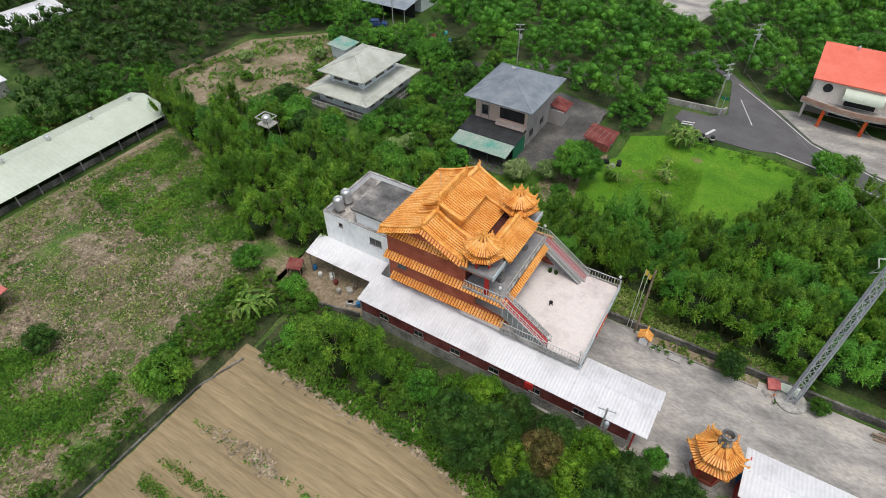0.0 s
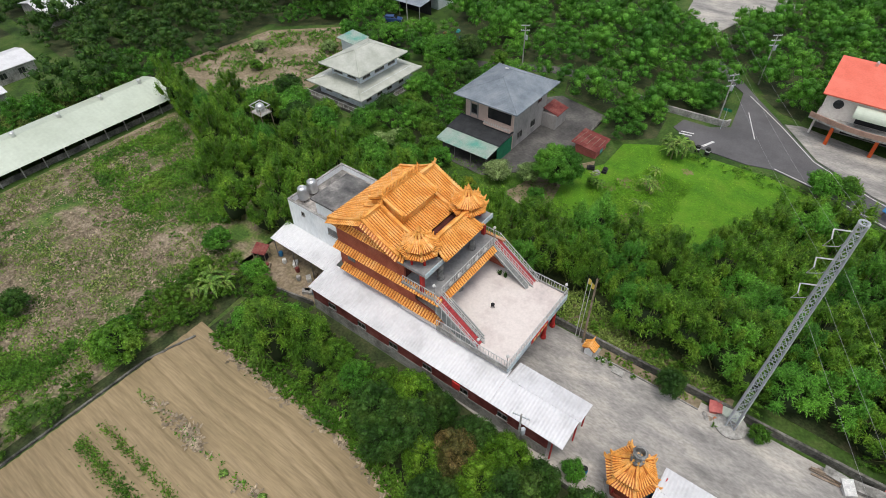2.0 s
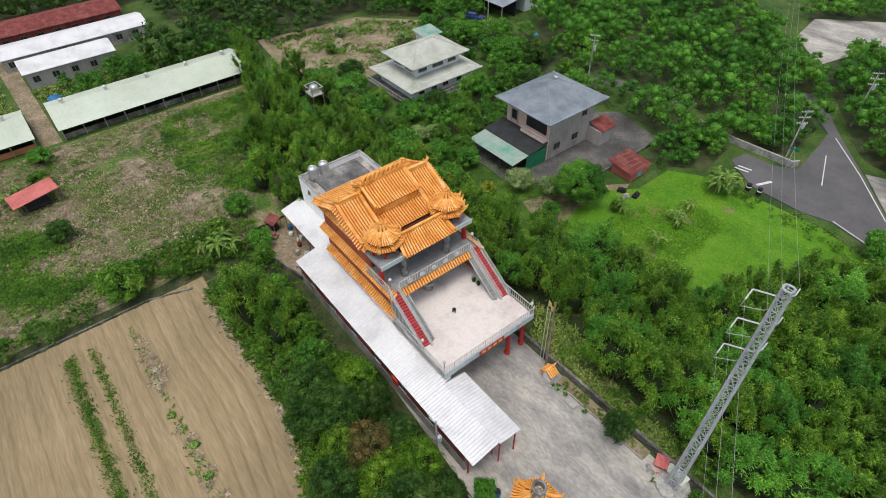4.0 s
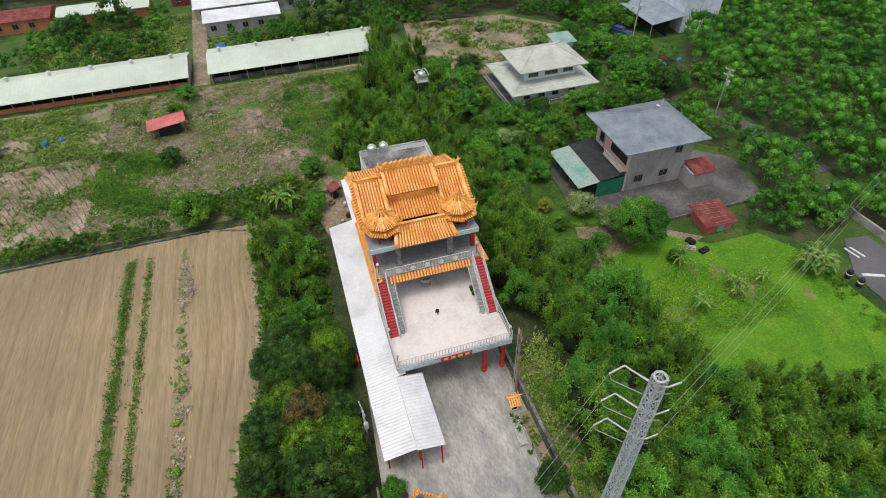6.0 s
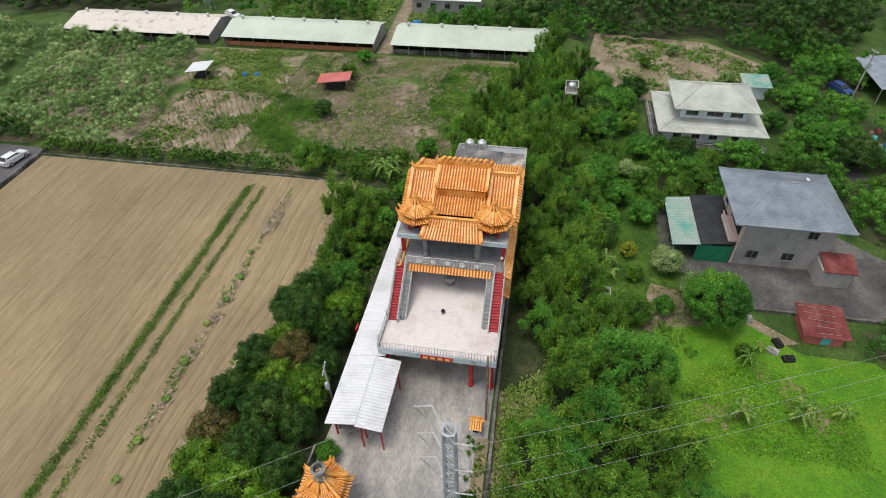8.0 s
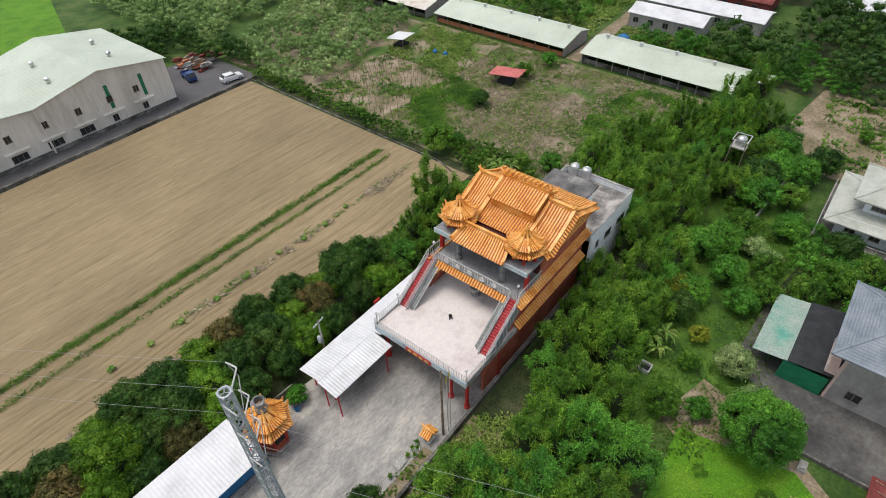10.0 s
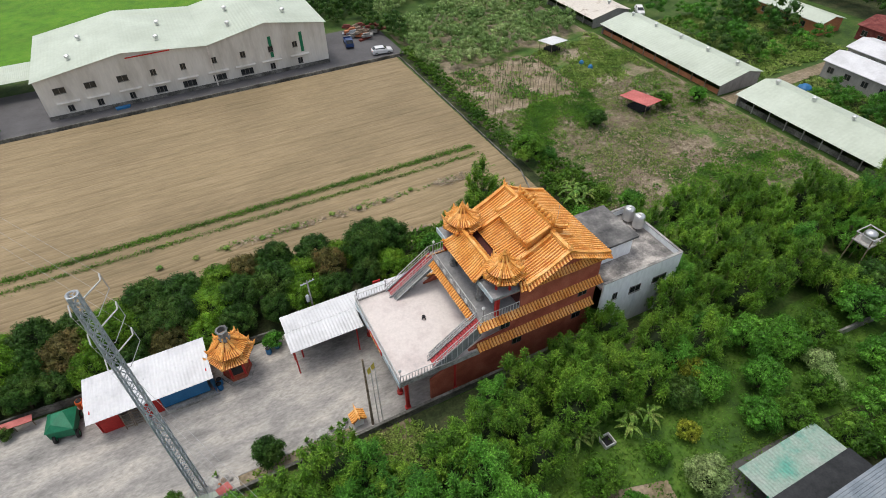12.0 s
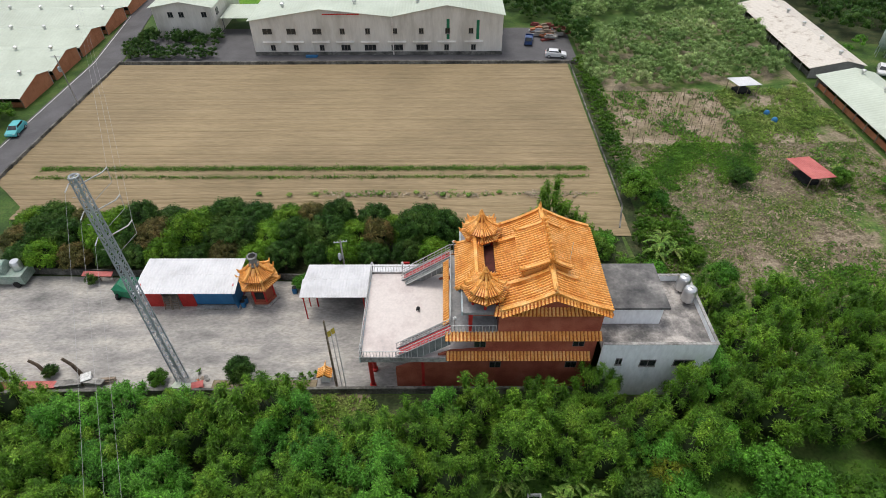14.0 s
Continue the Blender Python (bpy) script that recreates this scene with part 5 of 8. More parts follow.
for k in range(9):
    x = 11.0 + random.random() * 3.2
    y = 43.4 + random.random() * 1.0
    s = Shape().lathe(0, 0, [(0.1, 0.0), (0.2 + random.random() * 0.12, 0.1), (0.15, 0.22), (0.05, 0.28)], 7)
    o = solid("rubble_stone", s, random.choice((STAINED, ORANGEBRICK, WOOD, STAINED)), "broken stone at the tower foot", "stone", "rubble at the tower")
    o.matrix_basis = pose(x, y, 0.1, 0, 0, random.random() * 360)
for k in range(7):
    a = random.uniform(-12, 12)
    o = solid("timber_board", Shape().box(-1.6, 1.6, -0.1, 0.1, 0, 0.07), WOOD, "grey weathered board in a pile", "board", "boards by the wall")
    o.matrix_basis = pose(22.0 + random.random() * 0.8, 43.7 + random.random() * 0.7, 0.12 + 0.075 * k, 0, 0, a)
for x, y, h in ((24.6, 43.2, 2.6), (28.6, 42.9, 1.9)):
    t = thing("dead_stump", (x, y, 0.1), "bare leaning tree stump in the court", "stump", "stumps")
    part("trunk", Shape().tube((x, y, 0.1), (x + 0.5, y - 0.2, h * 0.6), 0.22, 0.18, 8).tube((x + 0.5, y - 0.2, h * 0.6), (x + 1.1, y - 0.2, h), 0.18, 0.15, 8), BARK, t)
rail = thing("red_rail", (28.9, 29.4, 0.12), "red tin strip on a low frame by the south wall", "rack")
part("sheet", Shape().slab((26.9, 29.1, 1.5), (30.6, 29.0, 1.5), (30.6, 29.7, 1.35), (26.9, 29.8, 1.35), 0.04), PINKRED, rail)
for x in (27.1, 28.7, 30.4):
    part("post", Shape().tube((x, 29.4, 0.1), (x, 29.4, 1.4), 0.05, 0.05, 5), WOOD, rail)
tank = thing("green_tank_truck", (40.5, 29.0, 0.12), "old green tank wagon at the court's end", "truck")
part("body", Shape().box(37.4, 43.2, 28.0, 30.4, 0.6, 1.9), FIBRE, tank)
part("tank", Shape().tube((39.4, 29.2, 2.4), (42.8, 29.2, 2.4), 0.9, 0.9, 14), FIBRE, tank)
part("drum", Shape().lathe(38.4, 28.9, [(0.6, 1.9), (0.65, 2.8), (0.5, 3.1)], 12), CHROME, tank)
for x in (38.4, 42.2):
    for y in (28.0, 30.4):
        part("wheel", Shape().tube((x, y - 0.12, 0.57), (x, y + 0.12, 0.57), 0.45, 0.45, 12), RUBBER, tank)
for k in range(14):
    x, y = random.uniform(-40, -30.6), random.uniform(31.2, 34.6)
    m = random.choice((WOOD, BLUE, RUBBER, STAINED, REDTIN, PAINTW))
    s = Shape().box(-0.45, 0.45, -0.3, 0.3, 0, 0.5) if k % 2 else Shape().lathe(0, 0, [(0.22, 0), (0.3, 0.3), (0.26, 0.7), (0.1, 0.72)], 9)
    o = solid("yard_crate" if k % 2 else "yard_bucket", s, m, "old crate standing in the back yard" if k % 2 else "old bucket standing in the back yard", "crate" if k % 2 else "bucket", "back yard clutter")
    o.matrix_basis = pose(x, y, 0.05, 0, 0, random.uniform(0, 360))
long_wall("wall_backyard", [(-43, 29.4), (-37, 29.2), (-30.2, 30.6)], 0.8, 0.2, OLDWALL, "stained back yard wall")

# ---- houses, sheds and vehicles round about ----
def hip_roof(parent, x0, x1, y0, y1, z, h, inset, material, thick=0.18, name="roof", ribs=0.0, along="y"):
    """A hipped roof over a rectangle; the ridge runs along y or x, inset from the ends."""
    xm, ym = (x0 + x1) / 2, (y0 + y1) / 2
    r = [(xm, y0 + inset, z + h), (xm, y1 - inset, z + h)] if along == "y" else [(x0 + inset, ym, z + h), (x1 - inset, ym, z + h)]
    c = [(x0, y0, z), (x1, y0, z), (x1, y1, z), (x0, y1, z)]
    low = [(x, y, z - thick) for x, y, z in c]
    f = [(0, 1, 4), (1, 2, 5, 4), (2, 3, 5), (3, 0, 4, 5)] if along == "y" else [(0, 1, 5, 4), (1, 2, 5), (2, 3, 4, 5), (3, 0, 4)]
    s = Shape().add(c + r + low, f + [(9, 8, 7, 6), (0, 6, 7, 1), (1, 7, 8, 2), (2, 8, 9, 3), (3, 9, 6, 0)])
    roof = part(name, s, material, parent)
    ends = ((c[0], r[0]), (c[1], r[0] if along == "y" else r[1]), (c[2], r[1]), (c[3], r[1] if along == "y" else r[0]), (r[0], r[1]))
    for a, b in ends:
        part("hip_cap", Shape().tube(a, b, 0.12, 0.12, 6), material, roof)
    if ribs:
        # courses laid on the slopes, level with the eaves
        n = int(Vector((x1 - xm, 0, h)).length / ribs)
        for k in range(1, n):
            f = k / n
            p = [Vector(c[i]).lerp(Vector(q), f) + Vector((0, 0, 0.03)) for i, q in ((0, r[0]), (1, r[0] if along == "y" else r[1]), (2, r[1]), (3, r[1] if along == "y" else r[0]))]
            for i in range(4):
                a, b = p[i], p[(i + 1) % 4]
                if (b - a).length > 0.5:
                    part("tile_course", Shape().tube(a, b, 0.03, 0.03, 4), material, roof)
    return roof


# pink house
hs = thing("pink_house", (-33.4, 77, 0), "two-storey house with pale pink front and blue-grey hipped roof", "house")
hx0, hx1, hy0, hy1 = -37.9, -29.0, 71.8, 82.0
part("front_wall", Shape().box(hx0, hx1, hy0, hy0 + 0.25, 0, 7.3), PINK, hs, "pale pink tiled wall")
part("wall", Shape().box(hx1 - 0.25, hx1, hy0 + 0.25, hy1, 0, 7.3), GREYRENDER, hs)
part("wall", Shape().box(hx0, hx0 + 0.25, hy0 + 0.25, hy1, 0, 7.3), GREYRENDER, hs)
part("wall", Shape().box(hx0 + 0.25, hx1 - 0.25, hy1 - 0.25, hy1, 0, 7.3), GREYRENDER, hs)
hip_roof(hs, -39.2, -27.6, 70.3, 83.2, 7.35, 2.35, 5.0, SLATE, ribs=0.3)
part("roof_vent", Shape().box(-35.6, -34.9, 79.2, 79.5, 8.9, 9.1), PAINTW, hs)
for y, z, w in ((79.6, 5.6, 1.1), (74.0, 1.9, 1.3), (78.0, 2.0, 1.3)):
    window_in(hs, hx1, y, z, w, 1.1, "e")
window_in(hs, -36.2, hy0, 5.0, 1.1, 1.6, "s", 1)
part("arch_trim", Shape().box(-36.95, -36.8, hy0 - 0.1, hy0, 3.6, 6.2).box(-35.6, -35.45, hy0 - 0.1, hy0, 3.6, 6.2).box(-36.95, -35.45, hy0 - 0.1, hy0, 6.2, 6.35), GREYRENDER, hs)
# Flat dark panel painted as the shade of a recess.
part("loggia_shade", Shape().box(-33.6, -29.4, hy0 - 0.06, hy0 + 0.02, 4.3, 6.1), DARK, hs)
part("balcony", Shape().box(-33.9, -29.0, hy0 - 1.0, hy0, 3.5, 3.75).box(-33.9, -29.0, hy0 - 1.0, hy0 - 0.85, 4.3, 4.45), PINK, hs)
up = Shape().lathe(0, 0, [(0.06, 3.75), (0.1, 3.95), (0.05, 4.15), (0.08, 4.3)], 6).mesh("baluster", PAINTW)
for k in range(14):
    o = part("baluster", up, PAINTW, hs)
    o.location = (-33.7 + k * 0.35, hy0 - 0.92, 0)
for k in range(14):
    o = part("fringe", up, PAINTW, hs)
    o.location = (-33.7 + k * 0.35, hy0 - 0.2, 2.55)
part("annex", Shape().box(-29.0, -26.4, 81.0, 84.6, 0, 2.6), GREYRENDER, hs)
part("awning", Shape().slab((-29.0, 81.2, 3.3), (-29.0, 84.8, 3.3), (-26.2, 84.8, 2.6), (-26.2, 81.2, 2.6), 0.1), REDTIN, hs, "dark red sloped awning")
lt = thing("car_port", (-33.6, 68, 0), "lean-to of green fibre sheet half covered with black net", "canopy")
part("sheet", corrugated(-38.6, -28.9, 64.6, 67.9, 2.35, 2.35, 2.75, 2.75), FIBRE, lt, "green and grey corrugated fibre sheet")
part("net", Shape().slab((-38.7, 67.8, 2.86), (-28.8, 67.8, 2.86), (-28.8, 71.75, 3.4), (-38.7, 71.75, 3.4), 0.06), TARP, lt, "black shade net")
for x in (-38.3, -35, -32, -29.2):
    part("post", Shape().tube((x, 64.9, 0), (x, 64.9, 2.3), 0.06, 0.06, 6), FRAME, lt)
part("side_net", Shape().box(-29.0, -28.9, 67.5, 71.6, 0.1, 2.7), MACHGREEN, lt)
rs = thing("red_shed", (-18.9, 79.2, 0), "small brick-red shed with rusty tin roof", "shed")
part("wall", Shape().box(-20.8, -17.3, 77.4, 81.2, 0, 1.45), PINKRED, rs)
part("door", Shape().box(-17.32, -17.24, 79.0, 79.9, 0.1, 1.3), TURQ, rs, "pale turquoise door")
part("roof_sheet", corrugated(-21.4, -16.9, 76.9, 81.7, 2.0, 1.55, 1.55, 2.0, "x"), REDTIN, rs)
for k in range(5):
    part("batten", Shape().tube((-21.0 + k * 0.9, 77.2 + k * 0.3, 2.06 - 0.09 * k), (-20.6 + k * 0.8, 80.7, 2.03 - 0.09 * k), 0.04, 0.04, 5), WOOD, rs)
for x, y, rz in ((-16.6, 74.6, 20), (-14.6, 75.2, 100), (-15.4, 73.8, 60), (-19.9, 72.3, 0)):
    s = Shape().box(-0.6, 0.6, -0.35, 0.35, 0.0, 0.4).box(-0.3, 0.5, -0.2, 0.25, 0.4, 0.6)
    o = solid("rubbish_sack", s, random.choice((STAINED, DARK, WOOD)), "grey sack of rubbish beside the shed", "rubbish", "rubbish by the shed")
    o.matrix_basis = pose(x, y, 0.05, 0, 0, rz)

# white house
wh = thing("white_house", (-61.6, 73.5, 0), "pale blue-white house with two tiers of olive roof", "house")
part("base", Shape().box(-68.6, -54.4, 64.9, 81.8, 0, 0.5), OLDWALL, wh)
part("lower_wall", Shape().box(-66.8, -56.4, 66.9, 80.2, 0.5, 3.3), BLUEWHITE, wh)
part("upper_wall", Shape().box(-65.2, -58.3, 68.8, 78.6, 3.3, 5.9), BLUEWHITE, wh)
hip_roof(wh, -68.3, -54.9, 65.3, 81.6, 2.95, 1.5, 5.5, OLIVE, name="lower_roof")
hip_roof(wh, -66.7, -56.8, 67.3, 80.0, 5.9, 2.0, 4.4, OLIVE, name="upper_roof")
for y in (68.6, 71.4, 74.0, 77.2):
    window_in(wh, -56.4, y, 1.9, 1.2, 1.3, "e")
for x in (-64.5, -60.5):
    window_in(wh, x, 66.9, 1.9, 1.5, 1.0, "s")
for y, w in ((70.4, 1.8), (73.8, 2.4), (77.0, 1.8)):
    window_in(wh, -58.3, y, 4.9, w, 1.2, "e")
for x in (-63.5, -60.2):
    window_in(wh, x, 68.8, 4.9, 2.0, 1.1, "s")
railing(wh, [(-68.5, 65.0, 0.5), (-54.5, 65.0, 0.5), (-54.5, 81.6, 0.5)], 0.9, 1.2)
hut = thing("garden_hut", (-74.8, 84, 0), "small white hut with pale tin roof", "hut")
part("wall", Shape().box(-76.6, -73.2, 82.2, 85.8, 0, 2.4), BLUEWHITE, hut)
part("roof_sheet", corrugated(-77.2, -72.6, 81.6, 86.4, 2.9, 2.5, 2.5, 2.9, "x"), FIBRE, hut)

# water tower on stilts
wt = thing("water_tower", (-63.8, 51.7, 0), "steel water tank on a wooden stilt frame", "water tower")
for sx in (-1, 1):
    for sy in (-1, 1):
        part("leg", Shape().tube((-63.8 + sx * 1.3, 51.7 + sy * 1.1, 0), (-63.8 + sx * 1.1, 51.7 + sy * 0.9, 5.6), 0.08, 0.07, 6), WOOD, wt)
part("deck", Shape().box(-65.1, -62.5, 50.6, 52.8, 4.3, 4.45), STAINED, wt)
part("rim", Shape().box(-65.1, -62.5, 50.6, 50.7, 5.5, 5.6).box(-65.1, -62.5, 52.7, 52.8, 5.5, 5.6).box(-65.1, -65.0, 50.7, 52.7, 5.5, 5.6).box(-62.6, -62.5, 50.7, 52.7, 5.5, 5.6), RAIL, wt)
part("tank", Shape().lathe(-63.8, 51.7, [(0.7, 4.45), (0.75, 4.7), (0.7, 5.0), (0.75, 5.3), (0.68, 5.6), (0.3, 5.85)], 14), CHROME, wt, "", True)

# red-roofed house at the junction
rh = thing("red_roof_house", (18, 108, 0), "cream two-storey house with red sheet roof and curved balcony", "house")
part("wall", Shape().box(7.2, 31, 104.6, 113.6, 3.6, 7.2), WARMWHITE, rh, "cream rendered wall")
part("ground_wall", Shape().box(7.2, 31, 107.2, 113.6, 0.1, 3.6), GREYRENDER, rh)
part("side_wall", Shape().box(7.0, 7.3, 104.6, 107.2, 0.1, 3.6), WARMWHITE, rh)
part("roof", Shape().slab((6.6, 104.2, 7.2), (32, 104.2, 7.2), (32, 114.2, 9.6), (6.6, 114.2, 9.6), 0.18), BRIGHTRED, rh, "bright red sheet roof")
part("gable", Shape().add([(7.2, 104.6, 7.2), (7.2, 113.6, 7.2), (7.2, 113.6, 9.3), (7.5, 104.6, 7.2), (7.5, 113.6, 7.2), (7.5, 113.6, 9.3)], [(0, 1, 2), (5, 4, 3), (0, 3, 4, 1), (1, 4, 5, 2), (2, 5, 3, 0)]), WARMWHITE, rh)
bal = [(6.2, 104.6)] + [(6.2 + 16.5 * k / 12, 103.2 - 1.9 * math.sin(math.pi * k / 12)) for k in range(13)] + [(22.7, 104.6)]
part("balcony", Shape().prism(bal, 3.3, 3.6), STAINED, rh)
part("balcony_wall", Shape().prism(bal[1:-1] + [(x, y + 0.2) for x, y in bal[1:-1]][::-1], 3.6, 4.35), TANWALL, rh, "brown balcony parapet")
for x in (10.0, 16.2):
    c = part("pillar", Shape().tube((x, 102.6, 0.1), (x, 102.6, 3.35), 0.28, 0.28, 10), ORANGE, rh, "red-orange pillar")
for x in (9.2, 19.8):
    part("round_window", Shape().tube((x, 104.5, 5.9), (x, 104.66, 5.9), 0.72, 0.72, 12), GLASS, rh)
part("balcony_door", Shape().box(12.2, 16.6, 104.5, 104.62, 3.7, 5.9), DARK, rh)
aw = Shape()
arc = [(104.5 - r * math.sin(k / 8 * math.pi / 2), 5.2 + (r - 0.2) * math.cos(k / 8 * math.pi / 2)) for r in (1.6, 1.54) for k in range(9)]
verts = [(x, py, pz) for x in (11.6, 17.2) for py, pz in arc]
quads = [(8, 26, 35, 17), (0, 9, 27, 18)]
for k in range(8):
    quads += [(k, k + 18, k + 19, k + 1), (k + 9, k + 10, k + 28, k + 27), (k, k + 1, k + 10, k + 9), (k + 18, k + 27, k + 28, k + 19)]
aw.add(verts, quads)
part("awning", aw, MINT, rh, "pale green curved awning")
# The open ground floor's shade, as a near-black panel on the wall.
part("ground_opening_shade", Shape().box(11.2, 21.5, 107.1, 107.22, 0.3, 3.2), DARK, rh)
for x in (9.0,):
    window_in(rh, x, 107.2, 2.0, 1.0, 1.2, "s")
for x in (11.5, 16.5, 21.5):
    part("roof_vent", Shape().lathe(x, 113.4, [(0.2, 9.2), (0.25, 9.9), (0.15, 10.1)], 10), CHROME, rh)
nb = thing("balustrade_house", (28, 99, 0), "white house with balustrade and rusty car port", "house")
part("wall", Shape().box(24.4, 36, 97, 106, 3.0, 7), WARMWHITE, nb)
part("ground_wall", Shape().box(26.5, 36, 101, 106, 0.1, 3.0), GREYRENDER, nb)
part("port_roof", Shape().slab((22.4, 93.4, 2.7), (34, 92.0, 2.7), (34, 97.4, 3.5), (23.2, 97.4, 3.5), 0.12), REDTIN, nb)
for x, y in ((22.8, 93.7), (28, 93.0), (24.5, 97.2)):
    part("pillar", Shape().tube((x, y, 0.1), (x, y, 2.8), 0.14, 0.14, 8), WARMWHITE, nb)
# Recess shade, put on the wall as a dark panel.
part("loggia_shade", Shape().box(25.0, 35.8, 96.94, 97.02, 4.0, 6.2), DARK, nb)
for k in range(24):
    o = part("baluster", up, PAINTW, nb)
    o.location = (24.9 + k * 0.45, 96.85, -0.2)
part("balustrade_rail", Shape().box(24.4, 36, 96.75, 96.95, 4.1, 4.25), PAINTW, nb)
crate = thing("timber_stand", (20.4, 87.8, 0.1), "blue-topped wooden stand beside the road", "stand")
part("top", Shape().slab((19.6, 87.0, 1.5), (21.0, 86.6, 1.3), (21.4, 88.2, 1.4), (20.0, 88.6, 1.6), 0.08), BLUE, crate)
for x, y in ((19.9, 87.2), (20.8, 86.9), (21.1, 88.0), (20.2, 88.4)):
    part("leg", Shape().tube((x, y, 0.1), (x, y, 1.35), 0.06, 0.06, 5), WOOD, crate)


def car(x, y, rz, paint, label, cat="car", z=0.1):
    """A car about 4.4 m long that faces local +x."""
    t = thing("car", (0, 0, 0), label, cat)
    side = [(-2.15, 0.35), (2.1, 0.35), (2.2, 0.65), (2.05, 0.88), (1.1, 1.0), (0.35, 1.5), (-1.45, 1.55), (-2.0, 1.05), (-2.2, 0.9)]
    n = len(side)
    wv = lambda z: 0.86 if z < 1.1 else 0.66
    s = Shape().add([(px, -wv(pz), pz) for px, pz in side] + [(px, wv(pz), pz) for px, pz in side], [tuple(range(n)), tuple(range(2 * n - 1, n - 1, -1))] + [(i, i + n, (i + 1) % n + n, (i + 1) % n) for i in range(n)])
    body = part("body", s, paint, t)
    part("windscreen", Shape().slab((1.06, -0.76, 1.03), (1.06, 0.76, 1.03), (0.42, 0.6, 1.49), (0.42, -0.6, 1.49), -0.015), GLASS, t)
    part("rear_window", Shape().slab((-1.98, -0.74, 1.1), (-1.98, 0.74, 1.1), (-1.52, 0.6, 1.52), (-1.52, -0.6, 1.52), -0.015), GLASS, t)
    for sy in (-1, 1):
        part("side_window", Shape().add([(0.8, sy * 0.84, 1.04), (-1.8, sy * 0.84, 1.08), (-1.4, sy * 0.70, 1.46), (0.35, sy * 0.70, 1.44), (0.8, sy * 0.70, 1.04), (-1.8, sy * 0.70, 1.08), (-1.4, sy * 0.6, 1.46), (0.35, sy * 0.6, 1.44)], [(0, 1, 2, 3), (7, 6, 5, 4), (0, 4, 5, 1), (2, 6, 7, 3), (1, 5, 6, 2), (3, 7, 4, 0)]), GLASS, t)
        part("headlight", Shape().box(2.02, 2.16, sy * 0.62 - 0.16, sy * 0.62 + 0.16, 0.66, 0.8), PAINTW, t)
        part("tail_light", Shape().box(-2.2, -2.08, sy * 0.66 - 0.1, sy * 0.66 + 0.1, 0.8, 1.0), REDPAINT, t)
        for px in (-1.35, 1.35):
            w = part("wheel", Shape().tube((px, sy * 0.72, 0.33), (px, sy * 0.9, 0.33), 0.33, 0.33, 14), RUBBER, t)
            part("rim", Shape().tube((px, sy * 0.86, 0.33), (px, sy * 0.91, 0.33), 0.2, 0.2, 10), CHROME, w)
    t.matrix_basis = pose(x, y, z, 0, 0, rz)
    return t


car(-36.7, -36.0, 172, CARWHITE, "white car parked on the factory yard")
car(24.5, 95.0, -100, CARWHITE, "white car parked under the rusty port")
car(-99.8, -28.0, 60, CARWHITE, "white car parked behind the sheds", z=0.0)
car(59.2, -6.2, 96, TURQ, "turquoise car parked at the roadside")
car(-78, 99.5, 30, CARBLUE, "dark blue car parked in the trees", z=0.0)
tk = thing("pickup_truck", (0, 0, 0), "small dark blue truck with open bed on the yard", "truck")
part("cab", Shape().add([(0.5, -0.8, 0.4), (2.1, -0.8, 0.4), (2.1, -0.8, 1.1), (1.8, -0.7, 1.85), (0.5, -0.7, 1.85), (0.5, 0.8, 0.4), (2.1, 0.8, 0.4), (2.1, 0.8, 1.1), (1.8, 0.7, 1.85), (0.5, 0.7, 1.85)], [(0, 1, 2, 3, 4), (9, 8, 7, 6, 5), (0, 5, 6, 1), (1, 6, 7, 2), (2, 7, 8, 3), (3, 8, 9, 4), (4, 9, 5, 0)]), CARBLUE, tk)
part("bed", Shape().box(-2.2, 0.4, -0.85, 0.85, 0.6, 0.75).box(-2.2, 0.4, -0.85, -0.8, 0.75, 1.1).box(-2.2, 0.4, 0.8, 0.85, 0.75, 1.1).box(-2.2, -2.15, -0.8, 0.8, 0.75, 1.1), CARBLUE, tk)
part("windscreen", Shape().slab((2.09, -0.7, 1.12), (2.09, 0.7, 1.12), (1.83, 0.62, 1.78), (1.83, -0.62, 1.78), -0.03), GLASS, tk)
for sy in (-0.75, 0.75):
    for px in (-1.5, 1.4):
        part("wheel", Shape().tube((px, sy - 0.1, 0.35), (px, sy + 0.1, 0.35), 0.35, 0.35, 12), RUBBER, tk)
tk.matrix_basis = pose(-31.9, -43.4, 0.1, 0, 0, 80)

# warehouse
ws = thing("warehouse", (0, -47, 0), "long cream warehouse with twin pale green gables", "warehouse")
prof = [(26.1, 7.2), (11.4, 9.5), (-2.9, 8.0), (-14.0, 10.2), (-25.5, 8.2)]
YF, YB = -37.4, -60.0
n = len(prof)
pts = [(-25.5, 0.0), (26.1, 0.0)] + prof
k = len(pts)
front = part("front_wall", Shape().add([(x, YF, z) for x, z in pts] + [(x, YF - 0.3, z) for x, z in pts], [tuple(range(k)), tuple(range(2 * k - 1, k - 1, -1))] + [(i, i + k, (i + 1) % k + k, (i + 1) % k) for i in range(k)]), CREAM, ws)
part("side_wall", Shape().box(-25.5, -25.2, YB, YF - 0.3, 0, 8.2), CREAM, ws)
part("side_wall", Shape().box(25.8, 26.1, YB, YF - 0.3, 0, 7.2), CREAM, ws)
part("back_wall", Shape().box(-25.2, 25.8, YB, YB + 0.3, 0, 7.2), CREAM, ws)
for (xa, za), (xb, zb) in zip(prof, prof[1:]):
    ex = 0.4 if xa > 26 else 0.0
    ey = 0.4 if xb < -25 else 0.0
    part("roof_slope", corrugated(xb - ey, xa + ex, YB - 0.4, YF + 0.45, zb + 0.14, za + 0.14, za + 0.14, zb + 0.14, "y", 0.6, 0.014), MINT, ws)
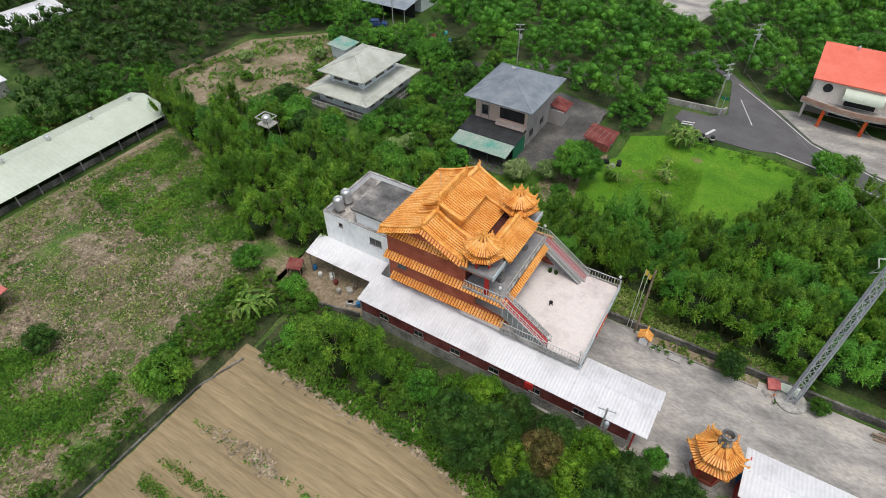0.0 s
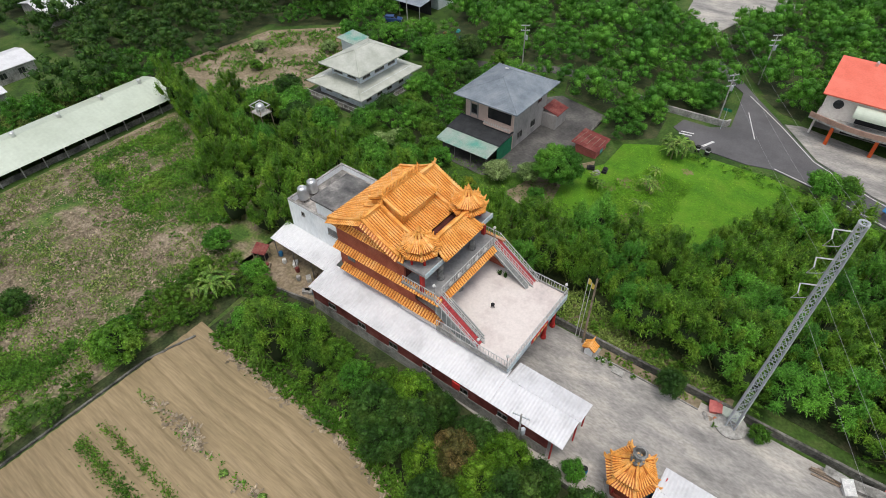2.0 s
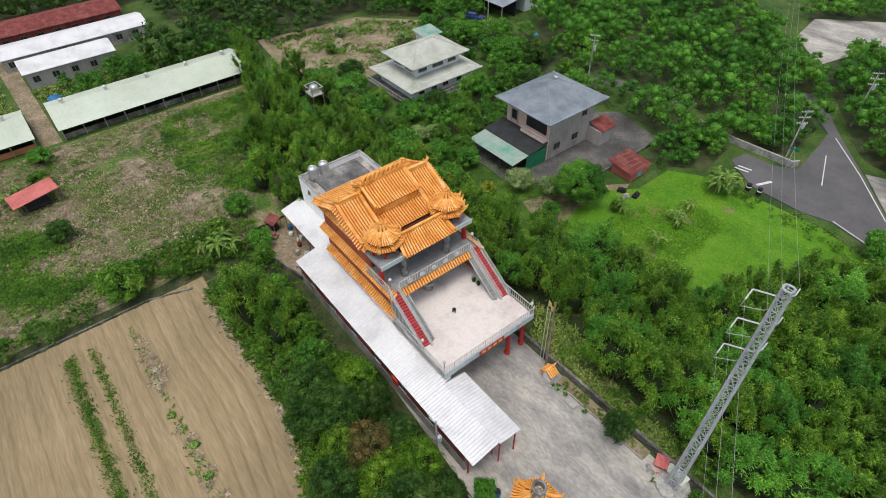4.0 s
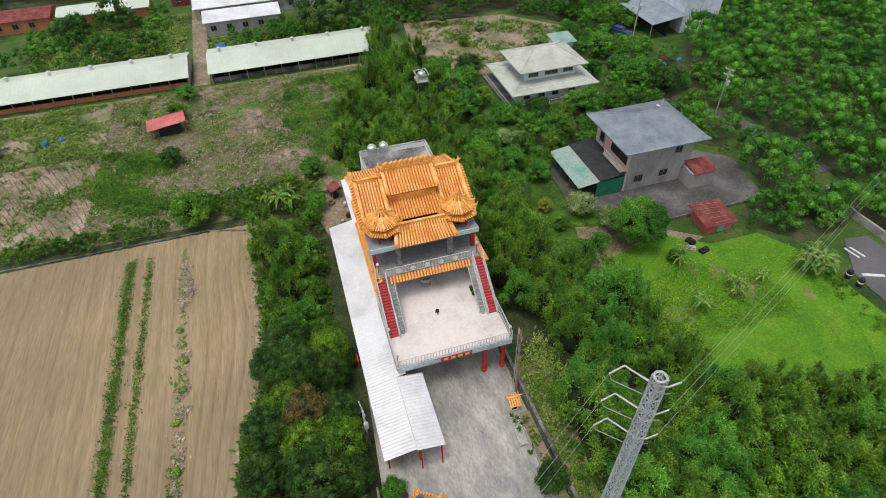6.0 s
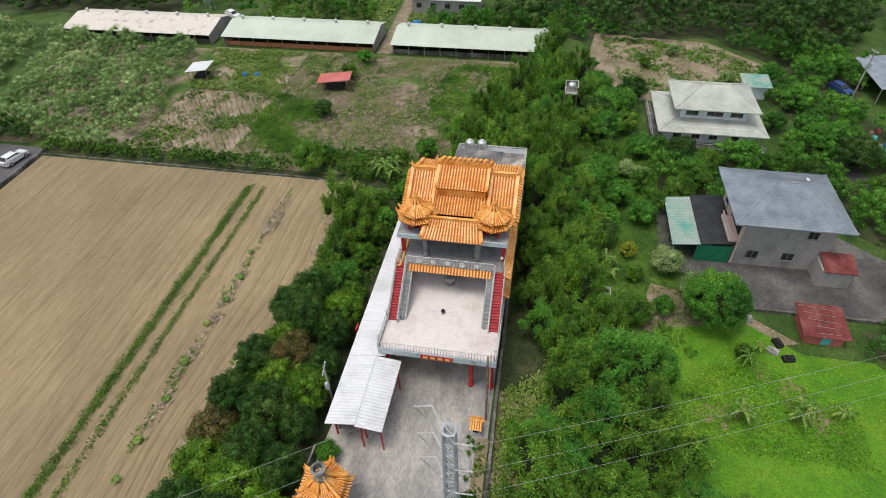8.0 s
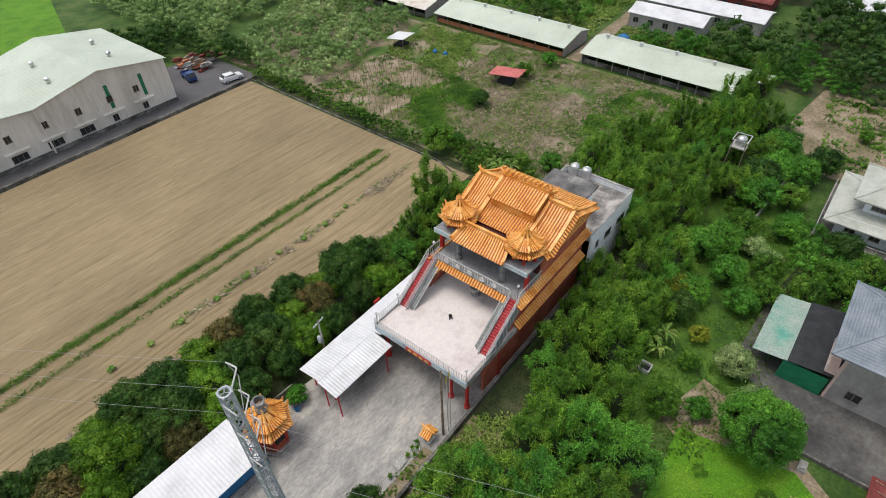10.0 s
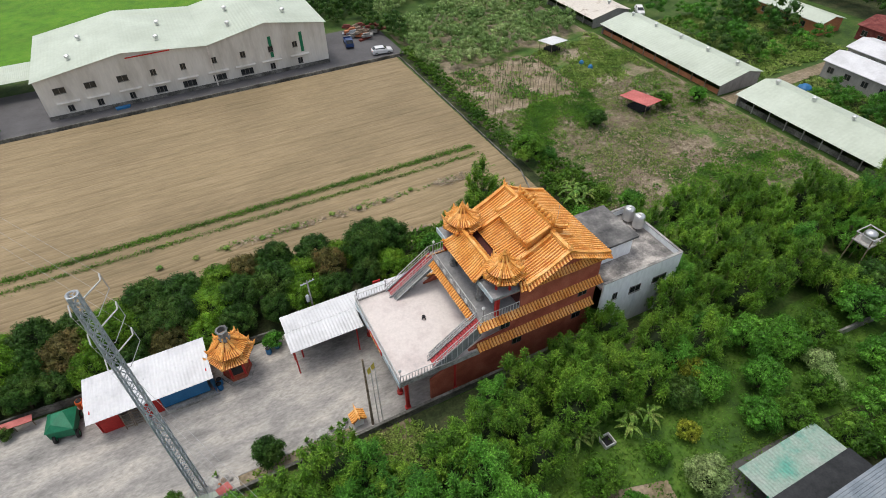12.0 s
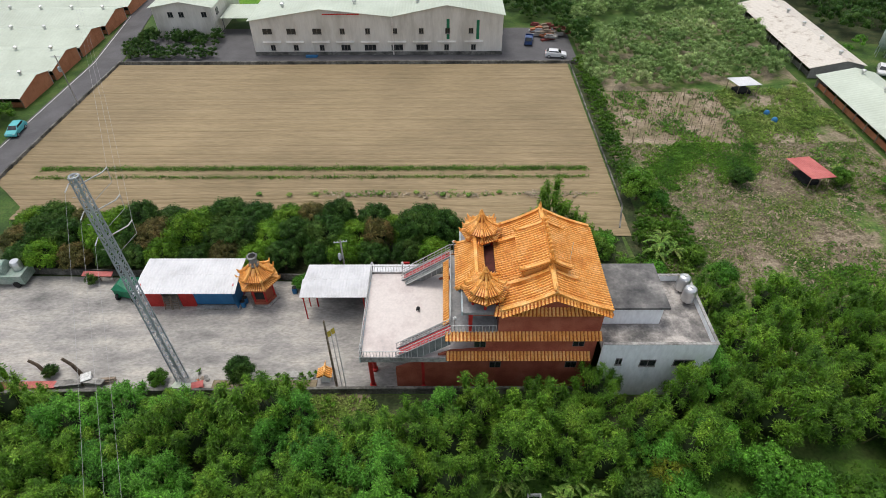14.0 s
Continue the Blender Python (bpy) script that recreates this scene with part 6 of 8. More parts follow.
part("plinth", Shape().box(-25.6, 26.2, YF, YF + 0.08, 0, 0.8), OLDWALL, ws)
part("valley_gutter", Shape().box(-3.05, -2.75, YF, YF + 0.12, 0.1, 8.0), WARMWHITE, ws)
rib = Shape().box(-0.05, 0.05, YF, YF + 0.05, 0.8, 7.0).mesh("cladding_rib", CREAM)
for i in range(50):
    o = part("cladding_rib", rib, CREAM, front)
    o.location = (25.3 - i * 1.03, 0, 0)
for x, w in ((22.8, 1.9), (17.9, 1.8), (12.6, 1.8), (7.4, 0.95), (2.2, 0.95), (-3.4, 0.95), (-8.8, 0.95), (-14.2, 0.95), (-19.0, 0.95)):
    window_in(ws, x, YF, 5.1, w, 1.1, "n", 2)
for x, w in ((22.2, 0.95), (17.4, 0.95), (12.0, 0.95), (7.0, 1.9), (1.9, 2.4), (-3.7, 2.4), (-8.9, 2.4), (-14.0, 0.95), (-19.6, 0.95)):
    window_in(ws, x, YF, 1.7, w, 1.15, "n", 3 if w > 1 else 2)
    part("rain_hood", Shape().slab((x - 1.9, YF, 3.05), (x + 1.9, YF, 3.05), (x + 1.9, YF + 0.5, 2.9), (x - 1.9, YF + 0.5, 2.9), 0.05), CREAM, ws)
for x, z1 in ((-14.3, 7.5), (-20.4, 7.3)):
    part("green_strip", Shape().box(x - 0.3, x + 0.3, YF + 0.052, YF + 0.07, 3.4, z1), MACHGREEN, ws, "dark green painted strip")
part("red_edge", Shape().box(3.5, 11.0, YF + 0.46, YF + 0.54, 8.55, 8.75), REDPAINT, ws)
for x, y in ((20, -42), (18, -50), (5, -42), (4, -50), (-8, -42), (-9, -50), (-19, -43), (-20, -51)):
    z = np.interp(-x, [-p[0] for p in prof], [p[1] for p in prof]) + 0.2
    v = part("roof_vent", Shape().lathe(x, y, [(0.3, z), (0.3, z + 0.3), (0.5, z + 0.5), (0.45, z + 0.8), (0.15, z + 0.95)], 10), CHROME, ws)
solid("blue_tarpaulin", Shape().prism([(13, -36.9), (15.6, -36.9), (15.4, -36.0), (13.2, -36.1)], 0.09, 0.4), BLUE, "blue tarpaulin folded by the warehouse", "tarpaulin")
for k in range(26):
    a, x, y = random.uniform(-30, 30), random.uniform(-40.5, -33.5), random.uniform(-50.5, -44.5)
    m = random.choice((WOOD, WOOD, STAINED, REDTIN, STEEL, ORANGEBRICK))
    s = Shape().box(-random.uniform(0.8, 1.9), random.uniform(0.8, 1.9), -0.35, 0.35, 0, 0.4).box(-0.9, 0.6, -0.3, 0.2, 0.4, 0.75)
    o = solid("scrap_crate", s, m, "bundle of scrap boards and pipes on the yard", "scrap", "scrap on the yard")
    o.matrix_basis = pose(x, y, 0.05 + 0.35 * (k % 4), 0, 0, a)
of = thing("office_block", (43.6, -50, 0), "cream two-storey office with pale green roof", "building")
part("wall", Shape().box(37.2, 50.2, -66, -47.4, 0, 6.6), CREAM, of)
part("roof_slope", corrugated(36.6, 43.7, -66.5, -46.9, 6.6, 7.8, 7.8, 6.6, "y", 0.6, 0.014), MINT, of)
part("roof_slope", corrugated(43.72, 50.8, -66.5, -46.9, 7.8, 6.6, 6.6, 7.8, "y", 0.6, 0.014), MINT, of)
part("gable", Shape().add([(37.2, -47.4, 6.6), (50.2, -47.4, 6.6), (43.7, -47.4, 7.7), (37.2, -47.6, 6.6), (50.2, -47.6, 6.6), (43.7, -47.6, 7.7)], [(0, 1, 2), (5, 4, 3), (0, 3, 4, 1), (1, 4, 5, 2), (2, 5, 3, 0)]), CREAM, of)
for x in (39.0, 44.0, 46.4):
    window_in(of, x, -47.4, 5.0, 1.1, 1.1, "n")
window_in(of, 37.2, -50.5, 4.8, 1.6, 1.3, "w")
cp = thing("yard_canopy", (32, -53, 0), "pale green canopy between office and warehouse", "canopy")
part("roof_sheet", corrugated(27.5, 36.5, -58, -49.0, 3.6, 3.6, 3.6, 3.6), MINT, cp)
for x in (28, 36):
    for y in (-57.5, -49.4):
        part("post", Shape().tube((x, y, 0), (x, y, 3.55), 0.1, 0.1, 6), FRAME, cp)


def long_shed(at, length, label, brick=True, face="x", dark_end=GREYRENDER, name="livestock_shed", roof=None):
    """A long low shed with a gabled sheet roof; it runs along local y, its open side to local +x."""
    t = thing(name, (0, 0, 0), label, "shed", "long sheds")
    L = length / 2
    part("roof_slope", corrugated(-0.0, 6.8, -L, L, 3.6, 2.2, 2.2, 3.6, "x", 0.7, 0.012), roof or MINT, t)
    part("roof_slope", corrugated(-4.2, -0.02, -L, L, 2.6, 3.6, 3.6, 2.6, "x", 0.7, 0.012), roof or MINT, t)
    part("back_wall", Shape().box(-3.9, -3.7, -L + 0.3, L - 0.3, 0, 2.5), STAINED, t)
    for y in (-L + 0.3, L - 0.5):
        part("end_wall", Shape().add([(x, yy, z) for yy in (y, y + 0.2) for x, z in ((-3.7, 0), (6.2, 0), (6.2, 2.15), (0, 3.45), (-3.7, 2.5))], [(0, 1, 2, 3, 4), (9, 8, 7, 6, 5)] + [(i, i + 5, (i + 1) % 5 + 5, (i + 1) % 5) for i in range(5)]), dark_end, t)
    part("low_wall", Shape().box(5.6, 5.8, -L + 0.5, L - 0.5, 0, 0.9), ORANGEBRICK if brick else OLDWALL, t)
    # Without brick, this wall is painted near-black as the shed's inner shade.
    part("inner_wall", Shape().box(1.2, 1.4, -L + 0.5, L - 0.5, 0, 2.9), ORANGEBRICK if brick else DARK, t)
    for k in range(int(length / 3.4) + 1):
        y = -L + 0.4 + k * (length - 0.8) / int(length / 3.4)
        part("post", Shape().box(6.1, 6.25, y - 0.08, y + 0.08, 0, 2.2), WOOD if brick else STAINED, t)
    for k in range(5):
        y = -L * 0.85 + k * L * 0.42
        part("roof_vent", Shape().lathe(0.0, y, [(0.25, 3.55), (0.25, 3.85), (0.42, 4.0), (0.4, 4.3), (0.1, 4.45)], 9), CHROME, t)
    t.matrix_basis = at
    return t


long_shed(pose(-90.2, -5.6, 0), 34.2, "long livestock shed with pale green sheet roof and brick inside", True)
long_shed(pose(-90.2, 32.0, 0), 34.0, "long livestock shed with pale green sheet roof and dark front", False)
long_shed(pose(-90.4, -43.5, 0), 36.0, "long livestock shed with worn pale roof, patched", False, roof=OLDSHEET)
for y0, y1, m in ((-17, -25, MINT), (-28.5, -36, MINT), (-39, -47.5, MINT), (-50.5, -60, MINT), (-63, -72, MINT)):
    long_shed(pose(79.3, (y0 + y1) / 2, 0.0, 0, 0, 90), 34.0, "long workshop with pale roof beside the road", True, dark_end=ORANGEBRICK, name="roadside_workshop")

# far farm buildings
def barn(x0, x1, y0, y1, h, top, wall, roof, label, along="y"):
    t = thing("farm_building", ((x0 + x1) / 2, (y0 + y1) / 2, 0), label, "building")
    part("wall", Shape().box(x0, x1, y0, y1, 0, h), wall, t)
    xm, ym = (x0 + x1) / 2, (y0 + y1) / 2
    if along == "y":
        part("roof_slope", Shape().slab((x0 - 0.4, y0 - 0.4, h), (xm, y0 - 0.4, top), (xm, y1 + 0.4, top), (x0 - 0.4, y1 + 0.4, h), 0.12), roof, t)
        part("roof_slope", Shape().slab((xm, y0 - 0.4, top), (x1 + 0.4, y0 - 0.4, h), (x1 + 0.4, y1 + 0.4, h), (xm, y1 + 0.4, top), 0.12), roof, t)
        part("gable", Shape().add([(a, y, z) for y in (y0, y1) for a, z in ((x0, h), (x1, h), (xm, top - 0.15))], [(0, 1, 2), (5, 4, 3), (0, 3, 4, 1), (1, 4, 5, 2), (2, 5, 3, 0)]), wall, t)
        for y in np.arange(y0 + 1.6, y1 - 1, 3.4):
            window_in(t, x1, float(y), h * 0.55, 1.2, 1.1, "e")
    else:
        part("roof_slope", Shape().slab((x0 - 0.4, y0 - 0.4, h), (x1 + 0.4, y0 - 0.4, h), (x1 + 0.4, ym, top), (x0 - 0.4, ym, top), 0.12), roof, t)
        part("roof_slope", Shape().slab((x0 - 0.4, ym, top), (x1 + 0.4, ym, top), (x1 + 0.4, y1 + 0.4, h), (x0 - 0.4, y1 + 0.4, h), 0.12), roof, t)
    return t


barn(-114.5, -107.5, 14.5, 30.5, 3.2, 4.4, GREYRENDER, TIN, "grey barn with pale sheet roof")
barn(-126, -118, 12, 40, 2.8, 3.8, STAINED, TIN, "low farm building with white roof")
barn(-140, -130, 6, 38, 3.0, 4.2, REDTIN, REDTIN, "low farm building with rusty red roof")
barn(-131, -124, -18, 1.5, 2.8, 3.8, ORANGEBRICK, MINT, "low brick farm building with pale roof")
barn(-133, -125, -46, -20, 2.8, 3.8, ORANGEBRICK, REDTIN, "low brick farm building with rusty roof")
barn(-150, -138, 52, 66, 3.0, 4.4, STAINED, TIN, "pale farm building among trees")
barn(-86, -74, 111.2, 120, 7.4, 7.9, BLUEWHITE, TIN, "white two-storey house far off", "x")
pr = thing("porch_roof_shed", (-80, 107, 0), "grey sheet porch in front of the far house", "canopy")
part("roof_sheet", corrugated(-86, -73, 103.4, 111.1, 3.2, 3.2, 4.2, 4.2), SLATE, pr)
for x in (-85.4, -79.5, -73.6):
    part("post", Shape().tube((x, 103.8, 0), (x, 103.8, 3.2), 0.1, 0.1, 6), STAINED, pr)
part("back", Shape().box(-85.6, -73.4, 107.6, 107.8, 0, 3.3), DARK, pr)
silo = thing("feed_silo", (-104, -36, 0), "pale green feed silo behind the sheds", "silo")
part("hopper", Shape().lathe(-104, -36, [(0.2, 1.0), (1.2, 2.6), (1.25, 5.2), (0.6, 6.0), (0.2, 6.1)], 14), FIBRE, silo, "", True)
for k in range(4):
    a = k * math.pi / 2 + 0.4
    part("leg", Shape().tube((-104 + 1.1 * math.cos(a), -36 + 1.1 * math.sin(a), 0), (-104 + 1.1 * math.cos(a), -36 + 1.1 * math.sin(a), 3.0), 0.07, 0.07, 5), STEEL, silo)
solid("tarpaulin_cover", Shape().lathe(-100, 17, [(1.4, 0.0), (1.2, 0.6), (0.6, 1.0), (0.1, 1.1)], 9), BLUE, "blue tarpaulin over a heap", "tarpaulin")
solid("blue_tub", Shape().lathe(-70.5, -9.0, [(0.5, 0.0), (0.5, 0.6), (0.3, 0.9), (0.1, 0.9)], 9), BLUE, "blue tub standing in the weeds", "tub")
solid("blue_tub", Shape().lathe(-70.2, -11.5, [(0.5, 0.0), (0.5, 0.6), (0.3, 0.9), (0.1, 0.9)], 9), BLUE, "blue tub standing in the weeds", "tub")


def field_hut(x, y, w, d, roof, label, rz=0.0, h=2.0):
    t = thing("field_shelter", (0, 0, 0), label, "shelter", "field shelters")
    part("roof_sheet", corrugated(-w / 2, w / 2, -d / 2, d / 2, h, h, h + 0.5, h + 0.5), roof, t)
    for sx in (-1, 0, 1):
        for sy in (-1, 1):
            part("post", Shape().tube((sx * w * 0.43, sy * d * 0.42, 0), (sx * w * 0.43, sy * d * 0.42, h + (0.42 if sy > 0 else 0.08)), 0.06, 0.06, 5), WOOD, t)
    part("crate", Shape().box(-w * 0.3, w * 0.3, -d * 0.25, d * 0.25, 0, 0.7), DARK, t)
    t.matrix_basis = pose(x, y, 0.03, 0, 0, rz)


field_hut(-67.8, 8.2, 3.8, 6.2, PINKRED, "open field shelter with faded red tin roof", 8)
field_hut(-69.0, -20.0, 4.4, 4.4, TIN, "open field shelter with pale tin roof", 6)
field_hut(-41.2, 32.2, 1.9, 1.5, REDTIN, "rusty lean-to shelter behind the house", 20, 1.5)

stake = Shape().tube((0, 0, 0), (0.03, 0.02, 1.5), 0.045, 0.035, 5).mesh("stake", WOOD)
plot = thing("stake_rows", (-53, -11, 0.06), "rows of thin wooden stakes in bare soil", "stakes")
for i in range(11):
    for j in range(15):
        o = part("stake", stake, WOOD, plot)
        o.location = (-44.5 - i * 1.85 + random.uniform(-0.2, 0.2), -18.8 + j * 1.18 + random.uniform(-0.2, 0.2), 0.0)
        o.rotation_euler = (random.uniform(-0.09, 0.09), random.uniform(-0.09, 0.09), 0)


def utility_pole(x, y, h, label, arms=2, rz=0.0, lattice=False):
    t = thing("utility_pole", (0, 0, 0), label, "pole", "utility poles")
    part("pole", Shape().tube((0, 0, 0), (0, 0, h), 0.13, 0.085, 8), STAINED, t)
    for k in range(arms):
        z = h - 0.35 - 0.9 * k
        arm = part("crossarm", Shape().box(-0.8, 0.8, -0.04, 0.04, z, z + 0.08), STEEL, t)
        for dx in (-0.7, -0.35, 0.35, 0.7):
            part("insulator", Shape().lathe(dx, 0, [(0.04, z + 0.08), (0.07, z + 0.16), (0.03, z + 0.25)], 7), PAINTW, arm)
    part("transformer", Shape().lathe(0.35, 0, [(0.18, h - 3.0), (0.22, h - 2.8), (0.22, h - 2.2), (0.12, h - 2.05)], 10), STEEL, t)
    t.matrix_basis = pose(x, y, 0, 0, 0, rz)


utility_pole(-42.6, 97.2, 8.6, "grey concrete utility pole with pale crossarms", 2, 30)
utility_pole(-5.6, 98.8, 9.0, "grey concrete utility pole at the junction", 3, 50)
utility_pole(-4.0, 117, 9.5, "grey concrete utility pole among the trees", 3, 40)
utility_pole(53.4, -15.8, 9.5, "grey concrete utility pole beside the road", 1, 0)
utility_pole(-74, 100, 9.5, "grey concrete utility pole by the far house", 3, 20)
utility_pole(-1.6, 29.4, 6.8, "short dark utility pole beside the lean-to", 1, 10)
st = thing("street_sign", (-4.6, 97.4, 0.1), "green street sign on a thin post", "sign")
part("post", Shape().tube((-4.6, 97.4, 0.1), (-4.6, 97.4, 3.9), 0.05, 0.05, 6), STEEL, st)
part("plate", Shape().box(-5.2, -3.9, 97.36, 97.4, 3.4, 3.85), MACHGREEN, st)
for x, y in ((-5.4, 88.6), (-3.9, 88.8)):
    b = thing("road_barrier", (x, y, 0.1), "dark roadside barrel at the kerb", "barrel", "kerb barrels")
    part("body", Shape().lathe(x, y, [(0.35, 0.1), (0.38, 0.6), (0.34, 1.15)], 10), RUBBER, b)
    part("band", Shape().lathe(x, y, [(0.385, 0.62), (0.385, 0.8)], 10), PAINTW, b)
tub = thing("white_tub", (-21.5, 56.6, 0.05), "white rectangular tub standing in garden grass", "tub")
for x0, x1, y0, y1 in ((-22.1, -20.9, 56.0, 56.1), (-22.1, -20.9, 57.1, 57.2), (-22.1, -22.0, 56.1, 57.1), (-21.0, -20.9, 56.1, 57.1)):
    part("side_wall", Shape().box(x0, x1, y0, y1, 0.03, 0.55), PAINTW, tub)
part("floor", Shape().box(-22.0, -21.0, 56.1, 57.1, 0.03, 0.12), DARK, tub)

for k in range(26):
    x, y = -60 + random.gauss(0, 2.4), 99 + random.gauss(0, 1.8)
    m = random.choice((BLUE, MACHGREEN, PAINTW, STAINED, WOOD, TURQ, PINKRED))
    s = Shape().box(-0.5, 0.5, -0.3, 0.3, 0, 0.35).box(-0.25, 0.4, -0.2, 0.2, 0.35, 0.55) if k % 2 else Shape().lathe(0, 0, [(0.3, 0.0), (0.42, 0.2), (0.36, 0.45), (0.1, 0.55)], 8)
    o = solid("scrap_box" if k % 2 else "scrap_sack", s, m, "discarded box lying beside the lane" if k % 2 else "discarded sack lying beside the lane", "scrap", "scrap beside the lane")
    o.matrix_basis = pose(x, y, 0.03, 0, 0, random.uniform(0, 360))

# ---- trees and plants ----
def leaves(rng, at, out, size, slim, spread=0.6, droop=0.0):
    """Pointed leaves at the points `at`, facing roughly along `out`."""
    n = len(at)
    nrm = out + rng.normal(0, spread, (n, 3))
    nrm[:, 2] += 0.25
    nrm /= np.linalg.norm(nrm, axis=1, keepdims=True) + 1e-9
    t = np.cross(nrm, rng.normal(0, 1, (n, 3)))
    t /= np.linalg.norm(t, axis=1, keepdims=True) + 1e-9
    b = np.cross(nrm, t)
    l = size * rng.uniform(0.65, 1.35, (n, 1))
    w = l * slim
    drop = np.zeros((n, 3))
    drop[:, 2] = droop * l[:, 0]
    v = np.stack([at - t * l * 0.6 - b * w, at - t * l * 0.4 + b * w, at + t * l - drop], 1).reshape(-1, 3)
    return v, np.arange(3 * n).reshape(n, 3)


def merge(parts):
    vs, fs, n = [], [], 0
    for v, f in parts:
        vs.append(v), fs.append(f + n)
        n += len(v)
    return np.concatenate(vs), np.concatenate(fs)


def blob(rng, c, r, n=10, m=6, rough=0.18):
    """A lumpy ball, for leaf masses and for the dark-painted core of a crown."""
    a = np.linspace(0, 2 * np.pi, n, endpoint=False)
    p = np.linspace(0.0, np.pi, m)
    A, P = np.meshgrid(a, p)
    k = 1 + rng.uniform(-rough, rough, A.shape)
    k[0], k[-1] = k[0].mean(), k[-1].mean()
    v = np.stack([c[0] + r[0] * k * np.cos(A) * np.sin(P), c[1] + r[1] * k * np.sin(A) * np.sin(P), c[2] + r[2] * k * np.cos(P)], -1).reshape(-1, 3)
    i = np.arange(n * m).reshape(m, n)
    j = np.roll(i, -1, 1)
    return v, np.concatenate([np.stack([i[:-1], i[1:], j[1:]], -1).reshape(-1, 3), np.stack([i[:-1], j[1:], j[:-1]], -1).reshape(-1, 3)])


def crown_data(rng, radius, height, base, lobes, per_lobe, size, slim=0.45, squash=0.85, spread=0.55, lump=(0.24, 0.38), grid=(6, 4)):
    """A crowd of lumpy leaf masses with loose leaves all over them, which make one uneven crown."""
    out = []
    cz = base + (height - base) * 0.5
    hz = (height - base) * 0.5
    for k in range(lobes):
        u = (k + 0.5) / lobes
        z = 1 - 1.5 * u
        a = k * 2.39996 + rng.uniform(-0.4, 0.4)
        q = math.sqrt(max(0.0, 1 - z * z))
        rr = rng.uniform(0.62, 0.86)
        c = np.array([radius * rr * q * math.cos(a), radius * rr * q * math.sin(a), cz + hz * rr * z])
        lr = radius * rng.uniform(*lump)
        out.append(blob(rng, c, (lr * 0.62, lr * 0.62, lr * 0.62 * squash), *grid, 0.34))
        d = rng.normal(0, 1, (per_lobe, 3))
        d[:, 2] = np.abs(d[:, 2]) * 0.9 - 0.35
        d /= np.linalg.norm(d, axis=1, keepdims=True)
        p = c + d * lr * np.array([1, 1, squash]) * rng.uniform(0.66, 1.16, (per_lobe, 1))
        out.append(leaves(rng, p, d, size, slim, spread))
    return merge(out), cz, hz


def tree_kind(seed, radius, height, base, lobes, per_lobe, size, leaf, slim=0.45, squash=0.85, lump=(0.24, 0.38)):
    """Meshes for one kind of tree at the origin: trunk, crown and a dark core painted as its inner shade."""
    rng = np.random.default_rng(seed)
    (v, f), cz, hz = crown_data(rng, radius, height, base, lobes, per_lobe, size, slim, squash, 0.55, lump)
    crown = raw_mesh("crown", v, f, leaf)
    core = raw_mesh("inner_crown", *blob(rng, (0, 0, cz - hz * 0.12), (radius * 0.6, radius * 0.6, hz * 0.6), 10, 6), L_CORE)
    s = Shape().tube((0, 0, -0.05), (0.1, 0.05, base + 0.4), radius * 0.085, radius * 0.06, 8)
    for k in range(5):
        a = k * 1.26 + rng.uniform(-0.3, 0.3)
        s.tube((0.1, 0.05, base * 0.7 + 0.2), (radius * 0.5 * math.cos(a), radius * 0.5 * math.sin(a), cz), radius * 0.045, radius * 0.018, 6)
    return crown, core, s.mesh("trunk", BARK)


def plant_tree(kind, x, y, scale, label, group, rz=None, name="tree", category="tree", tall=1.0):
    crown, core, trunk = kind
    t = thing(name, (0, 0, 0), label, category, group)
    part("trunk", trunk, BARK, t)
    c = part("crown", crown, None, t)
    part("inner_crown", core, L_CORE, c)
    t.matrix_basis = pose(x, y, 0, 0, 0, random.uniform(0, 360) if rz is None else rz) @ Matrix.Diagonal((scale, scale, scale * tall, 1))
    return t


MANGO = [tree_kind(11 + k, 2.6, 4.8, 0.8, 44, 165, 0.135, m, 0.42, 0.9, (0.19, 0.31)) for k, m in enumerate((L_MANGO, L_MANGO, L_BRIGHT, L_BROWN))]
BUSHY = [tree_kind(31 + k, 2.0, 3.6, 0.3, 26, 125, 0.145, m, 0.42) for k, m in enumerate((L_WOOD, L_WEED, L_MANGO, L_YELLOW, L_GREY))]
ROUND = tree_kind(51, 3.9, 6.6, 0.6, 120, 190, 0.125, L_WOOD, 0.42, 0.95, (0.12, 0.19))
BALL = tree_kind(52, 1.25, 2.9, 0.6, 36, 130, 0.09, L_MANGO, 0.45)

# mango row between field and court
spots = []
for i in range(15):
    spots.append((-11.4 + i * 3.75 + random.uniform(-0.6, 0.6), (22.4 if i < 2 else 20.3) + random.uniform(-0.6, 0.6), 0.98))
for i in range(16):
    spots.append((-13.0 + i * 3.6 + random.uniform(-0.7, 0.7), 24.0 + random.uniform(-0.6, 0.6), 1.0))
for i in range(15):
    spots.append((-12.6 + i * 3.7 + random.uniform(-0.7, 0.7), 27.0 + random.uniform(-0.4, 0.4), 0.82))
for i, (x, y, s) in enumerate(spots):
    k = (0, 2, 1, 0, 3, 2, 1, 0, 2, 0, 1, 2, 3)[i % 13]
    what = ("dense dark green mango tree", "dense dark green mango tree", "fresh bright green mango tree", "mango tree with bronze young leaves")[k]
    plant_tree(MANGO[k], x, y, s * random.uniform(0.86, 1.14), what + " in a row beside the field", "mango row", tall=random.uniform(0.82, 1.16) * (1.16 if x < 3 else 1.0))
plant_tree(BUSHY[0], 3.6, 30.6, 0.55, "small dark tree at the canopy corner", "", name="small_tree")
plant_tree(ROUND, -18.9, 67.9, 1.0, "large round dense dark green tree", "", name="round_tree")
